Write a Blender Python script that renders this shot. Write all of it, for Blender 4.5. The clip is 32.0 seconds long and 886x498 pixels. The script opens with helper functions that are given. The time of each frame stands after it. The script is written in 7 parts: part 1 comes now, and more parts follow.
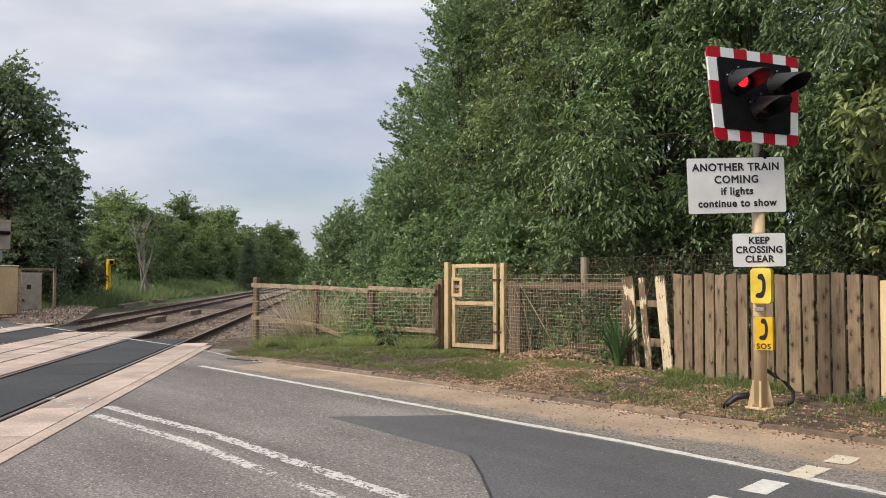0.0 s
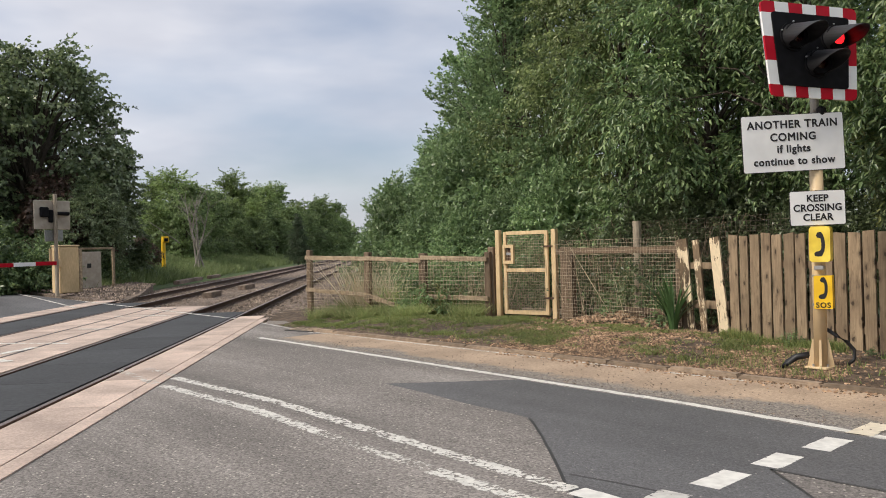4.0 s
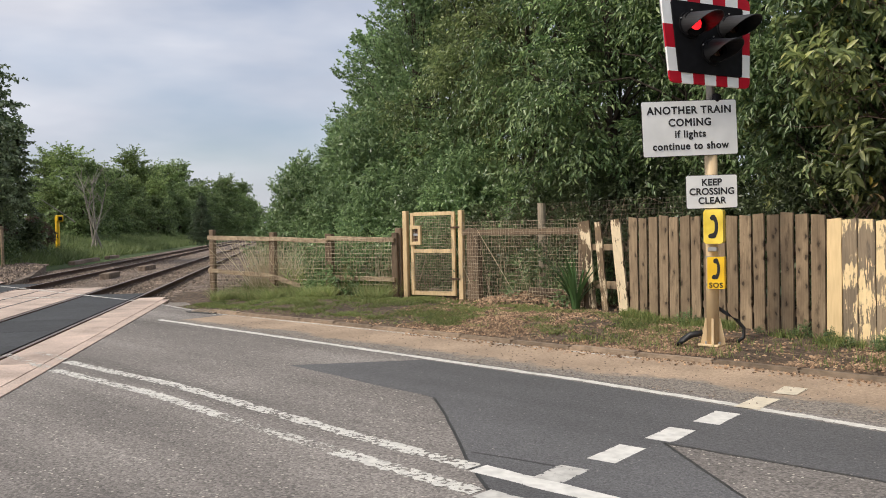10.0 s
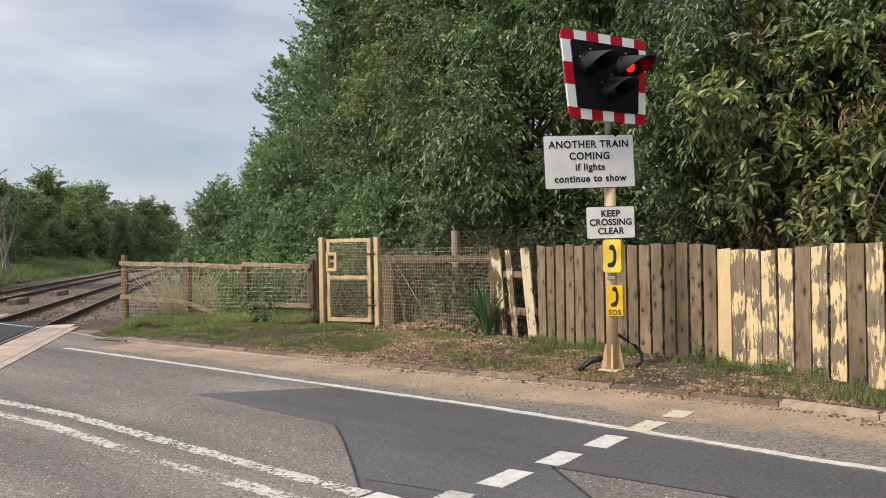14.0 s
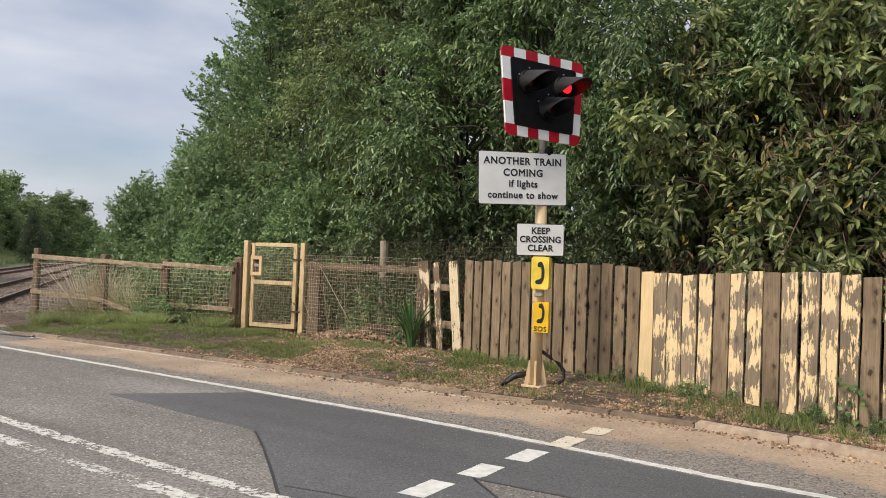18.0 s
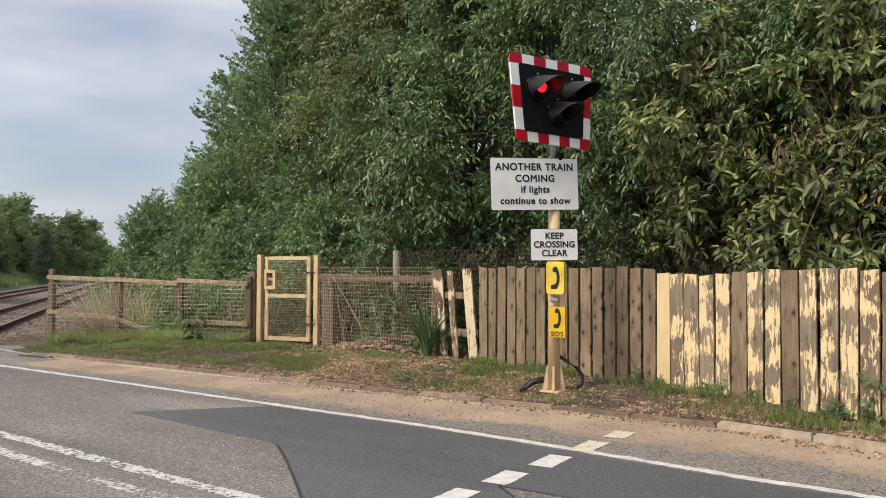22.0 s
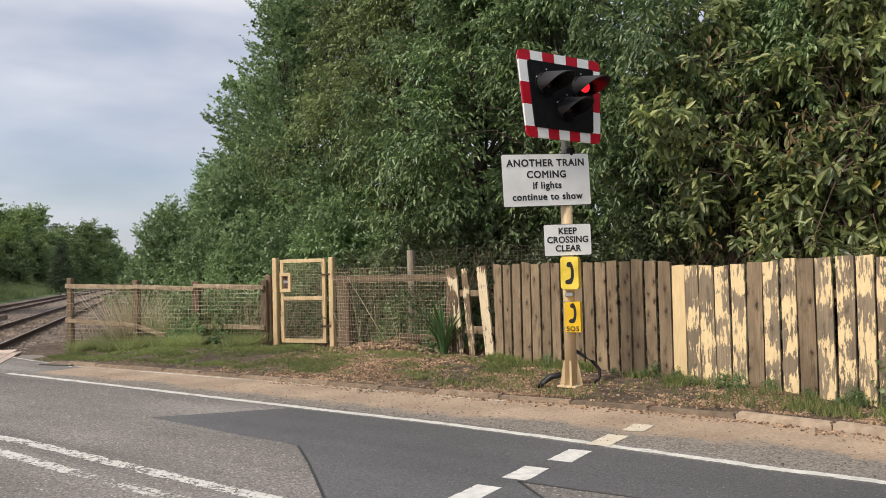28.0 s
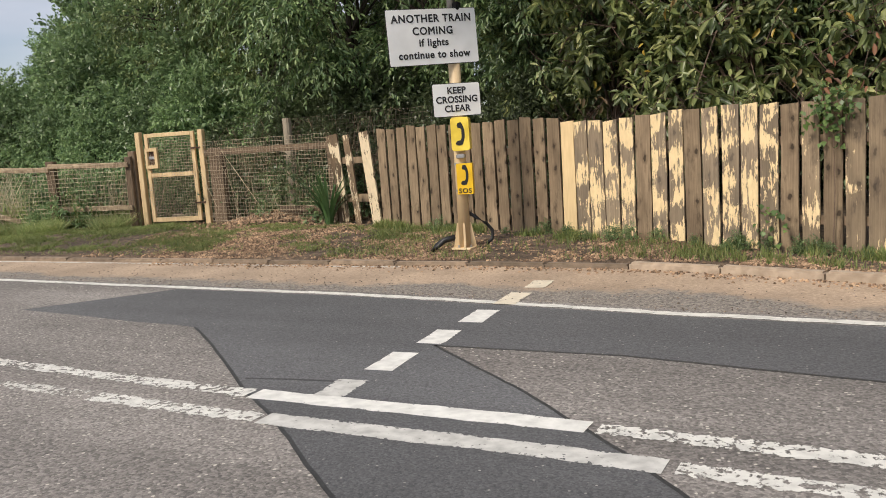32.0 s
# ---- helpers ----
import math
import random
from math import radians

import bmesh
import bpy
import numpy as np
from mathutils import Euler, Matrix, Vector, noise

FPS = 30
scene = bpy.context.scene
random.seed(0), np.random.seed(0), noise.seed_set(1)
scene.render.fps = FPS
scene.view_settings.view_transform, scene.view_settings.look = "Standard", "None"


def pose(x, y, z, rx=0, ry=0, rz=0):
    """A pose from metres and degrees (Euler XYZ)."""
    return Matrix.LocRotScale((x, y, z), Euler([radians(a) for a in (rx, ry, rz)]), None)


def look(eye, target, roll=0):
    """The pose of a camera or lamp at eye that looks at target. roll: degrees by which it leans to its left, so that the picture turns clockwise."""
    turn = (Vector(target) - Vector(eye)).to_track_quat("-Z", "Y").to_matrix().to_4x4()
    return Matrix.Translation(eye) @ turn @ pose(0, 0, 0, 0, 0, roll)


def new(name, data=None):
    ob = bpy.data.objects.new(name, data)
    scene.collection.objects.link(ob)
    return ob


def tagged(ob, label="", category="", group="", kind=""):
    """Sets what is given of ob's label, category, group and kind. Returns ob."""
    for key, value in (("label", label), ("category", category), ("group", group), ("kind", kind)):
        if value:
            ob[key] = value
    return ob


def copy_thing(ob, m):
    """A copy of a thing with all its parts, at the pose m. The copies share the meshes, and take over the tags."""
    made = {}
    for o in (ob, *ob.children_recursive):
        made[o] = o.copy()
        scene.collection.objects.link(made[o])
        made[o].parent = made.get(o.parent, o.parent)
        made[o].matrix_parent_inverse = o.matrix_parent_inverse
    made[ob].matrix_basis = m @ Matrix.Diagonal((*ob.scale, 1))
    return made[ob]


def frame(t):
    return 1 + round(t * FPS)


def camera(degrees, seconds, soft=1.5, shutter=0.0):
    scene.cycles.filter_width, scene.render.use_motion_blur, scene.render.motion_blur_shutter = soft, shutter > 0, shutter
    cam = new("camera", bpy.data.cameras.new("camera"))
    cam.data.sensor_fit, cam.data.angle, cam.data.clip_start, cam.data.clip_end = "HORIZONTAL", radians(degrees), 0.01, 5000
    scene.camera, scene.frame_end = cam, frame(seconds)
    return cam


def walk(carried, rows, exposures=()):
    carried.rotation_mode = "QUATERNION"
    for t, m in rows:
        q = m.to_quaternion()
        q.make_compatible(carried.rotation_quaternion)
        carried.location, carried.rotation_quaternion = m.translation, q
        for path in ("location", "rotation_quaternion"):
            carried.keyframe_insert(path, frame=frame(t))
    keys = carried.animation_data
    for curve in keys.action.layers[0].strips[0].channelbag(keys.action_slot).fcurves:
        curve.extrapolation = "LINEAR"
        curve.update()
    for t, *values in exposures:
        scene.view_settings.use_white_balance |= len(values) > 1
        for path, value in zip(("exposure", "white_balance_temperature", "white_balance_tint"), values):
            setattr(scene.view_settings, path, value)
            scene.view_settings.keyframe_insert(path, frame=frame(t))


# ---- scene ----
# ---- camera ----
cam = camera(55.70, 32.0, soft=0.95)
PATH = [
    (0, pose(-0.193, 0.089, 1.525, 92.012, -0.002, 48.387)),
    (0.5, pose(-0.189, 0.046, 1.510, 91.671, 0.060, 48.245)),
    (1, pose(-0.181, 0.007, 1.496, 91.022, 0.364, 49.151)),
    (1.5, pose(-0.190, 0.002, 1.495, 90.561, 1.044, 50.178)),
    (2, pose(-0.197, -0.007, 1.502, 90.193, 1.408, 51.376)),
    (2.5, pose(-0.193, 0.005, 1.493, 89.731, 1.569, 51.800)),
    (4.5, pose(-0.182, -0.017, 1.503, 90.059, 1.383, 51.507)),
    (5, pose(-0.193, -0.011, 1.502, 89.959, 1.008, 51.441)),
    (5.5, pose(-0.188, -0.010, 1.498, 89.902, 0.947, 51.278)),
    (6, pose(-0.185, -0.008, 1.502, 89.966, 1.194, 50.698)),
    (6.5, pose(-0.186, -0.012, 1.505, 90.015, 1.159, 50.153)),
    (7, pose(-0.187, -0.000, 1.496, 89.812, 0.914, 49.815)),
    (7.5, pose(-0.183, -0.002, 1.495, 89.483, 0.741, 49.400)),
    (8, pose(-0.173, -0.001, 1.498, 89.370, 0.759, 48.363)),
    (8.5, pose(-0.183, 0.019, 1.494, 89.246, 0.841, 47.072)),
    (9, pose(-0.176, 0.023, 1.495, 89.047, 1.039, 46.037)),
    (9.5, pose(-0.174, 0.026, 1.500, 88.792, 1.290, 45.444)),
    (10, pose(-0.182, 0.030, 1.489, 88.569, 1.143, 45.404)),
    (10.5, pose(-0.181, 0.018, 1.499, 88.494, 1.299, 45.437)),
    (11, pose(-0.186, 0.022, 1.503, 88.734, 1.632, 45.075)),
    (11.5, pose(-0.189, 0.036, 1.494, 88.704, 1.677, 44.313)),
    (12, pose(-0.133, 0.012, 1.506, 88.574, 1.268, 42.503)),
    (12.5, pose(-0.014, 0.039, 1.523, 89.557, 0.219, 40.621)),
    (13, pose(0.092, 0.087, 1.521, 90.401, -0.296, 40.281)),
    (13.5, pose(0.102, 0.108, 1.510, 89.951, 0.185, 41.045)),
    (14, pose(0.103, 0.063, 1.540, 90.110, 0.953, 40.488)),
    (14.5, pose(0.070, 0.054, 1.542, 90.943, 0.855, 39.339)),
    (15, pose(0.064, 0.050, 1.546, 91.510, 0.666, 38.476)),
    (15.5, pose(0.077, 0.072, 1.545, 91.880, 0.522, 37.118)),
    (17.5, pose(0.080, 0.084, 1.503, 91.331, -1.566, 34.592)),
    (18, pose(0.037, 0.054, 1.494, 91.118, -2.064, 35.358)),
    (18.5, pose(0.004, 0.034, 1.499, 91.017, -1.478, 35.354)),
    (19, pose(-0.013, 0.008, 1.497, 91.452, -1.411, 35.243)),
    (19.5, pose(-0.000, 0.005, 1.506, 91.897, -1.148, 36.040)),
    (20, pose(-0.003, 0.021, 1.502, 92.007, -0.910, 36.482)),
    (20.5, pose(-0.003, 0.028, 1.496, 91.871, -0.689, 36.394)),
    (21, pose(0.001, 0.014, 1.498, 91.941, -0.383, 36.151)),
    (21.5, pose(-0.001, 0.008, 1.498, 91.859, -0.285, 36.035)),
    (22, pose(-0.002, 0.010, 1.492, 91.670, -0.256, 36.036)),
    (22.5, pose(-0.001, 0.001, 1.493, 91.572, -0.182, 36.008)),
    (23, pose(0.000, 0.000, 1.500, 91.552, -0.050, 36.000)),
    (23.5, pose(0.002, 0.003, 1.499, 91.494, -0.038, 36.024)),
    (24, pose(0.005, -0.002, 1.493, 91.334, -0.169, 36.049)),
    (24.5, pose(0.007, 0.005, 1.494, 91.186, -0.075, 36.275)),
    (26.5, pose(-0.001, 0.000, 1.495, 91.308, 0.012, 36.059)),
    (27, pose(0.011, -0.013, 1.494, 91.398, 0.078, 36.539)),
    (27.5, pose(0.002, -0.019, 1.498, 91.556, 0.406, 37.012)),
    (28, pose(0.014, -0.023, 1.496, 91.549, 1.357, 36.982)),
    (28.5, pose(-0.037, 0.013, 1.484, 91.023, 2.589, 37.759)),
    (29, pose(-0.096, 0.078, 1.503, 91.087, 3.270, 39.935)),
    (29.5, pose(-0.145, 0.067, 1.490, 91.077, 3.322, 40.947)),
    (30, pose(-0.178, -0.004, 1.490, 90.864, 2.761, 39.655)),
    (30.5, pose(-0.242, 0.016, 1.493, 90.731, 2.958, 37.285)),
    (31, pose(-0.319, 0.083, 1.494, 88.428, 3.995, 31.866)),
    (31.5, pose(-0.366, 0.101, 1.468, 83.356, 3.902, 29.522)),
    (32, pose(-0.373, 0.052, 1.470, 82.114, 3.772, 27.753)),
]
walk(cam, PATH)

# ---- light ----
SUN_EL, SUN_AZ = 42.0, 200.0   # height and compass-like angle of the hazy sun, degrees

world = bpy.data.worlds.new("world")
scene.world = world
world.use_nodes = True


def build_sky():
    nt = world.node_tree
    nt.nodes.clear()
    n, l = nt.nodes, nt.links
    out = n.new("ShaderNodeOutputWorld")
    bg = n.new("ShaderNodeBackground")
    sky = n.new("ShaderNodeTexSky")
    sky.sky_type = "NISHITA"
    sky.sun_disc = False
    sky.sun_elevation = radians(SUN_EL)
    sky.sun_rotation = radians(SUN_AZ)
    sky.air_density, sky.dust_density, sky.ozone_density = 1.0, 1.5, 1.5
    gain = n.new("ShaderNodeMixRGB")
    gain.blend_type = "MULTIPLY"
    gain.inputs[0].default_value = 1.0
    gain.inputs[2].default_value = (0.098, 0.096, 0.099, 1)
    l.new(sky.outputs[0], gain.inputs[1])
    tc = n.new("ShaderNodeTexCoord")
    mp = n.new("ShaderNodeMapping")
    mp.inputs["Scale"].default_value = (1.1, 1.1, 3.6)
    mp.inputs["Rotation"].default_value = (0.1, 0.05, 0.4)
    l.new(tc.outputs["Generated"], mp.inputs[0])
    ns = n.new("ShaderNodeTexNoise")
    ns.inputs["Scale"].default_value = 1.9
    ns.inputs["Detail"].default_value = 5.0
    ns.inputs["Roughness"].default_value = 0.48
    l.new(mp.outputs[0], ns.inputs["Vector"])
    # more cloud overhead than near the horizon
    sep = n.new("ShaderNodeSeparateXYZ")
    l.new(tc.outputs["Generated"], sep.inputs[0])
    rise = n.new("ShaderNodeMapRange")
    rise.inputs[1].default_value, rise.inputs[2].default_value = 0.02, 0.42
    rise.inputs[3].default_value, rise.inputs[4].default_value = 0.02, 0.24
    l.new(sep.outputs[2], rise.inputs[0])
    add = n.new("ShaderNodeMath")
    add.operation = "ADD"
    l.new(ns.outputs[0], add.inputs[0])
    l.new(rise.outputs[0], add.inputs[1])
    ramp = n.new("ShaderNodeValToRGB")
    ramp.color_ramp.elements[0].position, ramp.color_ramp.elements[1].position = 0.36, 0.72
    l.new(add.outputs[0], ramp.inputs[0])
    ns2 = n.new("ShaderNodeTexNoise")
    ns2.inputs["Scale"].default_value = 3.1
    ns2.inputs["Detail"].default_value = 4.0
    l.new(mp.outputs[0], ns2.inputs["Vector"])
    tone = n.new("ShaderNodeValToRGB")
    tone.color_ramp.elements[0].position, tone.color_ramp.elements[1].position = 0.34, 0.68
    tone.color_ramp.elements[0].color = (0.44, 0.462, 0.535, 1)
    tone.color_ramp.elements[1].color = (0.635, 0.64, 0.69, 1)
    l.new(ns2.outputs[0], tone.inputs[0])
    mix = n.new("ShaderNodeMixRGB")
    l.new(ramp.outputs[0], mix.inputs[0])
    l.new(gain.outputs[0], mix.inputs[1])
    l.new(tone.outputs[0], mix.inputs[2])
    l.new(mix.outputs[0], bg.inputs[0])
    bg.inputs[1].default_value = 1.0
    l.new(bg.outputs[0], out.inputs[0])


build_sky()
sun = new("sun", bpy.data.lights.new("sun", "SUN"))
sun.data.energy, sun.data.angle, sun.data.color = 2.45, radians(14), (1.0, 0.905, 0.77)
_a, _e = radians(SUN_AZ), radians(SUN_EL)
SUN_DIR = Vector((math.sin(_a) * math.cos(_e), math.cos(_a) * math.cos(_e), math.sin(_e)))
sun.matrix_world = look(SUN_DIR * 60, (0, 0, 0))
scene.view_settings.exposure = 0.39


# ---- materials ----
def mat(name, col, col2=None, rough=0.8, scale=6.0, detail=6.0, bump=0.2, bump_scale=None, metal=0.0, big=0.35, big_scale=0.5,
        spread=0.0, island=False, stretch=(1, 1, 1), lo=0.35, hi=0.65, spec=0.5, chips=0.0, chip_scale=60.0, dist=0.01, knots=0.0):
    """Two-tone noise at two scales with bump; spread: brightness change from piece to piece."""
    m = bpy.data.materials.new(name)
    m.use_nodes = True
    nt = m.node_tree
    n, l = nt.nodes, nt.links
    b = n["Principled BSDF"]
    col2 = col2 or tuple(c * 0.7 for c in col)
    tc = n.new("ShaderNodeTexCoord")
    mp = n.new("ShaderNodeMapping")
    mp.inputs["Scale"].default_value = stretch
    place_ = tc.outputs["Object"]
    if spread and not island:
        # each piece takes its own stretch of the grain
        who = n.new("ShaderNodeObjectInfo")
        shift = n.new("ShaderNodeVectorMath")
        shift.operation = "SCALE"
        shift.inputs[0].default_value = (13.0, 7.0, 29.0)
        l.new(who.outputs["Random"], shift.inputs[3])
        plus = n.new("ShaderNodeVectorMath")
        l.new(place_, plus.inputs[0])
        l.new(shift.outputs[0], plus.inputs[1])
        place_ = plus.outputs[0]
    l.new(place_, mp.inputs[0])
    n1 = n.new("ShaderNodeTexNoise")
    n1.inputs["Scale"].default_value, n1.inputs["Detail"].default_value = scale, detail
    l.new(mp.outputs[0], n1.inputs["Vector"])
    r1 = n.new("ShaderNodeValToRGB")
    r1.color_ramp.elements[0].position, r1.color_ramp.elements[1].position = lo, hi
    r1.color_ramp.elements[0].color, r1.color_ramp.elements[1].color = (*col2, 1), (*col, 1)
    l.new(n1.outputs[0], r1.inputs[0])
    n2 = n.new("ShaderNodeTexNoise")
    n2.inputs["Scale"].default_value, n2.inputs["Detail"].default_value = big_scale, 3.0
    l.new(place_, n2.inputs["Vector"])
    r2 = n.new("ShaderNodeMapRange")
    r2.inputs[1].default_value, r2.inputs[2].default_value = 0.3, 0.7
    r2.inputs[3].default_value, r2.inputs[4].default_value = 1 - big, 1 + big * 0.6
    l.new(n2.outputs[0], r2.inputs[0])
    mul = n.new("ShaderNodeMixRGB")
    mul.blend_type, mul.inputs[0].default_value = "MULTIPLY", 1.0
    l.new(r1.outputs[0], mul.inputs[1])
    l.new(r2.outputs[0], mul.inputs[2])
    top = mul.outputs[0]
    if spread:
        if island:
            src = n.new("ShaderNodeNewGeometry").outputs["Random Per Island"]
        else:
            src = n.new("ShaderNodeObjectInfo").outputs["Random"]
        r3 = n.new("ShaderNodeMapRange")
        r3.inputs[3].default_value, r3.inputs[4].default_value = 1 - spread, 1 + spread
        l.new(src, r3.inputs[0])
        mu2 = n.new("ShaderNodeMixRGB")
        mu2.blend_type, mu2.inputs[0].default_value = "MULTIPLY", 1.0
        l.new(top, mu2.inputs[1])
        l.new(r3.outputs[0], mu2.inputs[2])
        top = mu2.outputs[0]
    if chips:
        # stone chippings: each cell its own brightness
        vo = n.new("ShaderNodeTexVoronoi")
        vo.inputs["Scale"].default_value = chip_scale
        l.new(tc.outputs["Object"], vo.inputs["Vector"])
        bw = n.new("ShaderNodeSeparateColor")
        l.new(vo.outputs["Color"], bw.inputs[0])
        r4 = n.new("ShaderNodeMapRange")
        r4.inputs[3].default_value, r4.inputs[4].default_value = 1 - chips, 1 + chips
        l.new(bw.outputs[0], r4.inputs[0])
        mu3 = n.new("ShaderNodeMixRGB")
        mu3.blend_type, mu3.inputs[0].default_value = "MULTIPLY", 1.0
        l.new(top, mu3.inputs[1])
        l.new(r4.outputs[0], mu3.inputs[2])
        top = mu3.outputs[0]
    if knots:
        # dark knots with a stained ring
        ks = n.new("ShaderNodeSeparateXYZ")
        l.new(place_, ks.inputs[0])
        kc = n.new("ShaderNodeCombineXYZ")
        l.new(ks.outputs[0], kc.inputs[0])
        l.new(ks.outputs[2], kc.inputs[1])
        km = n.new("ShaderNodeMapping")
        km.inputs["Scale"].default_value = (8.0, 4.2, 1.0)
        l.new(kc.outputs[0], km.inputs[0])
        kv = n.new("ShaderNodeTexVoronoi")
        kv.voronoi_dimensions = "2D"
        kv.inputs["Scale"].default_value = 1.0
        l.new(km.outputs[0], kv.inputs["Vector"])
        kr = n.new("ShaderNodeMapRange")
        kr.inputs[1].default_value, kr.inputs[2].default_value = 0.08, 0.24
        kr.inputs[3].default_value, kr.inputs[4].default_value = 1 - knots, 1.0
        l.new(kv.outputs["Distance"], kr.inputs[0])
        mu4 = n.new("ShaderNodeMixRGB")
        mu4.blend_type, mu4.inputs[0].default_value = "MULTIPLY", 1.0
        l.new(top, mu4.inputs[1])
        l.new(kr.outputs[0], mu4.inputs[2])
        top = mu4.outputs[0]
    l.new(top, b.inputs["Base Color"])
    b.inputs["Roughness"].default_value, b.inputs["Metallic"].default_value = rough, metal
    b.inputs["Specular IOR Level"].default_value = spec
    if bump:
        n3 = n.new("ShaderNodeTexNoise")
        n3.inputs["Scale"].default_value, n3.inputs["Detail"].default_value = bump_scale or scale * 3, 4.0
        l.new(mp.outputs[0], n3.inputs["Vector"])
        bp = n.new("ShaderNodeBump")
        bp.inputs["Strength"].default_value, bp.inputs["Distance"].default_value = bump, dist
        l.new(n3.outputs[0], bp.inputs["Height"])
        l.new(bp.outputs[0], b.inputs["Normal"])
    return m


def leaf_mat(name, col, col2, back=0.35, rough=0.45, spec=0.5, mid=None, mid_at=0.6):
    """Leaves: colour varies leaf by leaf, some light comes through."""
    m = bpy.data.materials.new(name)
    m.use_nodes = True
    nt = m.node_tree
    n, l = nt.nodes, nt.links
    b, out = n["Principled BSDF"], n["Material Output"]
    geo = n.new("ShaderNodeNewGeometry")
    r = n.new("ShaderNodeValToRGB")
    r.color_ramp.elements[0].color, r.color_ramp.elements[1].color = (*col2, 1), (*col, 1)
    if mid:
        e = r.color_ramp.elements.new(mid_at)
        e.color = (*mid, 1)
    l.new(geo.outputs["Random Per Island"], r.inputs[0])
    info = n.new("ShaderNodeObjectInfo")
    vary = n.new("ShaderNodeMapRange")
    vary.inputs[3].default_value, vary.inputs[4].default_value = 0.8, 1.2
    l.new(info.outputs["Random"], vary.inputs[0])
    tc = n.new("ShaderNodeTexCoord")
    ns = n.new("ShaderNodeTexNoise")
    ns.inputs["Scale"].default_value = 0.6
    l.new(tc.outputs["Object"], ns.inputs["Vector"])
    big = n.new("ShaderNodeMapRange")
    big.inputs[1].default_value, big.inputs[2].default_value = 0.3, 0.7
    big.inputs[3].default_value, big.inputs[4].default_value = 0.75, 1.25
    l.new(ns.outputs[0], big.inputs[0])
    mm = n.new("ShaderNodeMath")
    mm.operation = "MULTIPLY"
    l.new(vary.outputs[0], mm.inputs[0])
    l.new(big.outputs[0], mm.inputs[1])
    mul = n.new("ShaderNodeMixRGB")
    mul.blend_type, mul.inputs[0].default_value = "MULTIPLY", 1.0
    l.new(r.outputs[0], mul.inputs[1])
    l.new(mm.outputs[0], mul.inputs[2])
    l.new(mul.outputs[0], b.inputs["Base Color"])
    b.inputs["Roughness"].default_value = rough
    b.inputs["Specular IOR Level"].default_value = spec
    t = n.new("ShaderNodeBsdfTranslucent")
    l.new(mul.outputs[0], t.inputs[0])
    mx = n.new("ShaderNodeMixShader")
    mx.inputs[0].default_value = back
    l.new(b.outputs[0], mx.inputs[1])
    l.new(t.outputs[0], mx.inputs[2])
    l.new(mx.outputs[0], out.inputs[0])
    return m


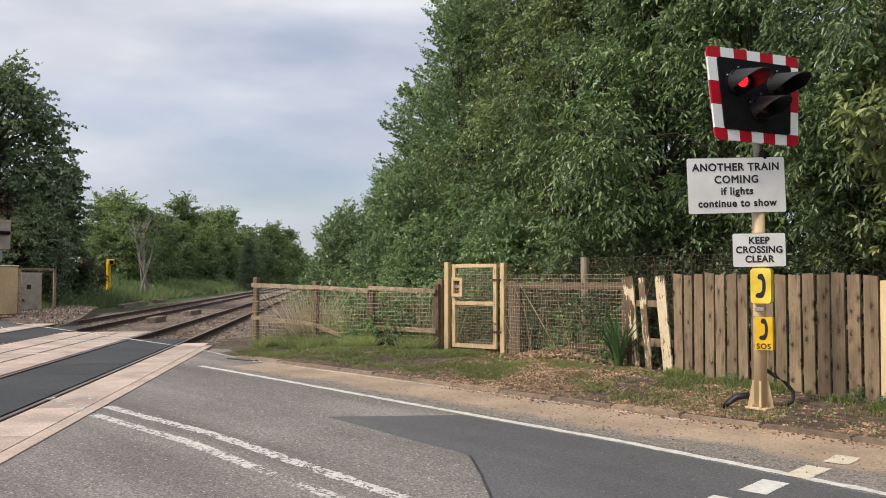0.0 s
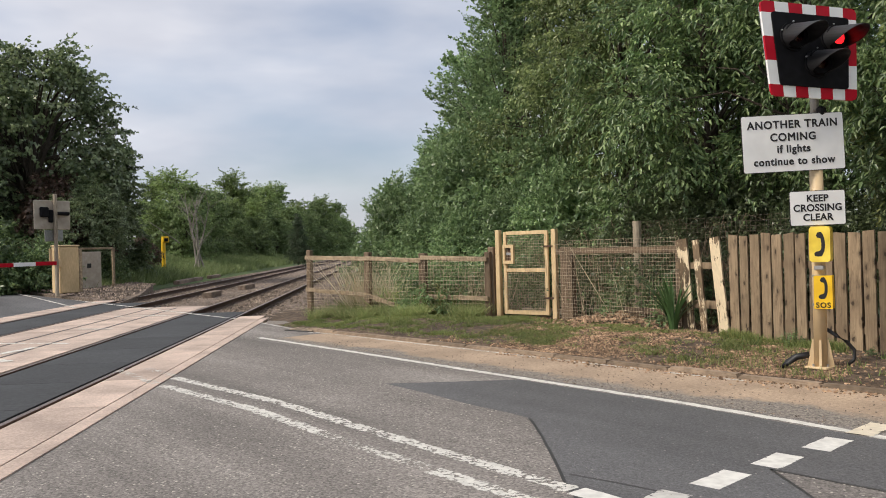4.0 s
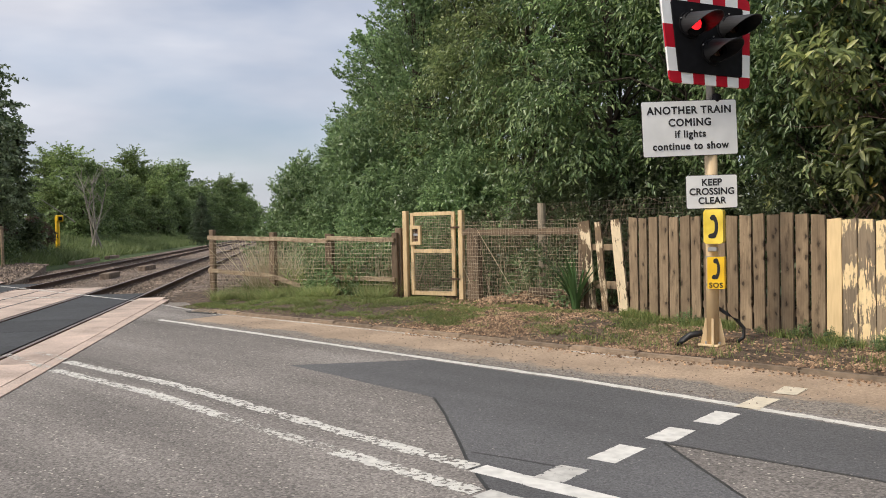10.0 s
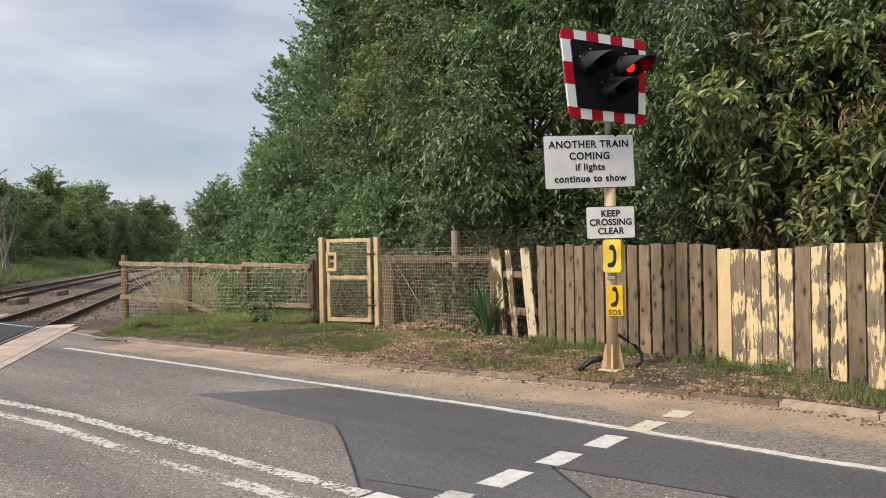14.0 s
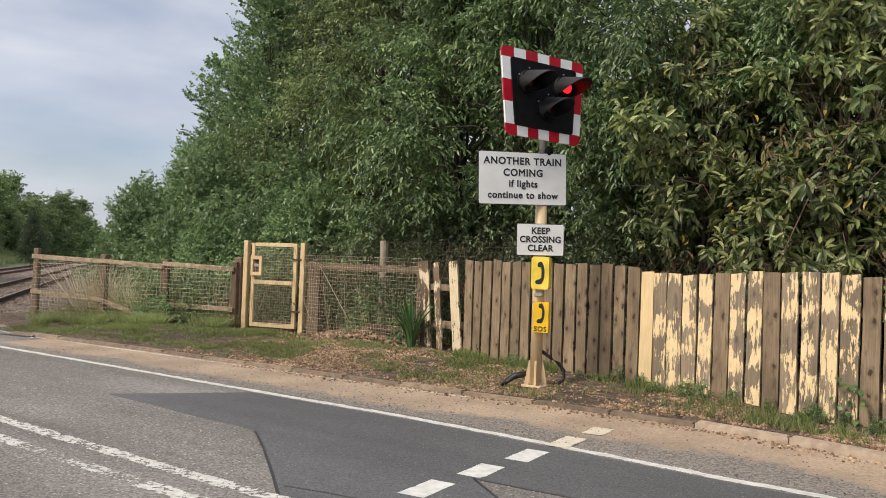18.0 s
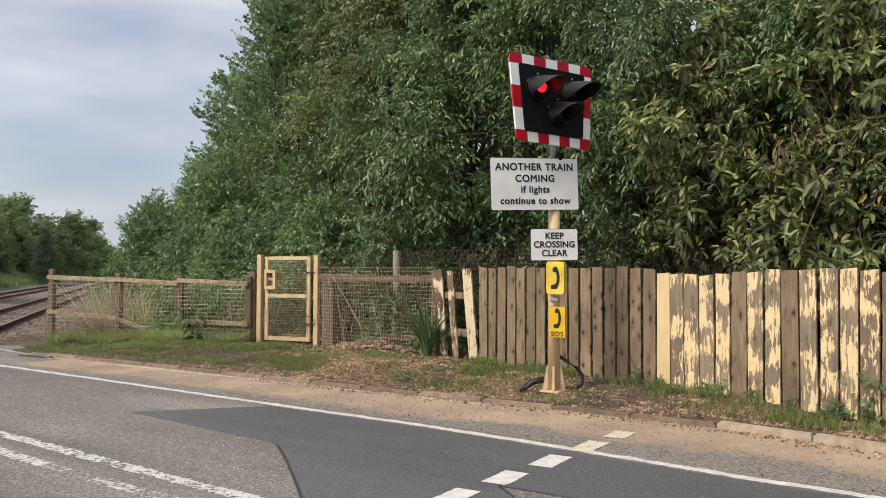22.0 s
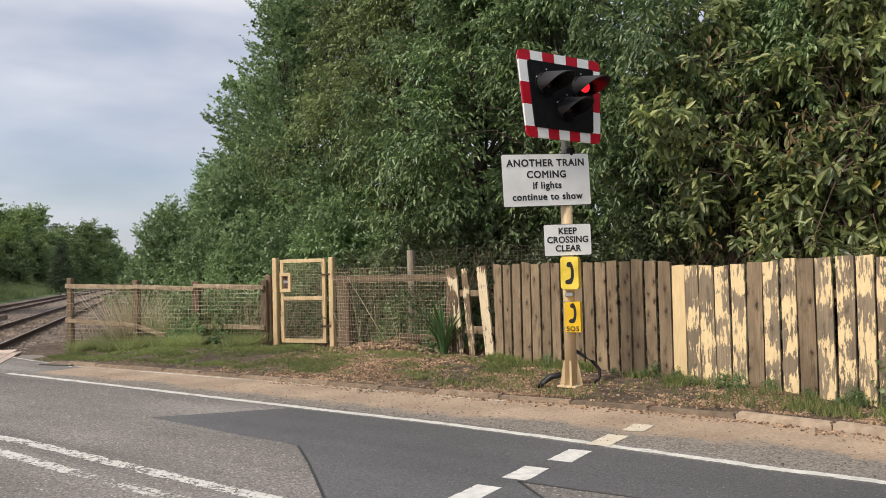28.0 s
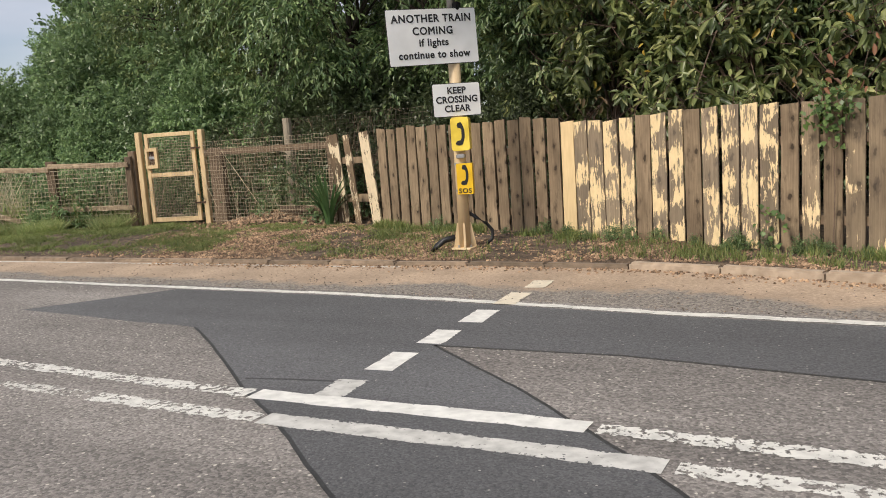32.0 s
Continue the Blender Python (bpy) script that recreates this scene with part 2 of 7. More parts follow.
def asphalt(name, col, col2, cell=75.0, vary=0.5, pale=0.10, pale_col=(0.52, 0.48, 0.42), track=0.2, lane=0.0, rough=0.88, bump=0.5):
    """Rolled asphalt: stones each of their own brightness, a few pale ones, worn bands along the lane."""
    m = bpy.data.materials.new(name)
    m.use_nodes = True
    n, l = m.node_tree.nodes, m.node_tree.links
    b = n["Principled BSDF"]
    tc = n.new("ShaderNodeTexCoord")

    def noise_(scale, detail, stretch=(1, 1, 1), r=0.55):
        mp = n.new("ShaderNodeMapping")
        mp.inputs["Scale"].default_value = stretch
        l.new(tc.outputs["Object"], mp.inputs[0])
        t = n.new("ShaderNodeTexNoise")
        t.inputs["Scale"].default_value, t.inputs["Detail"].default_value, t.inputs["Roughness"].default_value = scale, detail, r
        l.new(mp.outputs[0], t.inputs["Vector"])
        return t.outputs[0]

    def span(src, a, b_, c, d):
        t = n.new("ShaderNodeMapRange")
        t.inputs[1].default_value, t.inputs[2].default_value, t.inputs[3].default_value, t.inputs[4].default_value = a, b_, c, d
        l.new(src, t.inputs[0])
        return t.outputs[0]

    def times(a, b_):
        t = n.new("ShaderNodeMixRGB")
        t.blend_type, t.inputs[0].default_value = "MULTIPLY", 1.0
        l.new(a, t.inputs[1])
        l.new(b_, t.inputs[2])
        return t.outputs[0]

    ramp = n.new("ShaderNodeValToRGB")
    ramp.color_ramp.elements[0].position, ramp.color_ramp.elements[1].position = 0.36, 0.66
    ramp.color_ramp.elements[0].color, ramp.color_ramp.elements[1].color = (*col2, 1), (*col, 1)
    l.new(noise_(42.0, 8.0, r=0.7), ramp.inputs[0])
    top = ramp.outputs[0]
    vo = n.new("ShaderNodeTexVoronoi")
    vo.inputs["Scale"].default_value = cell
    l.new(tc.outputs["Object"], vo.inputs["Vector"])
    sc = n.new("ShaderNodeSeparateColor")
    l.new(vo.outputs["Color"], sc.inputs[0])
    top = times(top, span(sc.outputs[0], 0, 1, 1 - vary, 1 + vary))
    # worn bands along the lane, then broad stains
    top = times(top, span(noise_(1.0, 3.0, (0.10, 1.15, 1.0)), 0.3, 0.7, 1 - track, 1 + track))
    top = times(top, span(noise_(0.55, 4.0), 0.3, 0.7, 0.86, 1.13))
    if lane:
        sep = n.new("ShaderNodeSeparateXYZ")
        l.new(tc.outputs["Object"], sep.inputs[0])
        mad = n.new("ShaderNodeMath")
        mad.operation = "MULTIPLY_ADD"
        mad.inputs[1].default_value, mad.inputs[2].default_value = 0.085, -0.0
        l.new(sep.outputs[0], mad.inputs[0])
        yy = n.new("ShaderNodeMath")
        l.new(sep.outputs[1], yy.inputs[0])
        l.new(mad.outputs[0], yy.inputs[1])
        ph = n.new("ShaderNodeMath")
        ph.operation = "MULTIPLY_ADD"
        ph.inputs[1].default_value, ph.inputs[2].default_value = 6.2832 / 2.6, -6.2832 / 2.6 * 5.55
        l.new(yy.outputs[0], ph.inputs[0])
        co = n.new("ShaderNodeMath")
        co.operation = "COSINE"
        l.new(ph.outputs[0], co.inputs[0])
        top = times(top, span(co.outputs[0], -1, 1, 1 + lane, 1 - lane))
    # pale stones
    vp = n.new("ShaderNodeTexVoronoi")
    vp.inputs["Scale"].default_value = cell * 0.62
    l.new(tc.outputs["Object"], vp.inputs["Vector"])
    sp = n.new("ShaderNodeSeparateColor")
    l.new(vp.outputs["Color"], sp.inputs[0])
    few = span(sp.outputs[1], 1 - pale - 0.01, 1 - pale + 0.01, 0, 1)
    near = span(vp.outputs["Distance"], 0.30, 0.40, 1, 0)
    both = n.new("ShaderNodeMath")
    both.operation = "MULTIPLY"
    l.new(few, both.inputs[0])
    l.new(near, both.inputs[1])
    mx = n.new("ShaderNodeMixRGB")
    mx.inputs[2].default_value = (*pale_col, 1)
    l.new(both.outputs[0], mx.inputs[0])
    l.new(top, mx.inputs[1])
    l.new(mx.outputs[0], b.inputs["Base Color"])
    b.inputs["Roughness"].default_value = rough
    b.inputs["Specular IOR Level"].default_value = 0.35
    bp = n.new("ShaderNodeBump")
    bp.inputs["Strength"].default_value, bp.inputs["Distance"].default_value = bump, 0.006
    l.new(vo.outputs["Distance"], bp.inputs["Height"])
    bp.invert = True
    l.new(bp.outputs[0], b.inputs["Normal"])
    return m


def road_paint(name, col, cover=0.7, fine=30.0, big=2.0, loss=0.3, dirt=0.25):
    """Thermoplastic line paint: lost in crumbs and in longer stretches, where the road shows through."""
    m = bpy.data.materials.new(name)
    m.use_nodes = True
    n, l = m.node_tree.nodes, m.node_tree.links
    b, out = n["Principled BSDF"], n["Material Output"]
    tc = n.new("ShaderNodeTexCoord")
    a = n.new("ShaderNodeTexNoise")
    a.inputs["Scale"].default_value, a.inputs["Detail"].default_value, a.inputs["Roughness"].default_value = fine, 6.0, 0.68
    l.new(tc.outputs["Object"], a.inputs["Vector"])
    g = n.new("ShaderNodeTexNoise")
    g.inputs["Scale"].default_value, g.inputs["Detail"].default_value = big, 3.0
    l.new(tc.outputs["Object"], g.inputs["Vector"])
    k = n.new("ShaderNodeMath")
    k.operation = "MULTIPLY_ADD"
    k.inputs[1].default_value, k.inputs[2].default_value = loss, -0.5 * loss
    l.new(g.outputs[0], k.inputs[0])
    at = n.new("ShaderNodeAttribute")
    at.attribute_name = "whole"
    rim = n.new("ShaderNodeMath")
    rim.operation = "MULTIPLY_ADD"
    rim.inputs[1].default_value, rim.inputs[2].default_value = 0.15, -0.15
    l.new(at.outputs["Fac"], rim.inputs[0])
    sum_ = n.new("ShaderNodeMath")
    l.new(rim.outputs[0], sum_.inputs[0])
    l.new(k.outputs[0], sum_.inputs[1])
    add = n.new("ShaderNodeMath")
    l.new(a.outputs[0], add.inputs[0])
    l.new(sum_.outputs[0], add.inputs[1])
    edge = 0.5 + (0.5 - cover) * 0.42
    ramp = n.new("ShaderNodeMapRange")
    ramp.inputs[1].default_value, ramp.inputs[2].default_value = edge - 0.02, edge + 0.02
    l.new(add.outputs[0], ramp.inputs[0])
    d = n.new("ShaderNodeTexNoise")
    d.inputs["Scale"].default_value, d.inputs["Detail"].default_value = 11.0, 7.0
    l.new(tc.outputs["Object"], d.inputs["Vector"])
    tone = n.new("ShaderNodeValToRGB")
    tone.color_ramp.elements[0].position, tone.color_ramp.elements[1].position = 0.30, 0.62
    tone.color_ramp.elements[0].color, tone.color_ramp.elements[1].color = (*[c * (1 - dirt) for c in col], 1), (*col, 1)
    l.new(d.outputs[0], tone.inputs[0])
    l.new(tone.outputs[0], b.inputs["Base Color"])
    b.inputs["Roughness"].default_value = 0.7
    bp = n.new("ShaderNodeBump")
    bp.inputs["Strength"].default_value, bp.inputs["Distance"].default_value = 0.3, 0.003
    l.new(a.outputs[0], bp.inputs["Height"])
    l.new(bp.outputs[0], b.inputs["Normal"])
    tr = n.new("ShaderNodeBsdfTransparent")
    mx = n.new("ShaderNodeMixShader")
    l.new(ramp.outputs[0], mx.inputs[0])
    l.new(tr.outputs[0], mx.inputs[1])
    l.new(b.outputs[0], mx.inputs[2])
    l.new(mx.outputs[0], out.inputs[0])
    return m


def dust_mat():
    """Tan dust that thins out over the asphalt: the mesh says how thick it lies."""
    m = mat("dusty_margin", (0.475, 0.358, 0.258), (0.36, 0.268, 0.19), 0.95, 30, 9, 0.35, 80, big=0.22, big_scale=1.3, dist=0.004, chips=0.14, chip_scale=95)
    n, l = m.node_tree.nodes, m.node_tree.links
    b = n["Principled BSDF"]
    dust = b.inputs["Base Color"].links[0].from_socket
    tc = n.new("ShaderNodeTexCoord")
    at = n.new("ShaderNodeAttribute")
    at.attribute_name = "cover"
    a = n.new("ShaderNodeTexNoise")
    a.inputs["Scale"].default_value, a.inputs["Detail"].default_value, a.inputs["Roughness"].default_value = 3.4, 9.0, 0.68
    l.new(tc.outputs["Object"], a.inputs["Vector"])
    add = n.new("ShaderNodeMath")
    l.new(at.outputs["Fac"], add.inputs[0])
    l.new(a.outputs[0], add.inputs[1])
    r = n.new("ShaderNodeMapRange")
    r.inputs[1].default_value, r.inputs[2].default_value = 0.70, 0.98
    l.new(add.outputs[0], r.inputs[0])
    vo = n.new("ShaderNodeTexVoronoi")
    vo.inputs["Scale"].default_value = 60.0
    l.new(tc.outputs["Object"], vo.inputs["Vector"])
    sp = n.new("ShaderNodeSeparateColor")
    l.new(vo.outputs["Color"], sp.inputs[0])
    road_ = n.new("ShaderNodeValToRGB")
    road_.color_ramp.elements[0].color, road_.color_ramp.elements[1].color = (0.11, 0.10, 0.09, 1), (0.33, 0.29, 0.25, 1)
    l.new(sp.outputs[0], road_.inputs[0])
    mx = n.new("ShaderNodeMixRGB")
    l.new(r.outputs[0], mx.inputs[0])
    l.new(road_.outputs[0], mx.inputs[1])
    l.new(dust, mx.inputs[2])
    l.new(mx.outputs[0], b.inputs["Base Color"])
    return m


def board_mat(name, pale, mid, dark, knots=0.5, paint=None, cover=0.5):
    """Sawn softwood board: fine streaks, stains, scattered knots with rings; paint: what is left of a flaking coat."""
    m = bpy.data.materials.new(name)
    m.use_nodes = True
    n, l = m.node_tree.nodes, m.node_tree.links
    b = n["Principled BSDF"]
    tc, who = n.new("ShaderNodeTexCoord"), n.new("ShaderNodeObjectInfo")
    sh = n.new("ShaderNodeVectorMath")
    sh.operation = "SCALE"
    sh.inputs[0].default_value = (31.0, 17.0, 43.0)
    l.new(who.outputs["Random"], sh.inputs[3])
    pl = n.new("ShaderNodeVectorMath")
    l.new(tc.outputs["Object"], pl.inputs[0])
    l.new(sh.outputs[0], pl.inputs[1])
    own = pl.outputs[0]

    def noise_(src, stretch, detail=6.0, r=0.6):
        mp = n.new("ShaderNodeMapping")
        mp.inputs["Scale"].default_value = stretch
        l.new(src, mp.inputs[0])
        t = n.new("ShaderNodeTexNoise")
        t.inputs["Scale"].default_value, t.inputs["Detail"].default_value, t.inputs["Roughness"].default_value = 1.0, detail, r
        l.new(mp.outputs[0], t.inputs["Vector"])
        return t.outputs[0]

    def span(src, a, b_, c, d):
        t = n.new("ShaderNodeMapRange")
        t.inputs[1].default_value, t.inputs[2].default_value, t.inputs[3].default_value, t.inputs[4].default_value = a, b_, c, d
        l.new(src, t.inputs[0])
        return t.outputs[0]

    def calc(op, a, b_):
        t = n.new("ShaderNodeMath")
        t.operation = op
        for i, v in enumerate((a, b_)):
            if isinstance(v, float):
                t.inputs[i].default_value = v
            else:
                l.new(v, t.inputs[i])
        return t.outputs[0]

    def blend(f, a, b_, mode="MIX"):
        t = n.new("ShaderNodeMixRGB")
        t.blend_type = mode
        for i, v in enumerate((f, a, b_)):
            if isinstance(v, float):
                t.inputs[i].default_value = v
            elif isinstance(v, tuple):
                t.inputs[i].default_value = (*v, 1)
            else:
                l.new(v, t.inputs[i])
        return t.outputs[0]

    stain = noise_(own, (5.0, 5.0, 2.0), 5.0)
    col = blend(span(stain, 0.36, 0.66, 0, 1), mid, pale)
    streak = noise_(own, (95.0, 95.0, 2.2), 4.0)
    col = blend(1.0, col, span(streak, 0.3, 0.7, 0.74, 1.2), "MULTIPLY")
    col = blend(1.0, col, span(who.outputs["Random"], 0, 1, 0.82, 1.2), "MULTIPLY")
    # dark weathering in drawn-out blotches
    black = noise_(own, (11.0, 11.0, 3.0), 7.0, 0.66)
    col = blend(span(black, 0.55, 0.69, 0, 0.78), col, dark)
    if knots:
        ks = n.new("ShaderNodeSeparateXYZ")
        l.new(own, ks.inputs[0])
        wav = noise_(own, (14.0, 14.0, 14.0), 2.0)
        kx = calc("ADD", calc("MULTIPLY", ks.outputs[0], 8.0), calc("MULTIPLY", wav, 0.5))
        kz = calc("ADD", calc("MULTIPLY", ks.outputs[2], 4.4), calc("MULTIPLY", wav, 0.45))
        kc = n.new("ShaderNodeCombineXYZ")
        l.new(kx, kc.inputs[0])
        l.new(kz, kc.inputs[1])
        kv = n.new("ShaderNodeTexVoronoi")
        kv.voronoi_dimensions = "2D"
        kv.inputs["Scale"].default_value = 1.0
        l.new(kc.outputs[0], kv.inputs["Vector"])
        sp = n.new("ShaderNodeSeparateColor")
        l.new(kv.outputs["Color"], sp.inputs[0])
        some = span(sp.outputs[0], 0.60, 0.62, 0, 1)
        ring = calc("MULTIPLY", span(kv.outputs["Distance"], 0.16, 0.40, 1, 0), some)
        core = calc("MULTIPLY", span(kv.outputs["Distance"], 0.10, 0.16, 1, 0), some)
        col = blend(calc("MULTIPLY", ring, knots * 0.8), col, dark)
        col = blend(calc("MULTIPLY", core, knots * 1.4), col, tuple(c * 0.5 for c in dark))
    high = streak
    if paint:
        flake = noise_(own, (34.0, 34.0, 5.5), 8.0, 0.66)
        sh2 = n.new("ShaderNodeVectorMath")
        sh2.operation = "SCALE"
        sh2.inputs[0].default_value = (9.0, 5.0, 0.35)
        l.new(who.outputs["Random"], sh2.inputs[3])
        p2 = n.new("ShaderNodeVectorMath")
        l.new(tc.outputs["Object"], p2.inputs[0])
        l.new(sh2.outputs[0], p2.inputs[1])
        patch = noise_(p2.outputs[0], (2.6, 2.6, 3.1), 3.0, 0.5)
        crumb = noise_(own, (90.0, 90.0, 42.0), 3.0)
        mass = calc("ADD", calc("ADD", calc("MULTIPLY", flake, 0.74), calc("MULTIPLY", patch, 0.85)), calc("MULTIPLY", crumb, 0.16))
        e = 0.875 + (0.5 - cover) * 0.5
        mask = span(mass, e - 0.010, e + 0.010, 0, 1)
        grime = noise_(own, (22.0, 22.0, 9.0), 5.0)
        coat = blend(span(grime, 0.3, 0.6, 0, 1), tuple(c * 0.84 for c in paint), paint)
        col = blend(mask, col, coat)
        high = calc("ADD", mask, calc("MULTIPLY", streak, 0.5))
    l.new(col, b.inputs["Base Color"])
    b.inputs["Roughness"].default_value = 0.82
    b.inputs["Specular IOR Level"].default_value = 0.3
    bp = n.new("ShaderNodeBump")
    bp.inputs["Strength"].default_value, bp.inputs["Distance"].default_value = 0.5, 0.003
    l.new(high, bp.inputs["Height"])
    l.new(bp.outputs[0], b.inputs["Normal"])
    return m


def glow_mat(name, col, strength):
    m = bpy.data.materials.new(name)
    m.use_nodes = True
    b = m.node_tree.nodes["Principled BSDF"]
    b.inputs["Base Color"].default_value = (*col, 1)
    b.inputs["Emission Color"].default_value = (*col, 1)
    b.inputs["Emission Strength"].default_value = strength
    b.inputs["Roughness"].default_value = 0.3
    return m


M_ASPHALT = asphalt("asphalt_old", (0.285, 0.258, 0.236), (0.145, 0.134, 0.126), 62.0, 0.36, 0.08, track=0.30)
M_PATCH = asphalt("asphalt_new", (0.136, 0.134, 0.137), (0.093, 0.094, 0.098), 95.0, 0.26, 0.012, (0.36, 0.34, 0.31), track=0.14, lane=0.16, bump=0.25)
M_DUST = dust_mat()
M_SEAM = mat("bitumen_seam", (0.05, 0.05, 0.05), (0.03, 0.03, 0.03), 0.6, 20)
M_LINE = road_paint("road_paint", (0.76, 0.745, 0.70), 1.02, 38.0, 3.0, 0.20)
M_LINE_EDGE = road_paint("edge_line_paint", (0.74, 0.72, 0.665), 0.92, 34.0, 1.4, 0.34, 0.3)
M_LINE_WORN = road_paint("road_paint_worn", (0.70, 0.68, 0.63), 0.60, 21.0, 2.6, 0.36)
M_LINE_LOST = road_paint("road_paint_nearly_gone", (0.64, 0.62, 0.57), 0.43, 21.0, 1.6, 0.36)
M_DECK = mat("deck_concrete", (0.61, 0.485, 0.41), (0.48, 0.375, 0.315), 0.9, 38, 8, 0.25, 90, big=0.3, big_scale=1.3, spread=0.10, chips=0.12, chip_scale=70)
M_RUBBER = mat("deck_rubber", (0.055, 0.058, 0.062), (0.032, 0.034, 0.037), 0.75, 20, 6, 0.3, 50, big=0.3, big_scale=0.9, spread=0.12)
M_BALLAST = mat("ballast", (0.30, 0.232, 0.182), (0.105, 0.08, 0.064), 0.95, 16, 8, 1.0, 22, big=0.25, big_scale=0.6, dist=0.05, lo=0.3, hi=0.7, chips=0.6, chip_scale=18)
M_STONE = mat("ballast_stone", (0.33, 0.26, 0.205), (0.14, 0.108, 0.085), 0.9, 12, 4, 0.3, spread=0.6, island=True)
M_RUST = mat("rail_rust", (0.115, 0.06, 0.038), (0.05, 0.029, 0.02), 0.85, 30, 6, 0.2)
M_RAILTOP = mat("rail_head", (0.36, 0.30, 0.285), (0.20, 0.155, 0.14), 0.42, 40, 5, 0.05, metal=0.6)
M_SLEEPER = mat("sleeper_concrete", (0.27, 0.20, 0.15), (0.13, 0.10, 0.075), 0.9, 10, 6, 0.3, spread=0.2)
M_KERB_PALE = mat("pale_kerb_stone", (0.47, 0.375, 0.285), (0.34, 0.265, 0.195), 0.95, 12, 8, 0.4, 40, spread=0.08)
M_KERB = mat("kerb_stone", (0.33, 0.25, 0.18), (0.20, 0.152, 0.108), 0.95, 12, 8, 0.4, 40, spread=0.15)
M_EARTH = mat("verge_soil", (0.15, 0.106, 0.072), (0.062, 0.044, 0.031), 0.98, 9, 9, 0.8, 40, big=0.35, big_scale=0.9, dist=0.02, chips=0.45, chip_scale=34)
M_FIELD = mat("field_grass", (0.10, 0.15, 0.04), (0.06, 0.09, 0.028), 0.95, 5, 8, 0.6, 30, big=0.3, big_scale=0.08, dist=0.03)
M_GRASS = leaf_mat("grass_blades", (0.34, 0.33, 0.135), (0.11, 0.155, 0.046), 0.35, 0.6, mid=(0.21, 0.265, 0.085))
M_STRAW = leaf_mat("dry_grass", (0.92, 0.82, 0.60), (0.62, 0.52, 0.34), 0.45, 0.7)
M_CHIP = mat("leaf_litter", (0.43, 0.295, 0.185), (0.18, 0.112, 0.07), 0.95, 9, 4, 0.2, spread=0.7, island=True)
M_PLANK = board_mat("weathered_plank", (0.305, 0.226, 0.145), (0.19, 0.138, 0.089), (0.07, 0.049, 0.032), 0.6)
M_PLANK_FLAKE = board_mat("flaking_cream_plank", (0.30, 0.232, 0.158), (0.21, 0.165, 0.118), (0.085, 0.07, 0.06), 0.3, (0.85, 0.655, 0.375), 0.44)
M_PLANK_SCRAP = board_mat("scraps_of_cream_plank", (0.31, 0.235, 0.155), (0.21, 0.158, 0.105), (0.085, 0.065, 0.05), 0.4, (0.85, 0.66, 0.39), 0.24)
M_PLANK_CREAM = mat("cream_plank", (0.86, 0.65, 0.36), (0.76, 0.56, 0.30), 0.7, 8, 6, 0.2, stretch=(4, 4, 0.5))
M_PLANK_PALE = board_mat("flaking_white_plank", (0.22, 0.155, 0.095), (0.13, 0.092, 0.06), (0.06, 0.045, 0.03), 0.2, (0.76, 0.62, 0.42), 0.54)
M_RAILWOOD = mat("fence_timber", (0.42, 0.325, 0.215), (0.21, 0.155, 0.10), 0.88, 10, 8, 0.35, 30, spread=0.15, stretch=(1, 1, 1))
M_POSTWOOD = mat("fence_post_timber", (0.215, 0.152, 0.10), (0.11, 0.078, 0.05), 0.88, 10, 8, 0.35, 30, spread=0.15, stretch=(4, 4, 0.6))
M_GATEWOOD = mat("new_timber", (0.76, 0.57, 0.33), (0.64, 0.46, 0.25), 0.75, 9, 6, 0.2, 30, stretch=(4, 4, 0.6))
M_WIRE = mat("galvanised_wire", (0.62, 0.52, 0.38), (0.44, 0.35, 0.24), 0.6, 20, 3, 0, metal=0.2)
M_CREAM = mat("cream_pole_paint", (0.72, 0.55, 0.33), (0.64, 0.47, 0.27), 0.5, 5, 6, 0.05, big=0.12, big_scale=3)
M_GALV = mat("galvanised_steel", (0.50, 0.50, 0.50), (0.38, 0.38, 0.39), 0.45, 14, 5, 0.05, metal=0.7)
M_WHITE = mat("sign_white", (0.90, 0.90, 0.885), (0.84, 0.84, 0.825), 0.4, 4, 6, 0.0, big=0.06, big_scale=2)
M_RED = mat("sign_red", (0.50, 0.006, 0.022), (0.42, 0.005, 0.018), 0.45, 5, 5, 0.0, big=0.08, big_scale=2, spec=0.2)
M_BLACK = mat("matt_black", (0.010, 0.010, 0.012), (0.006, 0.006, 0.007), 0.65, 12, 5, 0.05, big=0.2, spec=0.12)
M_HOOD = mat("hood_black_paint", (0.020, 0.020, 0.022), (0.013, 0.013, 0.015), 0.5, 12, 5, 0.05, big=0.2, spec=0.5)
M_INK = mat("sign_black", (0.010, 0.010, 0.011), (0.008, 0.008, 0.009), 0.5, 12, 3, 0)
M_YELLOW = mat("phone_yellow", (0.83, 0.52, 0.015), (0.76, 0.45, 0.012), 0.4, 6, 5, 0.03, big=0.1, big_scale=3)
M_YELLOW_PALE = mat("phone_cover_yellow", (0.86, 0.66, 0.09), (0.78, 0.56, 0.05), 0.35, 4, 4, 0.02, big=0.2, big_scale=4)
M_HOSE = mat("black_conduit", (0.02, 0.02, 0.022), (0.012, 0.012, 0.013), 0.5, 20, 4, 0.1)
M_LENS = glow_mat("lamp_red_lit", (1.0, 0.012, 0.018), 1.7)
M_LENS_OFF = mat("lamp_lens_dark", (0.022, 0.003, 0.004), (0.014, 0.002, 0.003), 0.2, 20, 3, 0, spec=0.3)
M_BARK = mat("bark", (0.085, 0.066, 0.05), (0.045, 0.035, 0.026), 0.95, 9, 8, 0.6, 24, stretch=(3, 3, 0.7), dist=0.02)
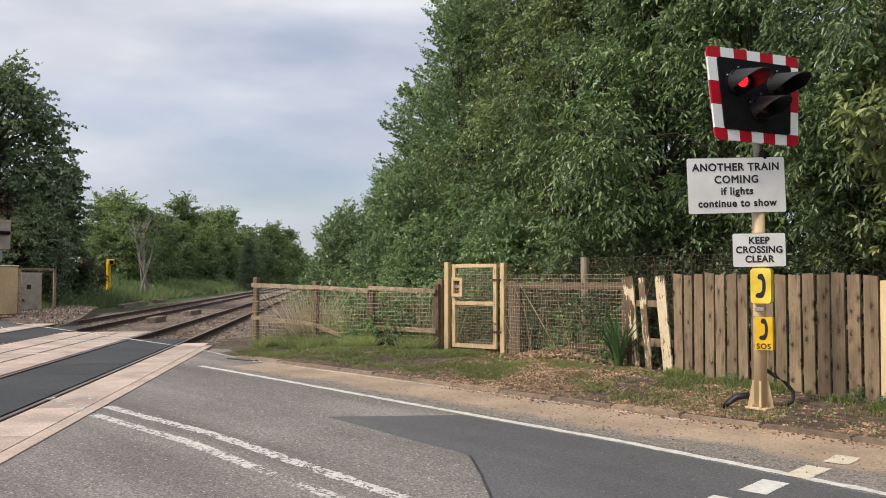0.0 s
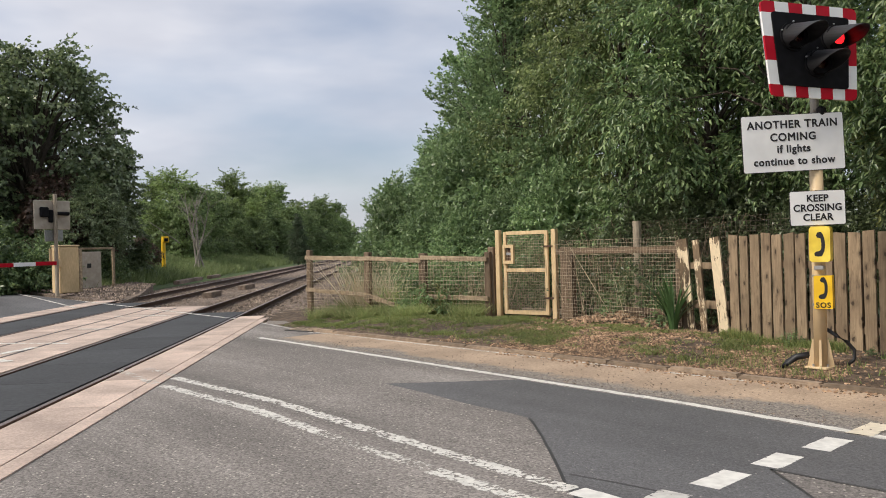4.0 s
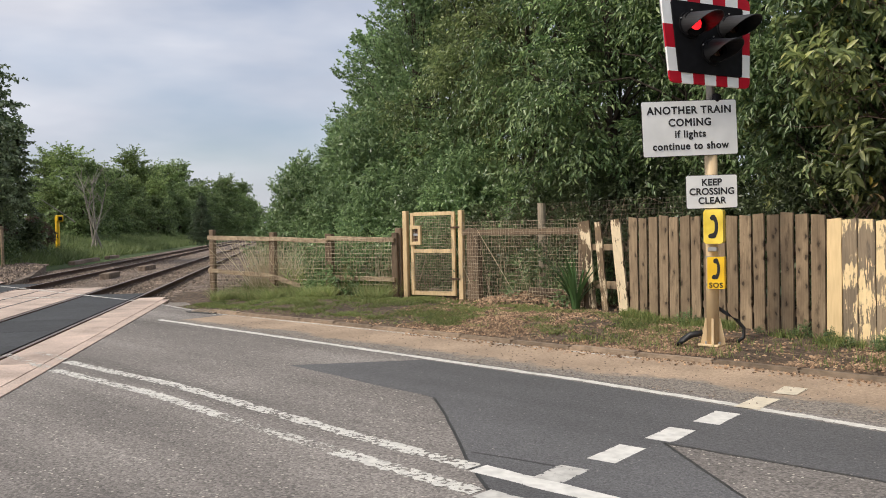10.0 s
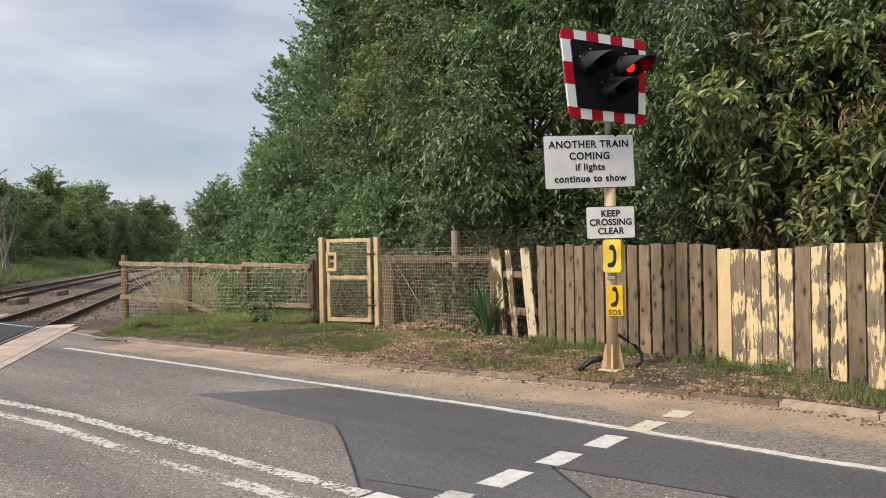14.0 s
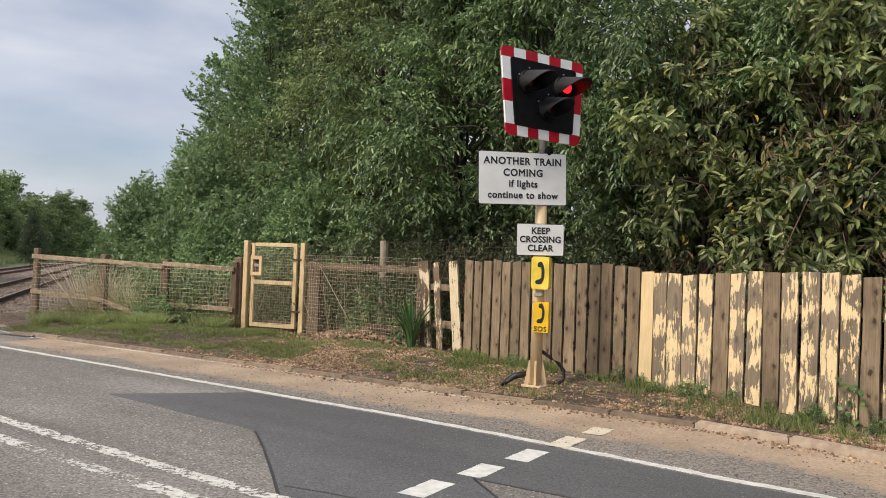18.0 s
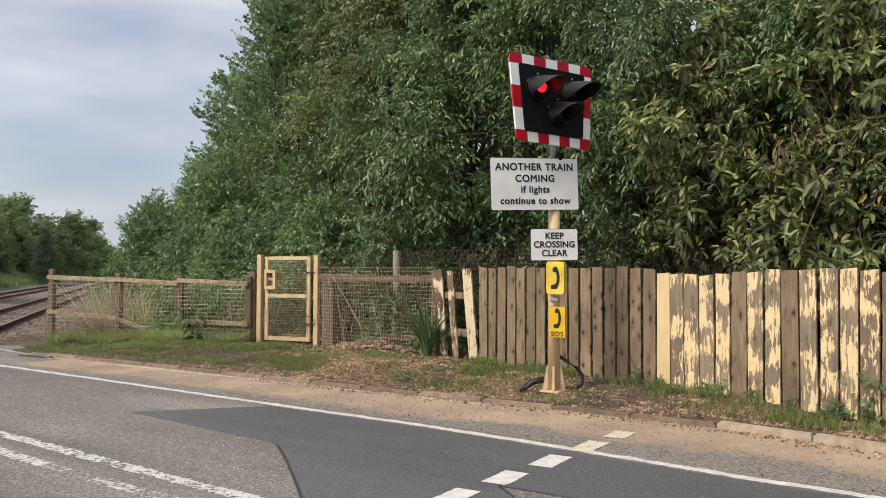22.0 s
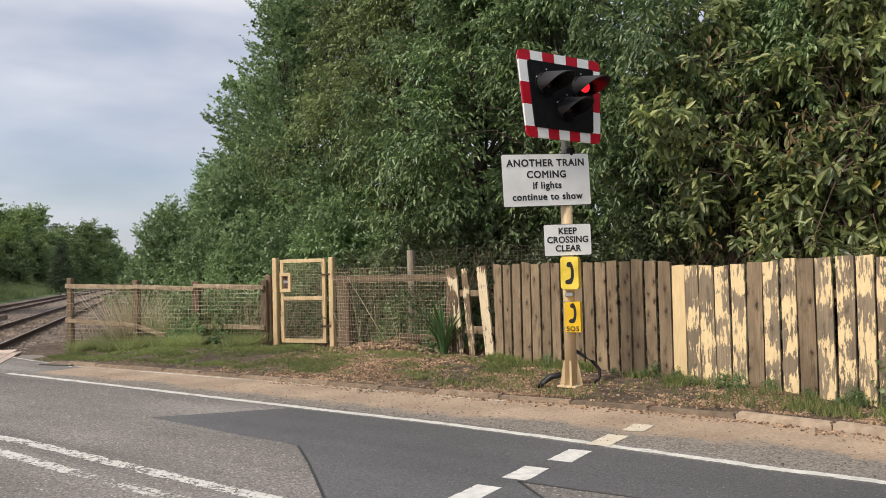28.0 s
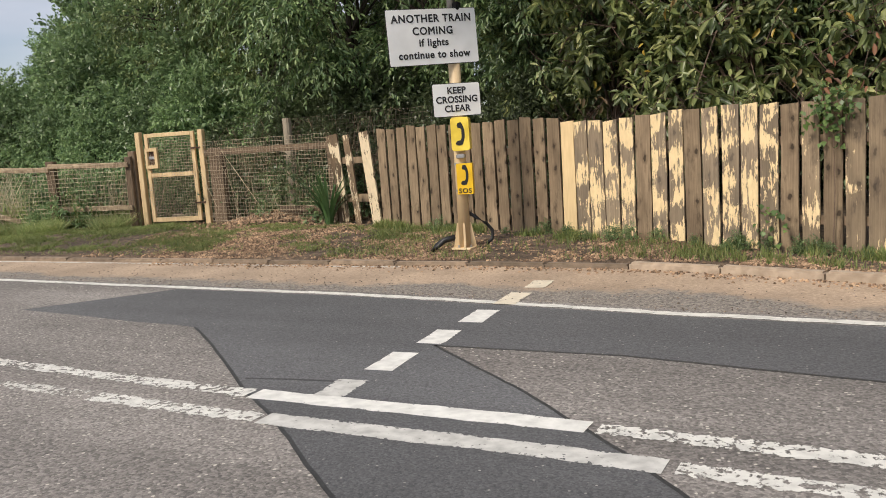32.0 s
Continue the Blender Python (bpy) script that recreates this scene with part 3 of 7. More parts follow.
M_PALEBARK = mat("pale_bark", (0.36, 0.33, 0.28), (0.22, 0.20, 0.17), 0.9, 9, 8, 0.3, 24)
M_LEAF = leaf_mat("mid_green_leaves", (0.37, 0.475, 0.205), (0.075, 0.135, 0.055), 0.33, 0.38, 0.65, mid=(0.17, 0.255, 0.10))
M_LEAF_LIGHT = leaf_mat("fresh_green_leaves", (0.35, 0.475, 0.215), (0.105, 0.185, 0.078), 0.40, 0.40, 0.65)
M_LEAF_OLIVE = leaf_mat("olive_green_leaves", (0.40, 0.465, 0.20), (0.09, 0.135, 0.05), 0.33, 0.38, 0.65, mid=(0.205, 0.262, 0.098))
M_LEAF_DARK = leaf_mat("dark_green_leaves", (0.19, 0.235, 0.11), (0.058, 0.088, 0.04), 0.32, 0.42, 0.65)
M_LEAF_COPPER = leaf_mat("copper_leaves", (0.17, 0.105, 0.075), (0.07, 0.05, 0.036), 0.25, 0.45)
M_LEAF_LAUREL = leaf_mat("glossy_laurel_leaves", (0.68, 0.68, 0.30), (0.125, 0.17, 0.068), 0.43, 0.36, 0.7, mid=(0.37, 0.43, 0.165), mid_at=0.55)
M_LEAF_LAUREL_OLD = leaf_mat("old_laurel_leaves", (0.46, 0.50, 0.20), (0.10, 0.145, 0.058), 0.42, 0.38, 0.7, mid=(0.235, 0.29, 0.108), mid_at=0.6)
M_LEAF_YELLOW = leaf_mat("yellowing_leaves", (0.55, 0.42, 0.05), (0.42, 0.26, 0.05), 0.3, 0.4)
M_LEAF_BROWN = leaf_mat("browning_leaves", (0.34, 0.25, 0.10), (0.13, 0.08, 0.045), 0.3, 0.5)
M_LEAF_IVY = leaf_mat("ivy_leaves", (0.20, 0.30, 0.09), (0.07, 0.13, 0.04), 0.3, 0.4, 0.6)
M_STALK = mat("dead_stalks", (0.33, 0.25, 0.17), (0.19, 0.135, 0.09), 0.9, 12, 4, 0)
M_TWIG = mat("grey_twigs", (0.19, 0.13, 0.095), (0.10, 0.068, 0.05), 0.9, 12, 4, 0)

M_OLDWIRE = mat("dull_old_wire", (0.20, 0.16, 0.12), (0.11, 0.085, 0.06), 0.7, 20, 3, 0)
M_GREYPOST = mat("grey_weathered_timber", (0.44, 0.375, 0.285), (0.27, 0.222, 0.165), 0.9, 8, 8, 0.4, 30, stretch=(4, 4, 0.6))
M_LEAF_WOOD = leaf_mat("wood_leaves", (0.26, 0.345, 0.14), (0.09, 0.14, 0.056), 0.4, 0.5, 0.5)
M_LEAF_FRESH = leaf_mat("feathery_wood_leaves", (0.31, 0.40, 0.15), (0.12, 0.18, 0.06), 0.42, 0.5, 0.5)
M_LEAF_FIR = leaf_mat("fir_needles", (0.085, 0.125, 0.06), (0.03, 0.048, 0.026), 0.25, 0.55, 0.4)
M_LEAF_SYCAMORE = leaf_mat("sycamore_leaves", (0.33, 0.40, 0.205), (0.08, 0.125, 0.058), 0.36, 0.38, 0.75)
M_CABGREY = mat("grey_cabinet_paint", (0.44, 0.39, 0.32), (0.36, 0.31, 0.25), 0.6, 5, 6, 0.05, big=0.15, big_scale=2)
M_LINE_DECK = road_paint("deck_paint_worn", (0.74, 0.72, 0.66), 0.66, 16.0, 1.5, 0.4)
M_LINE_DULL = road_paint("road_paint_grimy", (0.60, 0.585, 0.55), 0.86, 30.0, 2.0, 0.25, 0.35)
M_BRICK = mat("red_brick", (0.34, 0.17, 0.11), (0.24, 0.11, 0.075), 0.9, 14, 6, 0.3)
M_ROOF = mat("red_roof_tiles", (0.24, 0.085, 0.058), (0.16, 0.058, 0.042), 0.85, 6, 6, 0.4, spread=0.1)
M_PANE = mat("dark_window_glass", (0.03, 0.035, 0.04), (0.02, 0.022, 0.026), 0.08, 4, 2, 0)
M_LINE_DUSTY = road_paint("dusty_road_paint", (0.74, 0.66, 0.52), 0.98, 34.0, 3.0, 0.22, 0.2)
M_REDTWIG = mat("red_brown_twigs", (0.125, 0.07, 0.052), (0.06, 0.036, 0.028), 0.9, 12, 4, 0)
M_TYRE = mat("tyre_rubber_trace", (0.07, 0.069, 0.07), (0.045, 0.045, 0.046), 0.8, 30)
M_LEAF_DEAD = leaf_mat("dead_leaves", (0.34, 0.15, 0.07), (0.16, 0.08, 0.045), 0.3, 0.6)


# ---- helpers for building ----
def mesh_ob(name, verts, faces, material, parent=None, label="", smooth=False):
    me = bpy.data.meshes.new(name)
    me.from_pydata(verts, [], faces)
    me.materials.append(material)
    if smooth:
        me.polygons.foreach_set("use_smooth", [True] * len(me.polygons))
    me.update()
    ob = new(name, me)
    if parent is not None:
        ob.parent = parent
    if label:
        ob["label"] = label
    return ob


def part(name, bm, material, parent=None, label="", smooth=False):
    """Links a bmesh as one mesh object under a thing or a part."""
    me = bpy.data.meshes.new(name)
    bm.to_mesh(me)
    bm.free()
    me.materials.append(material)
    if smooth:
        me.polygons.foreach_set("use_smooth", [True] * len(me.polygons))
    ob = new(name, me)
    if parent is not None:
        ob.parent = parent
    if label:
        ob["label"] = label
    return ob


def box(sx, sy, sz, at=(0, 0, 0), bevel=0.0, taper=0.0, bm=None, turn=None):
    """A bevelled block, centred at 'at'."""
    bm = bm or bmesh.new()
    r = bmesh.ops.create_cube(bm, size=1.0)
    vs = r["verts"]
    for v in vs:
        k = 1 - taper if v.co.z > 0 else 1
        v.co = Vector((v.co.x * sx * k, v.co.y * sy * k, v.co.z * sz))
    if bevel:
        es = list({e for v in vs for e in v.link_edges})
        rb = bmesh.ops.bevel(bm, geom=es, offset=bevel, segments=1, affect="EDGES", profile=0.5)
        vs = list({v for f in rb["faces"] for v in f.verts} | {v for v in vs if v.is_valid})
        seen, stack = set(vs), list(vs)
        while stack:
            for e in stack.pop().link_edges:
                for w in e.verts:
                    if w not in seen:
                        seen.add(w)
                        stack.append(w)
        vs = list(seen)
    m = (turn or Matrix.Identity(4))
    for v in vs:
        v.co = m @ v.co + Vector(at)
    return bm


def tube(path, radius, sides=8, bm=None, radius2=None):
    """A round bar along a list of points."""
    bm = bm or bmesh.new()
    pts = [Vector(p) for p in path]
    radius2 = radius if radius2 is None else radius2
    rings = []
    for i, p in enumerate(pts):
        d = (pts[min(i + 1, len(pts) - 1)] - pts[max(i - 1, 0)]).normalized()
        u = d.orthogonal().normalized() if abs(d.z) < 0.95 else Vector((1, 0, 0))
        u = (u - d * u.dot(d)).normalized()
        w = d.cross(u)
        r = radius + (radius2 - radius) * i / max(1, len(pts) - 1)
        rings.append([bm.verts.new(p + (u * math.cos(6.28318 * k / sides) + w * math.sin(6.28318 * k / sides)) * r) for k in range(sides)])
    for a, b in zip(rings, rings[1:]):
        for k in range(sides):
            bm.faces.new((a[k], a[(k + 1) % sides], b[(k + 1) % sides], b[k]))
    bm.faces.new(rings[0][::-1])
    bm.faces.new(rings[-1])
    return bm


def slab(outline, z0, z1, bm=None):
    """A flat plate with this plan outline between two heights."""
    bm = bm or bmesh.new()
    lo = [bm.verts.new((x, y, z0)) for x, y in outline]
    hi = [bm.verts.new((x, y, z1)) for x, y in outline]
    k = len(outline)
    bm.faces.new(hi)
    bm.faces.new(lo[::-1])
    for i in range(k):
        bm.faces.new((lo[i], lo[(i + 1) % k], hi[(i + 1) % k], hi[i]))
    bmesh.ops.recalc_face_normals(bm, faces=bm.faces)
    return bm


def empty(name, m=None):
    ob = new(name)
    ob.empty_display_size = 0.2
    if m is not None:
        ob.matrix_world = m
    return ob


def lerp(a, b, t):
    return a + (b - a) * t


def ribbon(line, w0, w1):
    """Plan outline of a band along a polyline, from w0 to w1 to its left."""
    pts = [Vector(p) for p in line]
    L, R = [], []
    for i, p in enumerate(pts):
        d = (pts[min(i + 1, len(pts) - 1)] - pts[max(i - 1, 0)]).normalized()
        nrm = Vector((-d.y, d.x))
        R.append(p + nrm * w0)
        L.append(p + nrm * w1)
    return R, L


def band(line, w0, w1, z, thick=0.004, bm=None):
    """A thin raised band (paint, seam) along a polyline."""
    bm = bm or bmesh.new()
    R, L = ribbon(line, w0, w1)
    for i in range(len(R) - 1):
        q = [R[i], R[i + 1], L[i + 1], L[i]]
        lo = [bm.verts.new((p.x, p.y, z - 0.01)) for p in q]
        hi = [bm.verts.new((p.x, p.y, z + thick)) for p in q]
        bm.faces.new(hi)
        for k in range(4):
            bm.faces.new((lo[k], lo[(k + 1) % 4], hi[(k + 1) % 4], hi[k]))
    return bm


def curve_y(pts, x):
    """Piecewise smooth y of x through a few points."""
    for (x0, y0), (x1, y1) in zip(pts, pts[1:]):
        if x <= x1:
            return lerp(y0, y1, max(0.0, min(1.0, (x - x0) / (x1 - x0))))
    return pts[-1][1]


# ---- plan ----
RAIL_A = Vector((-8.98, 1.74))          # a point on the nearest rail
RAIL_U = Vector((-0.828, 0.561)).normalized()   # along the line, away from the crossing
RAIL_N = Vector((RAIL_U.y * -1, RAIL_U.x))      # across the line, to the far track
RAIL_OFF = (0.0, 1.505, 4.05, 5.555)     # the four rails
DECK0, DECK1 = -0.71, 6.4               # outer edges of the crossing deck
DECK_S0, DECK_S1 = -14.0, 11.4            # the deck's length along the nearest rail


def rail_xy(s, off):
    p = RAIL_A + RAIL_U * s + RAIL_N * off
    return p.x, p.y


def deck_end(off):
    """Where the deck stops, along the rails: its end runs with the road."""
    return 12.76 + 1.476 * off


EDGE = [(-14.4, 6.67), (-10.8, 6.65), (-8, 6.60), (-5, 6.58), (-3.2, 6.46), (-1.8, 6.33), (-0.4, 6.28), (4, 5.9), (14, 4.6)]   # far edge line
KERB = [(-14.3, 7.85), (-11, 7.98), (-8, 8.05), (-5.5, 8.1), (-4.3, 8.17), (-2.7, 8.15), (-1.7, 7.98), (-0.8, 7.75), (2, 7.0), (14, 4.9)]
CENT = [(-10.4, 3.84), (-7.8, 3.97), (-5.5, 3.88), (-3.8, 3.85), (-1.8, 3.90), (-0.4, 3.88), (4, 3.6), (14, 2.2)]


def xs(a, b, step):
    k = max(1, int(round((b - a) / step)))
    return [lerp(a, b, i / k) for i in range(k + 1)]


# ---- ground ----
def verge_z(x, y):
    """Height of the grassy verge behind the kerb."""
    k = curve_y(KERB, x)
    t = max(0.0, min(1.0, (y - k) / 1.6))
    z = (0.082 if x > -2.9 else 0.05) + 0.12 * t
    z += 0.05 * math.sin(x * 1.3) * t * 0.4
    z += (noise.noise(Vector((x * 0.9, y * 0.9, 3.0))) * 0.05 + noise.noise(Vector((x * 3.1, y * 3.1, 5.0))) * 0.018) * min(1.0, max(0.0, (y - k) / 0.5))
    if x < -13:
        z -= min(0.12, (-13 - x) * 0.03)
    return z


def build_ground():
    g = mesh_ob("ground", [(-1500, -1500, -0.42), (1500, -1500, -0.42), (1500, 1500, -0.42), (-1500, 1500, -0.42)], [(0, 1, 2, 3)], M_FIELD)
    tagged(g, "rough green field reaching to the horizon", "ground", kind="structure")
    # carriageway on the camera's side of the line
    low = [(14, -6), (-2.2, -6)]
    e0 = RAIL_A + RAIL_N * DECK0
    def deck_edge(y):
        s = (y - e0.y) / RAIL_U.y
        return e0 + RAIL_U * s
    out = [(14, -6)] + [(deck_edge(-6).x, -6)]
    out += [tuple(deck_edge(y)) for y in (0, 3, 6, 8.2)]
    out += [(x, curve_y(KERB, x)) for x in xs(-13.8, 14, 0.9) if x > deck_edge(8.2).x]
    road = part("road", slab(out[::-1], -0.35, 0.0), M_ASPHALT)
    tagged(road, "worn grey asphalt road with exposed chippings", "road", kind="structure")
    # carriageway beyond the line
    f0 = RAIL_A + RAIL_N * DECK1
    def far_edge(y):
        return f0 + RAIL_U * ((y - f0.y) / RAIL_U.y)
    out = [tuple(far_edge(y)) for y in (-12, 0, 4, 8.3)] + [(-140, 8.6), (-140, 0.4), (far_edge(-12).x - 30, -12)]
    far = part("road", slab(out, -0.35, -0.005), M_PATCH)
    tagged(far, "grey asphalt road beyond the railway", "road", kind="structure")
    # footway or verge the camera stands on
    vs, fs = [], []
    gx, gy = xs(-19.5, 16, 0.28), [-1] + xs(0, 1, 0.045)
    for x in gx:
        k = curve_y(KERB, x) if x > -14.6 else 7.85
        for t in gy:
            y = k + 0.10 + max(0, t) * (14.5 - k) - (0.04 if t < 0 else 0)
            vs.append((x, y, verge_z(x, y) if t >= 0 else -0.1))
    ny = len(gy)
    for i in range(len(gx) - 1):
        x = gx[i]
        for j in range(ny - 1):
            a = i * ny + j
            c = (Vector(vs[a][:2]) - RAIL_A).dot(RAIL_N)
            if c > -0.75:
                continue
            fs.append((a, a + ny, a + ny + 1, a + 1))
    v = mesh_ob("verge", vs, fs, M_EARTH, smooth=True)
    q = [rail_xy(11.4, -0.95), rail_xy(3.0, -0.95), (-13.0, 6.9), (-11.0, 8.2), (-12.5, 9.6), (-16.8, 9.9), rail_xy(13.4, -0.95)]
    ap = part("apron", slab(q, -0.3, -0.006), M_DUST)
    tagged(ap, "dusty ground beside the crossing deck", "ground", kind="structure")
    tagged(v, "bare brown soil verge with patchy grass behind the kerb", "verge", kind="structure")


def build_deck():
    deck = empty("crossing_deck")
    tagged(deck, "level crossing deck of pink concrete and black rubber panels", "crossing deck", kind="structure")
    r = RAIL_OFF
    strips = [(DECK0 + 0.028, -0.09, M_DECK, "panel"), (0.09, r[1] - 0.09, M_RUBBER, "rubber_panel"), (r[1] + 0.09, r[2] - 0.09, M_DECK, "panel"),
              (r[2] + 0.09, r[3] - 0.09, M_RUBBER, "rubber_panel"), (r[3] + 0.09, DECK1, M_DECK, "panel")]
    for a, b, m, nm in strips:
        s = DECK_S0
        last = deck_end((a + b) / 2)
        while s < last - 0.1:
            e = min(s + 1.8, last)
            q = [rail_xy(s + 0.006, a), rail_xy(s + 0.006, b), rail_xy(e - 0.006, b), rail_xy(e - 0.006, a)]
            part(nm, slab(q, -0.25, 0.006 if nm == "panel" else 0.0), m, deck)
            s = e
    q = [rail_xy(DECK_S0, DECK0 - 0.16), rail_xy(DECK_S0, DECK0 - 0.0), rail_xy(DECK_S1, DECK0 - 0.0), rail_xy(DECK_S1, DECK0 - 0.16)]
    part("edge_beam", slab(q, -0.2, 0.012), M_DECK, deck)
    for o in (2.35, 3.1):
        q = [rail_xy(DECK_S0, o), rail_xy(DECK_S0, o + 0.05), rail_xy(deck_end(o), o + 0.05), rail_xy(deck_end(o), o)]
        part("joint_strip", slab(q, -0.1, 0.010), M_SEAM, deck)
    # floor of the flangeways
    q = [rail_xy(DECK_S0, DECK0), rail_xy(DECK_S0, DECK1), rail_xy(deck_end(DECK1), DECK1), rail_xy(DECK_S1, DECK0)]
    part("bed", slab(q, -0.4, -0.12), M_SEAM, deck)


def build_rails():
    prof = [(-0.075, -0.159), (0.075, -0.159), (0.075, -0.148), (0.012, -0.13), (0.010, -0.045), (0.035, -0.032), (0.035, -0.004), (0.028, 0.0),
            (-0.028, 0.0), (-0.035, -0.004), (-0.035, -0.032), (-0.010, -0.045), (-0.012, -0.13), (-0.075, -0.148)]
    for o in RAIL_OFF:
        vs, fs = [], []
        for s in (-40.0, 260.0):
            for a, z in prof:
                x, y = rail_xy(s, o + a - 0.0)
                vs.append((x, y, z + 0.006))
        k = len(prof)
        top = []
        for i in range(k):
            fs.append((i, (i + 1) % k, k + (i + 1) % k, k + i))
        ob = mesh_ob("rail", vs, fs, M_RUST)
        ob.data.materials.append(M_RAILTOP)
        ob.data.polygons[7].material_index = 1
        tagged(ob, "rusty steel running rail with a worn bright head", "rail", "rails", kind="structure")
    # sleepers on both tracks, past the deck
    base = bmesh.new()
    box(0.26, 2.5, 0.16, bevel=0.02, bm=base)
    me = bpy.data.meshes.new("sleeper")
    base.to_mesh(me)
    base.free()
    me.materials.append(M_SLEEPER)
    ang = math.atan2(RAIL_U.y, RAIL_U.x)
    for t, mid in ((0, 0.7525), (1, 4.8025)):
        for i in range(95):
            s = deck_end(mid) + 0.5 + i * 0.65
            x, y = rail_xy(s, mid)
            ob = new("sleeper", me)
            ob.matrix_world = Matrix.Translation((x, y, -0.245 + random.uniform(-0.004, 0.004))) @ Matrix.Rotation(ang + random.uniform(-0.01, 0.01), 4, "Z")
            tagged(ob, "grey sleeper bedded in ballast under the rails", "sleeper", "sleepers of the line")
    # ballast bed
    vs, fs = [], []
    ss, oo = xs(0, 1, 0.007), [-3.2, -2.2, -1.35, -0.9, -0.3, 0.3, 0.75, 1.2, 1.8, 2.75, 3.7, 4.3, 4.8, 5.3, 5.9, 6.5, 7.0, 8.0, 9.2]
    zz = [-0.40, -0.30, -0.17, -0.14, -0.16, -0.19, -0.17, -0.19, -0.16, -0.13, -0.16, -0.19, -0.17, -0.19, -0.16, -0.14, -0.17, -0.3, -0.40]
    for s in ss:
        for o, z in zip(oo, zz):
            x, y = rail_xy(lerp(deck_end(o) - 0.3, 190, s ** 1.5), o)
            vs.append((x, y, z + noise.noise(Vector((x * 2, y * 2, 0))) * 0.025))
    k = len(oo)
    for i in range(len(ss) - 1):
        for j in range(k - 1):
            fs.append((i * k + j, i * k + j + 1, (i + 1) * k + j + 1, (i + 1) * k + j))
    b = mesh_ob("trackbed", vs, fs, M_BALLAST)
    tagged(b, "brown stone ballast bed of the two tracks", "trackbed", kind="structure")


def stones(name, places, size, material, label, category, zf):
    """Loose angular stones as one piece of stuff."""
    vs, fs = [], []
    for x, y in places:
        r = size * random.uniform(0.55, 1.25)
        z = zf(x, y)
        a = random.uniform(0, 6.28)
        k = len(vs)
        ring = [(math.cos(a + i * 1.571 + random.uniform(-.3, .3)) * r, math.sin(a + i * 1.571 + random.uniform(-.3, .3)) * r * random.uniform(.6, 1)) for i in range(4)]
        vs.extend((x + p, y + q, z - r * 0.2) for p, q in ring)
        vs.extend((x + p * .6, y + q * .6, z + r * random.uniform(.4, .8)) for p, q in ring)
        fs.extend((k + i, k + (i + 1) % 4, k + 4 + (i + 1) % 4, k + 4 + i) for i in range(4))
        fs.append((k + 4, k + 5, k + 6, k + 7))
    ob = mesh_ob(name, vs, fs, material)
    return tagged(ob, label, category, kind="stuff")


def sheet(line, w0, w1, z, fray=0.006):
    """A paint line: one thin sheet along a polyline, frayed, with how whole the paint is at each vertex."""
    R, L = ribbon(line, w0, w1)
    vs, fs, whole = [], [], []
    for p, e in zip(R, L):
        a, b = (noise.noise(Vector((p.x * 9.0, p.y * 9.0, w0 * 50 + 1))), noise.noise(Vector((e.x * 9.0, e.y * 9.0, w1 * 50 + 7))))
        d = (e - p).normalized() * fray * 2
        p, e = p + d * a, e + d * b
        for u, k in ((0.0, 0.0), (0.16, 1.0), (0.84, 1.0), (1.0, 0.0)):
            q = p.lerp(e, u)
            vs.append((q.x, q.y, z))
            whole.append(k)
    for i in range(len(R) - 1):
        for j in range(3):
            a = 4 * i + j
            fs.append((a, a + 4, a + 5, a + 1))
    return vs, fs, whole


def paint_ob(name, line, w0, w1, z, material, fray=0.006):
    vs, fs, whole = sheet(line, w0, w1, z, fray)
    o = mesh_ob(name, vs, fs, material)
    o.data.attributes.new("whole", "FLOAT", "POINT").data.foreach_set("value", whole)
    return o


def paint_line(name, line, w0, w1, z, material, label, group="", fray=0.006):
    o = paint_ob(name, line, w0, w1, z, material, fray)
    return tagged(o, label, "road marking", group, kind="structure")


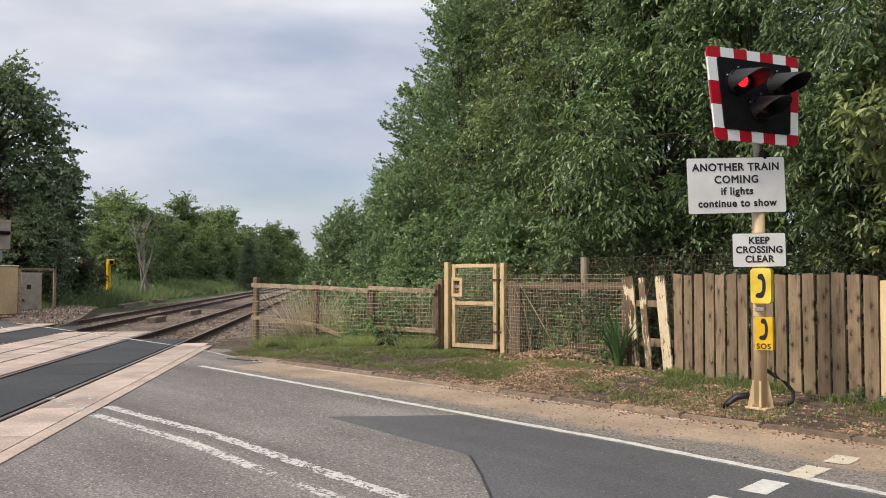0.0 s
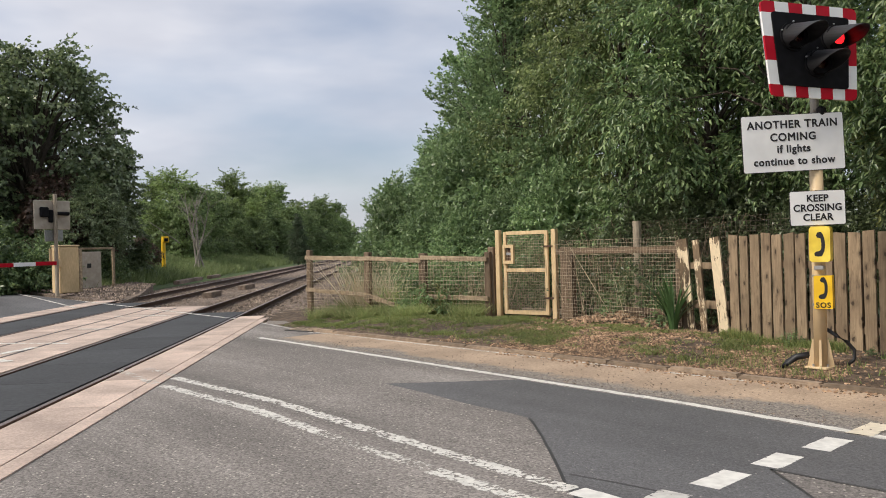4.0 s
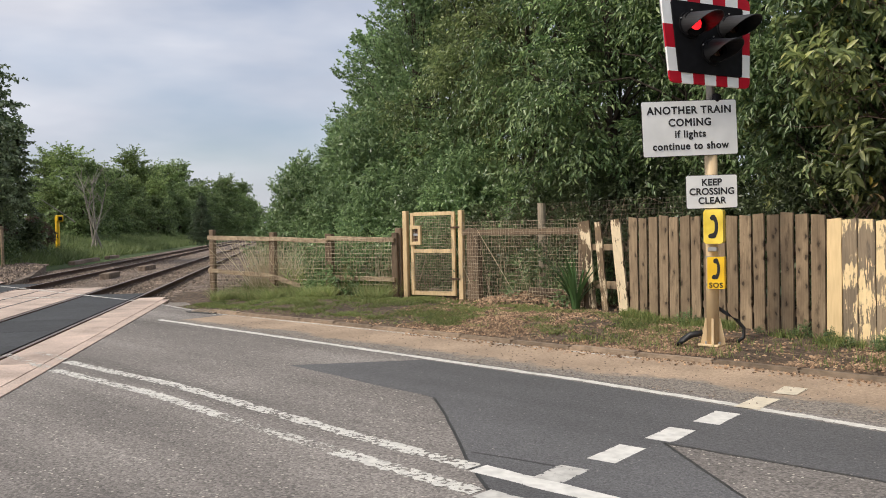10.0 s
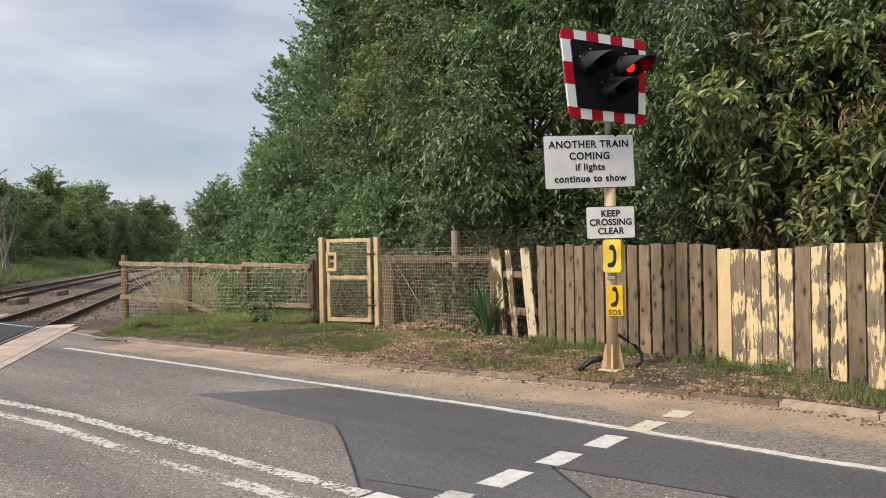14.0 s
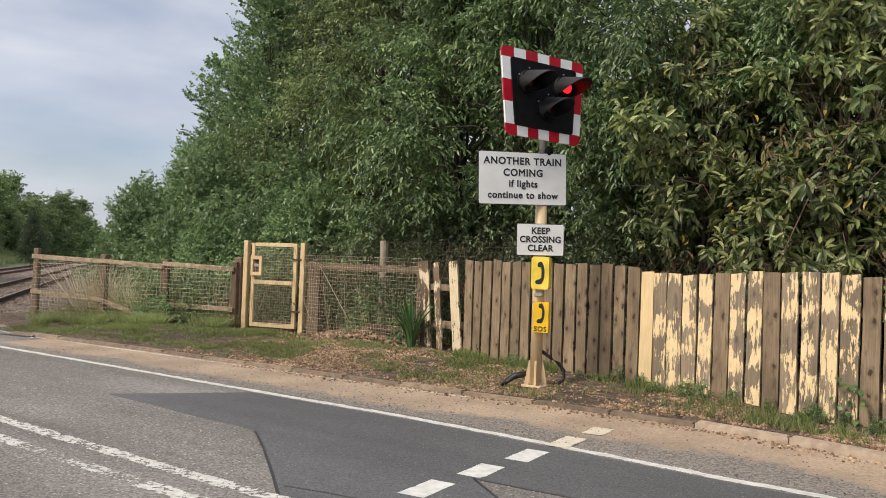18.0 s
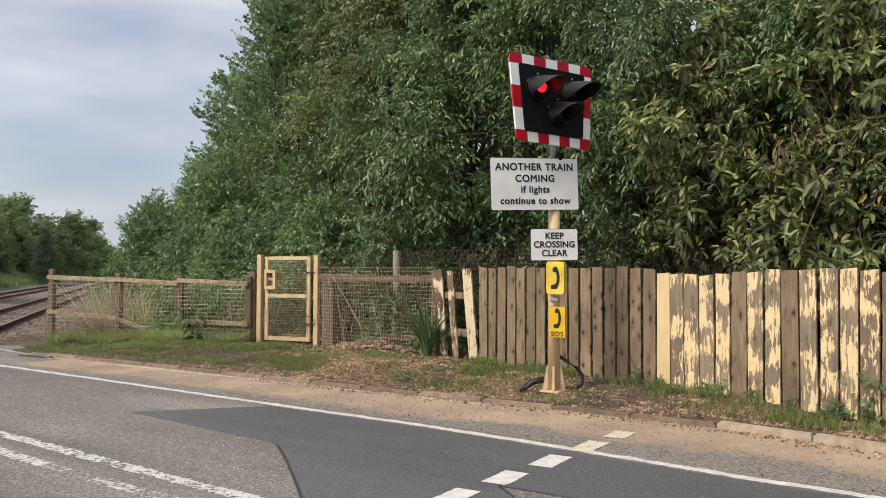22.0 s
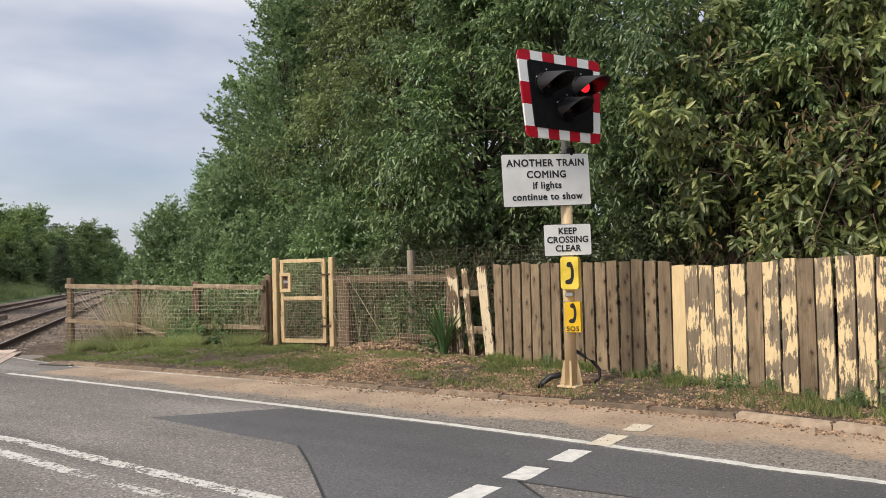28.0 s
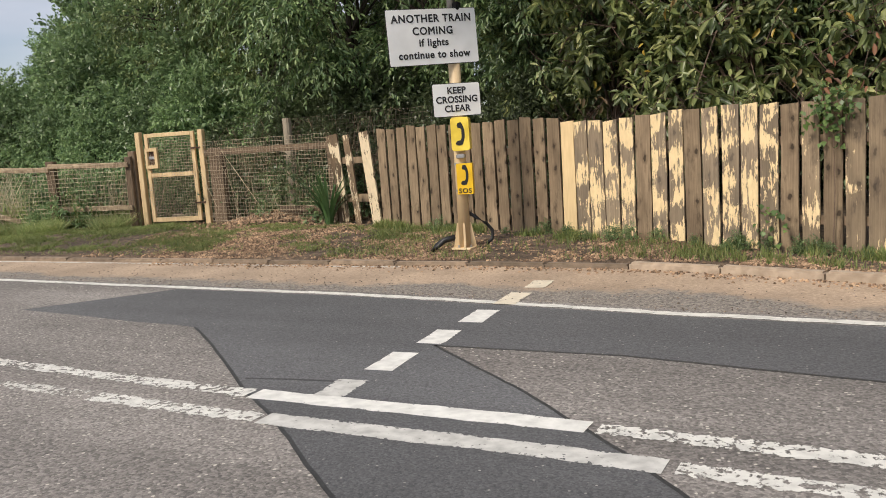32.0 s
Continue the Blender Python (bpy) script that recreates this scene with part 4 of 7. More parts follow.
def build_lines():
    # far edge line of the carriageway
    paint_line("edge_line", [(x, curve_y(EDGE, x) + 0.015 * noise.noise(Vector((x * 2.5, 3.0, 0)))) for x in xs(-13.95, 12, 0.06)], -0.056, 0.056, 0.0045, M_LINE_EDGE, "white edge line along the road", fray=0.010)
    # dust between edge line and kerb, thin over the asphalt beside the line
    X, K = xs(-13.6, 13.5, 0.09), 9
    vs, fs, cover = [], [], []
    for x in X:
        e, k = curve_y(EDGE, x) + 0.02, curve_y(KERB, x)
        bare = 0.22 + 0.12 * max(0.0, min(1.0, (x + 5) / 1.5)) + 0.22 * noise.noise(Vector((x * 0.8, 0, 0)))
        for j in range(K):
            u = j / (K - 1)
            vs.append((x, lerp(e, k, u), -0.004 if j == 0 else 0.0015 + 0.009 * u))
            cover.append(max(0.0, min(1.0, 0.20 + (u - bare) * 2.0)))
    for i in range(len(X) - 1):
        for j in range(K - 1):
            a = i * K + j
            fs.append((a, a + K, a + K + 1, a + 1))
    m = mesh_ob("dusty_margin", vs, fs, M_DUST, smooth=True)
    m.data.attributes.new("cover", "FLOAT", "POINT").data.foreach_set("value", cover)
    tagged(m, "tan dust and grit lying along the road margin", "road margin", kind="structure")
    paint_line("kerb_line", [(x, curve_y(KERB, x) - 0.10 + 0.015 * noise.noise(Vector((x * 4.0, 8.0, 0)))) for x in xs(-13.9, -5.2, 0.1)], -0.035, 0.035, 0.0125, M_LINE_WORN, "thin worn white line along the foot of the kerb")
    paint_line("kerb_line", [(x, 7.73 - (x + 13.9) * 0.135) for x in xs(-17.6, -13.9, 0.1)], -0.035, 0.035, 0.004, M_LINE_WORN, "thin worn white line from the kerb to the deck")
    # double centre line, worn on the old surface and fresh on the patch
    for w, x0, xa, xb in ((0.0, -10.35, -3.72, -1.66), (-0.35, -9.85, -3.38, -1.2)):
        runs = [(xa, xb, M_LINE if w == 0.0 else M_LINE_DULL, "fresh double white centre line" if w == 0.0 else "grimy double white centre line"),
                (xb + 0.05, 12, M_LINE_WORN, "worn double white centre line")]
        if w == 0.0:
            runs.append((x0, xa - 0.03, M_LINE_WORN, "worn double white centre line"))
        else:
            runs += [(x0, -6.3, M_LINE_WORN, "worn double white centre line"), (-6.3, -4.7, M_LINE_LOST, "nearly lost stretch of the white centre line"), (-4.7, xa - 0.03, M_LINE_WORN, "worn double white centre line")]
        for a, b, mm, lab in runs:
            paint_line("centre_line", [(x, curve_y(CENT, x)) for x in xs(a, b, 0.08)], w - 0.16, w + 0.005, 0.0035, mm, lab, "centre lines", 0.008)
    for w, x0, x1 in ((0.0, -11.4, -10.42), (-0.35, -11.5, -9.92)):
        paint_line("centre_line", [(x, 3.85 - (x + 10.3) * 0.03) for x in xs(x0, x1, 0.1)], w - 0.155, w, 0.0155, M_LINE_LOST, "ghost of the centre line on the deck edge", "centre lines")
    for (a, b), (c, d) in (((2.0, 4.5), (3.3, 5.6)), ((2.9, 4.2), (2.4, 6.4)), ((2.0, 6.9), (3.4, 7.3)), ((2.1, 9.6), (2.9, 9.9)), ((1.8, 13.2), (3.2, 13.4))):
        p, q = Vector(rail_xy(b, a)), Vector(rail_xy(d, c))
        paint_line("hatch_mark", [tuple(p.lerp(q, k / 12)) for k in range(13)], -0.09, 0.09, 0.0135, M_LINE_DECK, "faded white hatch mark on the deck", "hatch marks")
    # edge lines carried over the deck and on the road beyond
    for line in ([(x, 8.2) for x in xs(-31.5, -18.3, 0.3)], [(x, curve_y([(-44, 8.4), (-36, 7.8), (-27, 6.98)], x)) for x in xs(-44, -27, 0.4)]):
        paint_line("edge_line", line, -0.055, 0.055, 0.0135, M_LINE_DECK, "worn white edge line by the crossing")


TOP_L = [(-8.0, 5.31), (-7.07, 5.24), (-6.27, 5.15), (-5.75, 5.14), (-5.48, 5.1)]
SEAM_L = [(-5.48, 5.1), (-4.99, 4.74), (-4.38, 4.26), (-3.84, 3.82), (-3.46, 3.56), (-3.04, 3.24), (-2.75, 2.99), (-2.4, 2.72), (-1.6, 2.05), (-0.8, 1.3)]
SEAM_R = [(0.6, 1.3), (-0.3, 2.4), (-1.11, 3.25), (-1.43, 3.58), (-1.78, 3.89), (-2.17, 4.25), (-2.73, 4.69), (-3.18, 5.05)]
TOP_R = [(-3.18, 5.05), (-1.86, 5.11), (-0.38, 4.94), (4, 4.4), (12, 3.3)]
PATCH = TOP_L + SEAM_L[1:] + SEAM_R + TOP_R[1:] + [(12, 4.75), (4, 5.82), (-0.4, 6.2), (-1.8, 6.25), (-3.2, 6.38), (-5, 6.5), (-7.1, 6.5)]


def build_patch():
    o = part("patch", slab(PATCH, -0.02, 0.002), M_PATCH)
    tagged(o, "dark newer asphalt patch across the lane", "road patch", kind="structure")
    for line in (SEAM_L, SEAM_R, TOP_R):
        k = part("seam", band([(x + 0.008 * noise.noise(Vector((x * 7, y * 7, 2))), y + 0.008 * noise.noise(Vector((x * 7, y * 7, 9)))) for a, b in zip(line, line[1:]) for x, y in [tuple(Vector(a).lerp(Vector(b), k / 6)) for k in range(6)]] + [line[-1]], -0.012, 0.011, 0.0, 0.0028), M_SEAM)
        tagged(k, "black bitumen seam round the patch", "road seam", kind="structure")


def build_tyre_mark():
    o = part("tyre_mark", band([(-4.0, 4.02), (-3.7, 4.08), (-3.42, 4.12), (-3.2, 4.13)], -0.014, 0.012, 0.0, 0.0026), M_TYRE)
    tagged(o, "short dark tyre mark on the newer asphalt", "road mark", kind="structure")


def build_stop_dashes():
    """The row of short white blocks across the lane."""
    for i, (y0, y1) in enumerate(((7.10, 7.46), (6.40, 6.89), (5.74, 6.18), (5.08, 5.48), (4.40, 4.83), (3.86, 4.18))):
        q = [(-3.335, y0), (-3.145, y0), (-3.185, y1), (-3.375, y1)]
        a, b = (Vector(q[0]) + Vector(q[1])) / 2, (Vector(q[3]) + Vector(q[2])) / 2
        o = paint_ob("block", [tuple(a.lerp(b, k / 6)) for k in range(7)], -0.1, 0.1, 0.011 if y0 > 7 else 0.0075 if y0 > 6.3 else 0.004, M_LINE_DUSTY if i < 2 else M_LINE if i < 5 else M_LINE_DULL, 0.005)
        tagged(o, "white painted block in the row across the lane", "road marking", "white blocks across the lane", kind="structure")


def build_kerb():
    kerb = empty("kerb")
    tagged(kerb, "low weathered kerb with soil washed against it", "kerb", kind="structure")
    x = -14.35
    while x < 13:
        e = x + 0.9
        a, b = Vector((x + 0.006, curve_y(KERB, x))), Vector((e - 0.006, curve_y(KERB, e)))
        d = (b - a).normalized()
        nn = Vector((-d.y, d.x)) * 0.13
        h = (0.08 if x > -2.9 else 0.05) + random.uniform(-0.01, 0.01)
        bm = slab([tuple(a), tuple(b), tuple(b + nn), tuple(a + nn)], -0.2, h)
        es = [ed for ed in bm.edges if all(v.co.z > 0 for v in ed.verts)]
        bmesh.ops.bevel(bm, geom=es, offset=0.018, segments=2, affect="EDGES")
        lean = 0.035 if x < -2.9 else 0.012
        mid = (a + b) / 2
        bmesh.ops.rotate(bm, verts=bm.verts, cent=(mid.x, mid.y, 0), matrix=Matrix.Rotation(random.uniform(-lean, lean), 3, "X") @ Matrix.Rotation(random.uniform(-lean, lean) * 0.4, 3, "Z"))
        part("kerbstone", bm, M_KERB if x < -2.9 else M_KERB_PALE, kerb)
        x = e


build_ground()
build_deck()
build_rails()
build_lines()
build_patch()
build_tyre_mark()
build_stop_dashes()
build_kerb()


# ---- signal post ----
def text_mesh(body, size, name, material, parent, m, label="", spacing=1.0, fat=0.0):
    """Raised letters, each a part of its own."""
    cu = bpy.data.curves.new(name, "FONT")
    cu.body, cu.size, cu.align_x, cu.align_y = body, size, "CENTER", "CENTER"
    cu.extrude, cu.space_character = 0.0005, spacing
    cu.bevel_depth, cu.bevel_resolution = fat, 0
    tmp = new(name, cu)
    me = bpy.data.meshes.new_from_object(tmp)
    bpy.data.objects.remove(tmp)
    bpy.data.curves.remove(cu)
    bm = bmesh.new()
    bm.from_mesh(me)
    bpy.data.meshes.remove(me)
    # pieces that lie above one another (the dot of an i) are one letter
    left, groups = set(bm.faces), []
    while left:
        f = left.pop()
        isle, stack = [f], [f]
        while stack:
            for v in stack.pop().verts:
                for g in v.link_faces:
                    if g in left:
                        left.discard(g)
                        isle.append(g)
                        stack.append(g)
        xs_ = [v.co.x for g in isle for v in g.verts]
        groups.append([min(xs_), max(xs_), isle])
    groups.sort(key=lambda g: g[0])
    merged = []
    for g in groups:
        if merged and g[0] < merged[-1][1] - 0.002:
            merged[-1][1] = max(merged[-1][1], g[1])
            merged[-1][2] += g[2]
        else:
            merged.append(g)
    for lo, hi, isle in merged:
        idx, vs, fs = {}, [], []
        for g in isle:
            fs.append([idx.setdefault(v, len(idx)) for v in g.verts])
        vs = [None] * len(idx)
        for v, i in idx.items():
            vs[i] = tuple(v.co)
        o = mesh_ob("letter", vs, fs, material, parent)
        o.matrix_local = m
    bm.free()


def rounded(w, h, r, z0, z1, seg=4):
    """A plate in the local XY plane with rounded corners."""
    pts = []
    for cx, cy, a0 in ((w / 2 - r, h / 2 - r, 0), (-w / 2 + r, h / 2 - r, 90), (-w / 2 + r, -h / 2 + r, 180), (w / 2 - r, -h / 2 + r, 270)):
        for k in range(seg + 1):
            a = radians(a0 + 90 * k / seg)
            pts.append((cx + r * math.cos(a), cy + r * math.sin(a)))
    return slab(pts, z0, z1)


def face_pose(x, y, z, nx, ny):
    """A frame whose local Z points along (nx, ny), X to the right as seen from there, Y up."""
    n = Vector((nx, ny, 0)).normalized()
    right = Vector((-n.y, n.x, 0))
    m = Matrix((right, Vector((0, 0, 1)), n)).transposed().to_4x4()
    return Matrix.Translation((x, y, z)) @ m


def handset(w, h):
    """Outline of a telephone receiver standing on end, its ear and mouth pieces to the left."""
    def spine(u):
        return w * (0.50 - 0.34 * abs(u) ** 2.4)
    pts = [(spine(u), 0.5 * h * u) for u in [-0.96 + 1.92 * k / 14 for k in range(15)]]
    pts += [(0.06 * w, 0.5 * h), (-0.20 * w, 0.47 * h), (-0.30 * w, 0.36 * h), (-0.22 * w, 0.27 * h), (0.06 * w, 0.25 * h)]
    pts += [(spine(u) - 0.33 * w, 0.5 * h * u) for u in [0.40 - 0.80 * k / 8 for k in range(9)]]
    pts += [(0.0, -0.27 * h), (-0.34 * w, -0.30 * h), (-0.50 * w, -0.38 * h), (-0.44 * w, -0.47 * h), (-0.12 * w, -0.5 * h)]
    return pts


POST_X, POST_Y, POST_Z = -4.79, 8.83, 0.10
LAMPS = {}


def hood(r, length, cut):
    """A signal hood: a sleeve whose lower side is cut back, narrowing a little."""
    bm = bmesh.new()
    n = 24
    rows = []
    for rr, in_ in ((r, 0), (r - 0.006, 1)):
        base, tip = [], []
        for k in range(n + 1):
            a = radians(-150 + 300 * k / n)
            x, y = math.sin(a), math.cos(a)
            ln = length * (0.10 + 0.90 * max(0.0, (y + 0.62) / 1.62) ** 0.70)
            base.append(bm.verts.new((x * rr, y * rr, 0)))
            tip.append(bm.verts.new((x * rr * 0.96, y * rr * 0.96 - cut * ln, ln)))
        rows.append((base, tip))
    (b0, t0), (b1, t1) = rows
    for k in range(n):
        bm.faces.new((b0[k], b0[k + 1], t0[k + 1], t0[k]))
        bm.faces.new((b1[k + 1], b1[k], t1[k], t1[k + 1]))
        bm.faces.new((t0[k], t0[k + 1], t1[k + 1], t1[k]))
    bm.faces.new((b0[0], t0[0], t1[0], b1[0]))
    bm.faces.new((b0[n], b1[n], t1[n], t0[n]))
    bmesh.ops.recalc_face_normals(bm, faces=bm.faces)
    return bm


def build_signal():
    post = empty("crossing_signal", Matrix.Translation((POST_X, POST_Y, POST_Z)))
    tagged(post, "cream level crossing post with red lamps, signs and yellow telephones", "crossing signal")
    part("pole", tube([(0, 0, 0.0), (0, 0, 2.66)], 0.070, 20), M_CREAM, post, smooth=True)
    part("collar", tube([(0, 0, 2.60), (0, 0, 3.5)], 0.046, 16), M_GALV, post, "grey steel top tube", smooth=True)
    part("base_plate", box(0.25, 0.25, 0.025, (0, 0, 0.012), 0.005), M_CREAM, post)
    for k in range(4):
        a = radians(25 + 90 * k)
        bm = bmesh.new()
        t = 0.012
        prof = [(0.05, 0.02), (0.135, 0.02), (0.130, 0.05), (0.082, 0.31), (0.05, 0.31)]
        f = [bm.verts.new((x, -t, z)) for x, z in prof]
        g = [bm.verts.new((x, t, z)) for x, z in prof]
        bm.faces.new(f)
        bm.faces.new(g[::-1])
        for i in range(5):
            bm.faces.new((f[i], g[i], g[(i + 1) % 5], f[(i + 1) % 5]))
        bmesh.ops.rotate(bm, verts=bm.verts, cent=(0, 0, 0), matrix=Matrix.Rotation(a, 3, "Z"))
        part("gusset", bm, M_CREAM, post)
        bo = part("bolt", tube([(0, 0, 0), (0, 0, 0.03)], 0.014, 6), M_GALV, post)
        bo.matrix_local = Matrix.Translation((0.10 * math.cos(a + 0.78), 0.10 * math.sin(a + 0.78), 0.022))
    # lamp board, wider at the top: width along local X, facing local Z
    wt, wb, bh, brd = 1.225, 1.078, 1.026, 0.125
    def side_x(y, inset=0.0):
        return lerp(wb, wt, (y + bh / 2) / bh) / 2 - inset
    def plate_outline(inset, c):
        h = bh / 2 - inset
        q = []
        for sx, sy in ((1, 1), (-1, 1), (-1, -1), (1, -1)):
            x = sx * side_x(sy * h, inset)
            p = [(x, sy * (h - c)), (x - sx * c * 0.3, sy * (h - c * 0.3)), (x - sx * c, sy * h)]
            q += p if sx * sy > 0 else p[::-1]
        return q
    board = part("lamp_board", slab(plate_outline(brd - 0.008, 0.03), -0.02, 0.020), M_BLACK, post, "matt black lamp board with a striped border")
    yaw, off = radians(-22.4), -0.151
    nv, rv = Vector((math.cos(yaw), math.sin(yaw), 0)), Vector((-math.sin(yaw), math.cos(yaw), 0))
    loc = Matrix.Translation(nv * 0.15 + rv * off + Vector((-0.01, 0.03, 3.404))) @ face_pose(0, 0, 0, nv.x, nv.y) @ Matrix.Rotation(radians(-5.3), 4, "X") @ Matrix.Rotation(radians(-1.7), 4, "Z")
    board.matrix_local = loc
    part("back_plate", slab(plate_outline(0.012, 0.06), -0.045, -0.025), M_GALV, board)
    def stripe(q, m):
        part("stripe", slab(q, -0.02, 0.004), m, board)
    for top in (True, False):
        y0, y1 = (bh / 2 - brd, bh / 2) if top else (-bh / 2, -bh / 2 + brd)
        for i in range(7):
            u0, u1 = -1 + 2 * i / 7, -1 + 2 * (i + 1) / 7
            q = [(u0 * side_x(y0), y0), (u1 * side_x(y0), y0), (u1 * side_x(y1), y1), (u0 * side_x(y1), y1)]
            if i in (0, 6):
                k = {(True, 0): 3, (True, 6): 2, (False, 0): 0, (False, 6): 1}[top, i]
                p, pv, nx2 = Vector(q[k]), Vector(q[k - 1]), Vector(q[(k + 1) % 4])
                r = 0.055
                cut = [p + (pv - p).normalized() * r, p + (pv - p).normalized() * r * 0.3 + (nx2 - p).normalized() * r * 0.3, p + (nx2 - p).normalized() * r]
                q = q[:k] + [tuple(v) for v in cut] + q[k + 1:]
            stripe(q, M_RED if i % 2 == 0 else M_WHITE)
    for side in (-1, 1):
        for j in range(3):
            sh = (bh - 2 * brd) / 3
            y0 = -bh / 2 + brd + j * sh
            y1 = y0 + sh
            q = [(side * side_x(y0), y0), (side * side_x(y0, brd), y0), (side * side_x(y1, brd), y1), (side * side_x(y1), y1)]
            stripe(q, M_WHITE if j != 1 else M_RED)
    for nm, x, y in (("left", -0.245, 0.135), ("right", 0.265, 0.145), ("low", 0.035, -0.135)):
        h = part("hood", hood(0.142, 0.48 if nm != "low" else 0.44, 0.27), M_HOOD, board, smooth=False)
        h.matrix_local = Matrix.Translation((x, y, 0.02))
        sl = part("sleeve", tube([(0, 0, 0.0), (0, 0, 0.03)], 0.158, 28), M_BLACK, board, smooth=False)
        sl.matrix_local = Matrix.Translation((x, y, 0.012))
        for k in range(3):
            b = part("bolt", box(0.016, 0.016, 0.02, bevel=0.004), M_GALV, board)
            a = radians(-70 + 70 * k)
            b.matrix_local = Matrix.Translation((x + 0.158 * math.sin(a), y + 0.158 * math.cos(a), 0.05))
        # a lens disc that turns its lit or its dark face outwards
        bm = bmesh.new()
        r, t, n = 0.080, 0.005, 28
        rims = []
        for z, flip in ((t, False), (-t, True)):
            ring = [bm.verts.new((r * math.cos(6.28318 * k / n), r * math.sin(6.28318 * k / n), z)) for k in range(n)]
            rims.append(ring)
            mid = bm.verts.new((0, 0, z * 3.5))
            for k in range(n):
                f = bm.faces.new((ring[k], ring[(k + 1) % n], mid) if not flip else (ring[(k + 1) % n], ring[k], mid))
                f.material_index = 1 if flip and nm != "low" else 0
        for k in range(n):
            bm.faces.new((rims[1][k], rims[1][(k + 1) % n], rims[0][(k + 1) % n], rims[0][k]))
        d = part("lens", bm, M_LENS_OFF, board, "red signal lens" if nm != "low" else "dark signal lens", smooth=True)
        d.data.materials.append(M_LENS)
        d.matrix_local = Matrix.Translation((x, y, 0.096))
        LAMPS[nm] = (d, x, y)
        # ring added round the disc to block the glow of its lit back face
        bm = bmesh.new()
        ro, ri, n = 0.134, 0.0815, 28
        for z, s in ((0.099, 1), (0.093, -1)):
            A = [bm.verts.new((ro * math.cos(6.28318 * k / n), ro * math.sin(6.28318 * k / n), z)) for k in range(n)]
            B = [bm.verts.new((ri * math.cos(6.28318 * k / n), ri * math.sin(6.28318 * k / n), z)) for k in range(n)]
            for k in range(n):
                q = (A[k], A[(k + 1) % n], B[(k + 1) % n], B[k])
                bm.faces.new(q if s > 0 else q[::-1])
        # the drum behind it keeps the light in
        A = [bm.verts.new((ro * math.cos(6.28318 * k / n), ro * math.sin(6.28318 * k / n), 0.099)) for k in range(n)]
        B = [bm.verts.new((ro * math.cos(6.28318 * k / n), ro * math.sin(6.28318 * k / n), 0.02)) for k in range(n)]
        for k in range(n):
            bm.faces.new((B[k], B[(k + 1) % n], A[(k + 1) % n], A[k]))
        bz = part("glow_baffle", bm, M_BLACK, board)
        bz.matrix_local = Matrix.Translation((x, y, 0))
    for k in range(2):
        bk = part("bracket", box(0.30, 0.12, 0.05, (0.0, 0, 0), 0.01), M_BLACK, post)
        bk.matrix_local = loc @ Matrix.Translation((0.02, -0.30 + 0.5 * k, -0.075))
    jb = part("junction_box", box(0.09, 0.10, 0.10, bevel=0.02), M_BLACK, post)
    jb.matrix_local = Matrix.Translation((0.06, 0.02, 2.78))
    # written plates
    def plate(name, w, h, off, z, yaw, roll, lines, label):
        m = Matrix.Translation((-0.01, 0.03, z)) @ face_pose(0, 0, 0, math.cos(radians(yaw)), math.sin(radians(yaw))) @ Matrix.Translation((off, 0, 0.105)) @ Matrix.Rotation(radians(roll), 4, "Z")
        p = part(name, rounded(w, h, 0.02, -0.006, 0.0), M_WHITE, post, label)
        p.matrix_local = m
        for body, size, y, sp in lines:
            text_mesh(body, size, "lettering", M_INK, p, Matrix.Translation((0, y, 0.002)), "black capital lettering", sp, 0.0034 if size > 0.11 else 0.003)
        e = part("rim", rounded(w + 0.012, h + 0.012, 0.024, -0.009, -0.003), M_INK, p)
        for k in (-1, 1):
            c = part("clamp", box(w * 0.5, 0.04, 0.03, (0, k * h * 0.28, -0.03), 0.006), M_GALV, p)
        return p
    plate("warning_sign", 1.116, 0.604, -0.303, 2.442, -35.1, 2.0, [("ANOTHER TRAIN", 0.116, 0.197, 1.12), ("COMING", 0.116, 0.062, 1.12), ("if lights", 0.112, -0.065, 1.12), ("continue to show", 0.112, -0.198, 1.12)],
          "white sign reading another train coming if lights continue to show")
    plate("keep_clear_sign", 0.579, 0.365, -0.041, 1.736, -41.0, 0.9, [("KEEP", 0.104, 0.102, 1.04), ("CROSSING", 0.104, 0.0, 1.04), ("CLEAR", 0.104, -0.102, 1.04)], "white sign reading keep crossing clear")
    # telephones
    face = face_pose(0, 0, 0, math.cos(radians(-74)), math.sin(radians(-74)))
    up = part("telephone", rounded(0.21, 0.381, 0.035, -0.075, 0.075, 5), M_YELLOW_PALE, post, "yellow telephone cover with a black handset symbol")
    up.matrix_local = Matrix.Translation((-0.01, 0.03, 1.345)) @ face @ Matrix.Translation((0.045, 0, 0.10))
    sy = part("handset_symbol", slab(handset(0.108, 0.265), 0.0, 0.0775), M_INK, up)
    low = part("telephone", rounded(0.185, 0.356, 0.008, -0.05, 0.05, 2), M_YELLOW, post, "yellow emergency telephone box marked SOS")
    low.matrix_local = Matrix.Translation((-0.01, 0.03, 0.83)) @ face @ Matrix.Translation((0.066, 0, 0.11))
    sy = part("handset_symbol", slab(handset(0.092, 0.235), 0.0, 0.0525), M_INK, low)
    sy.matrix_local = Matrix.Translation((0.0, 0.045, 0))
    text_mesh("SOS", 0.078, "lettering", M_INK, low, Matrix.Translation((0, -0.14, 0.0525)), "black letters SOS", 1.15, 0.002)
    br = part("bracket", box(0.10, 0.05, 0.10, bevel=0.01), M_GALV, post)
    br.matrix_local = Matrix.Translation((0, 0, 1.09)) @ face @ Matrix.Translation((0.03, 0, 0.09))
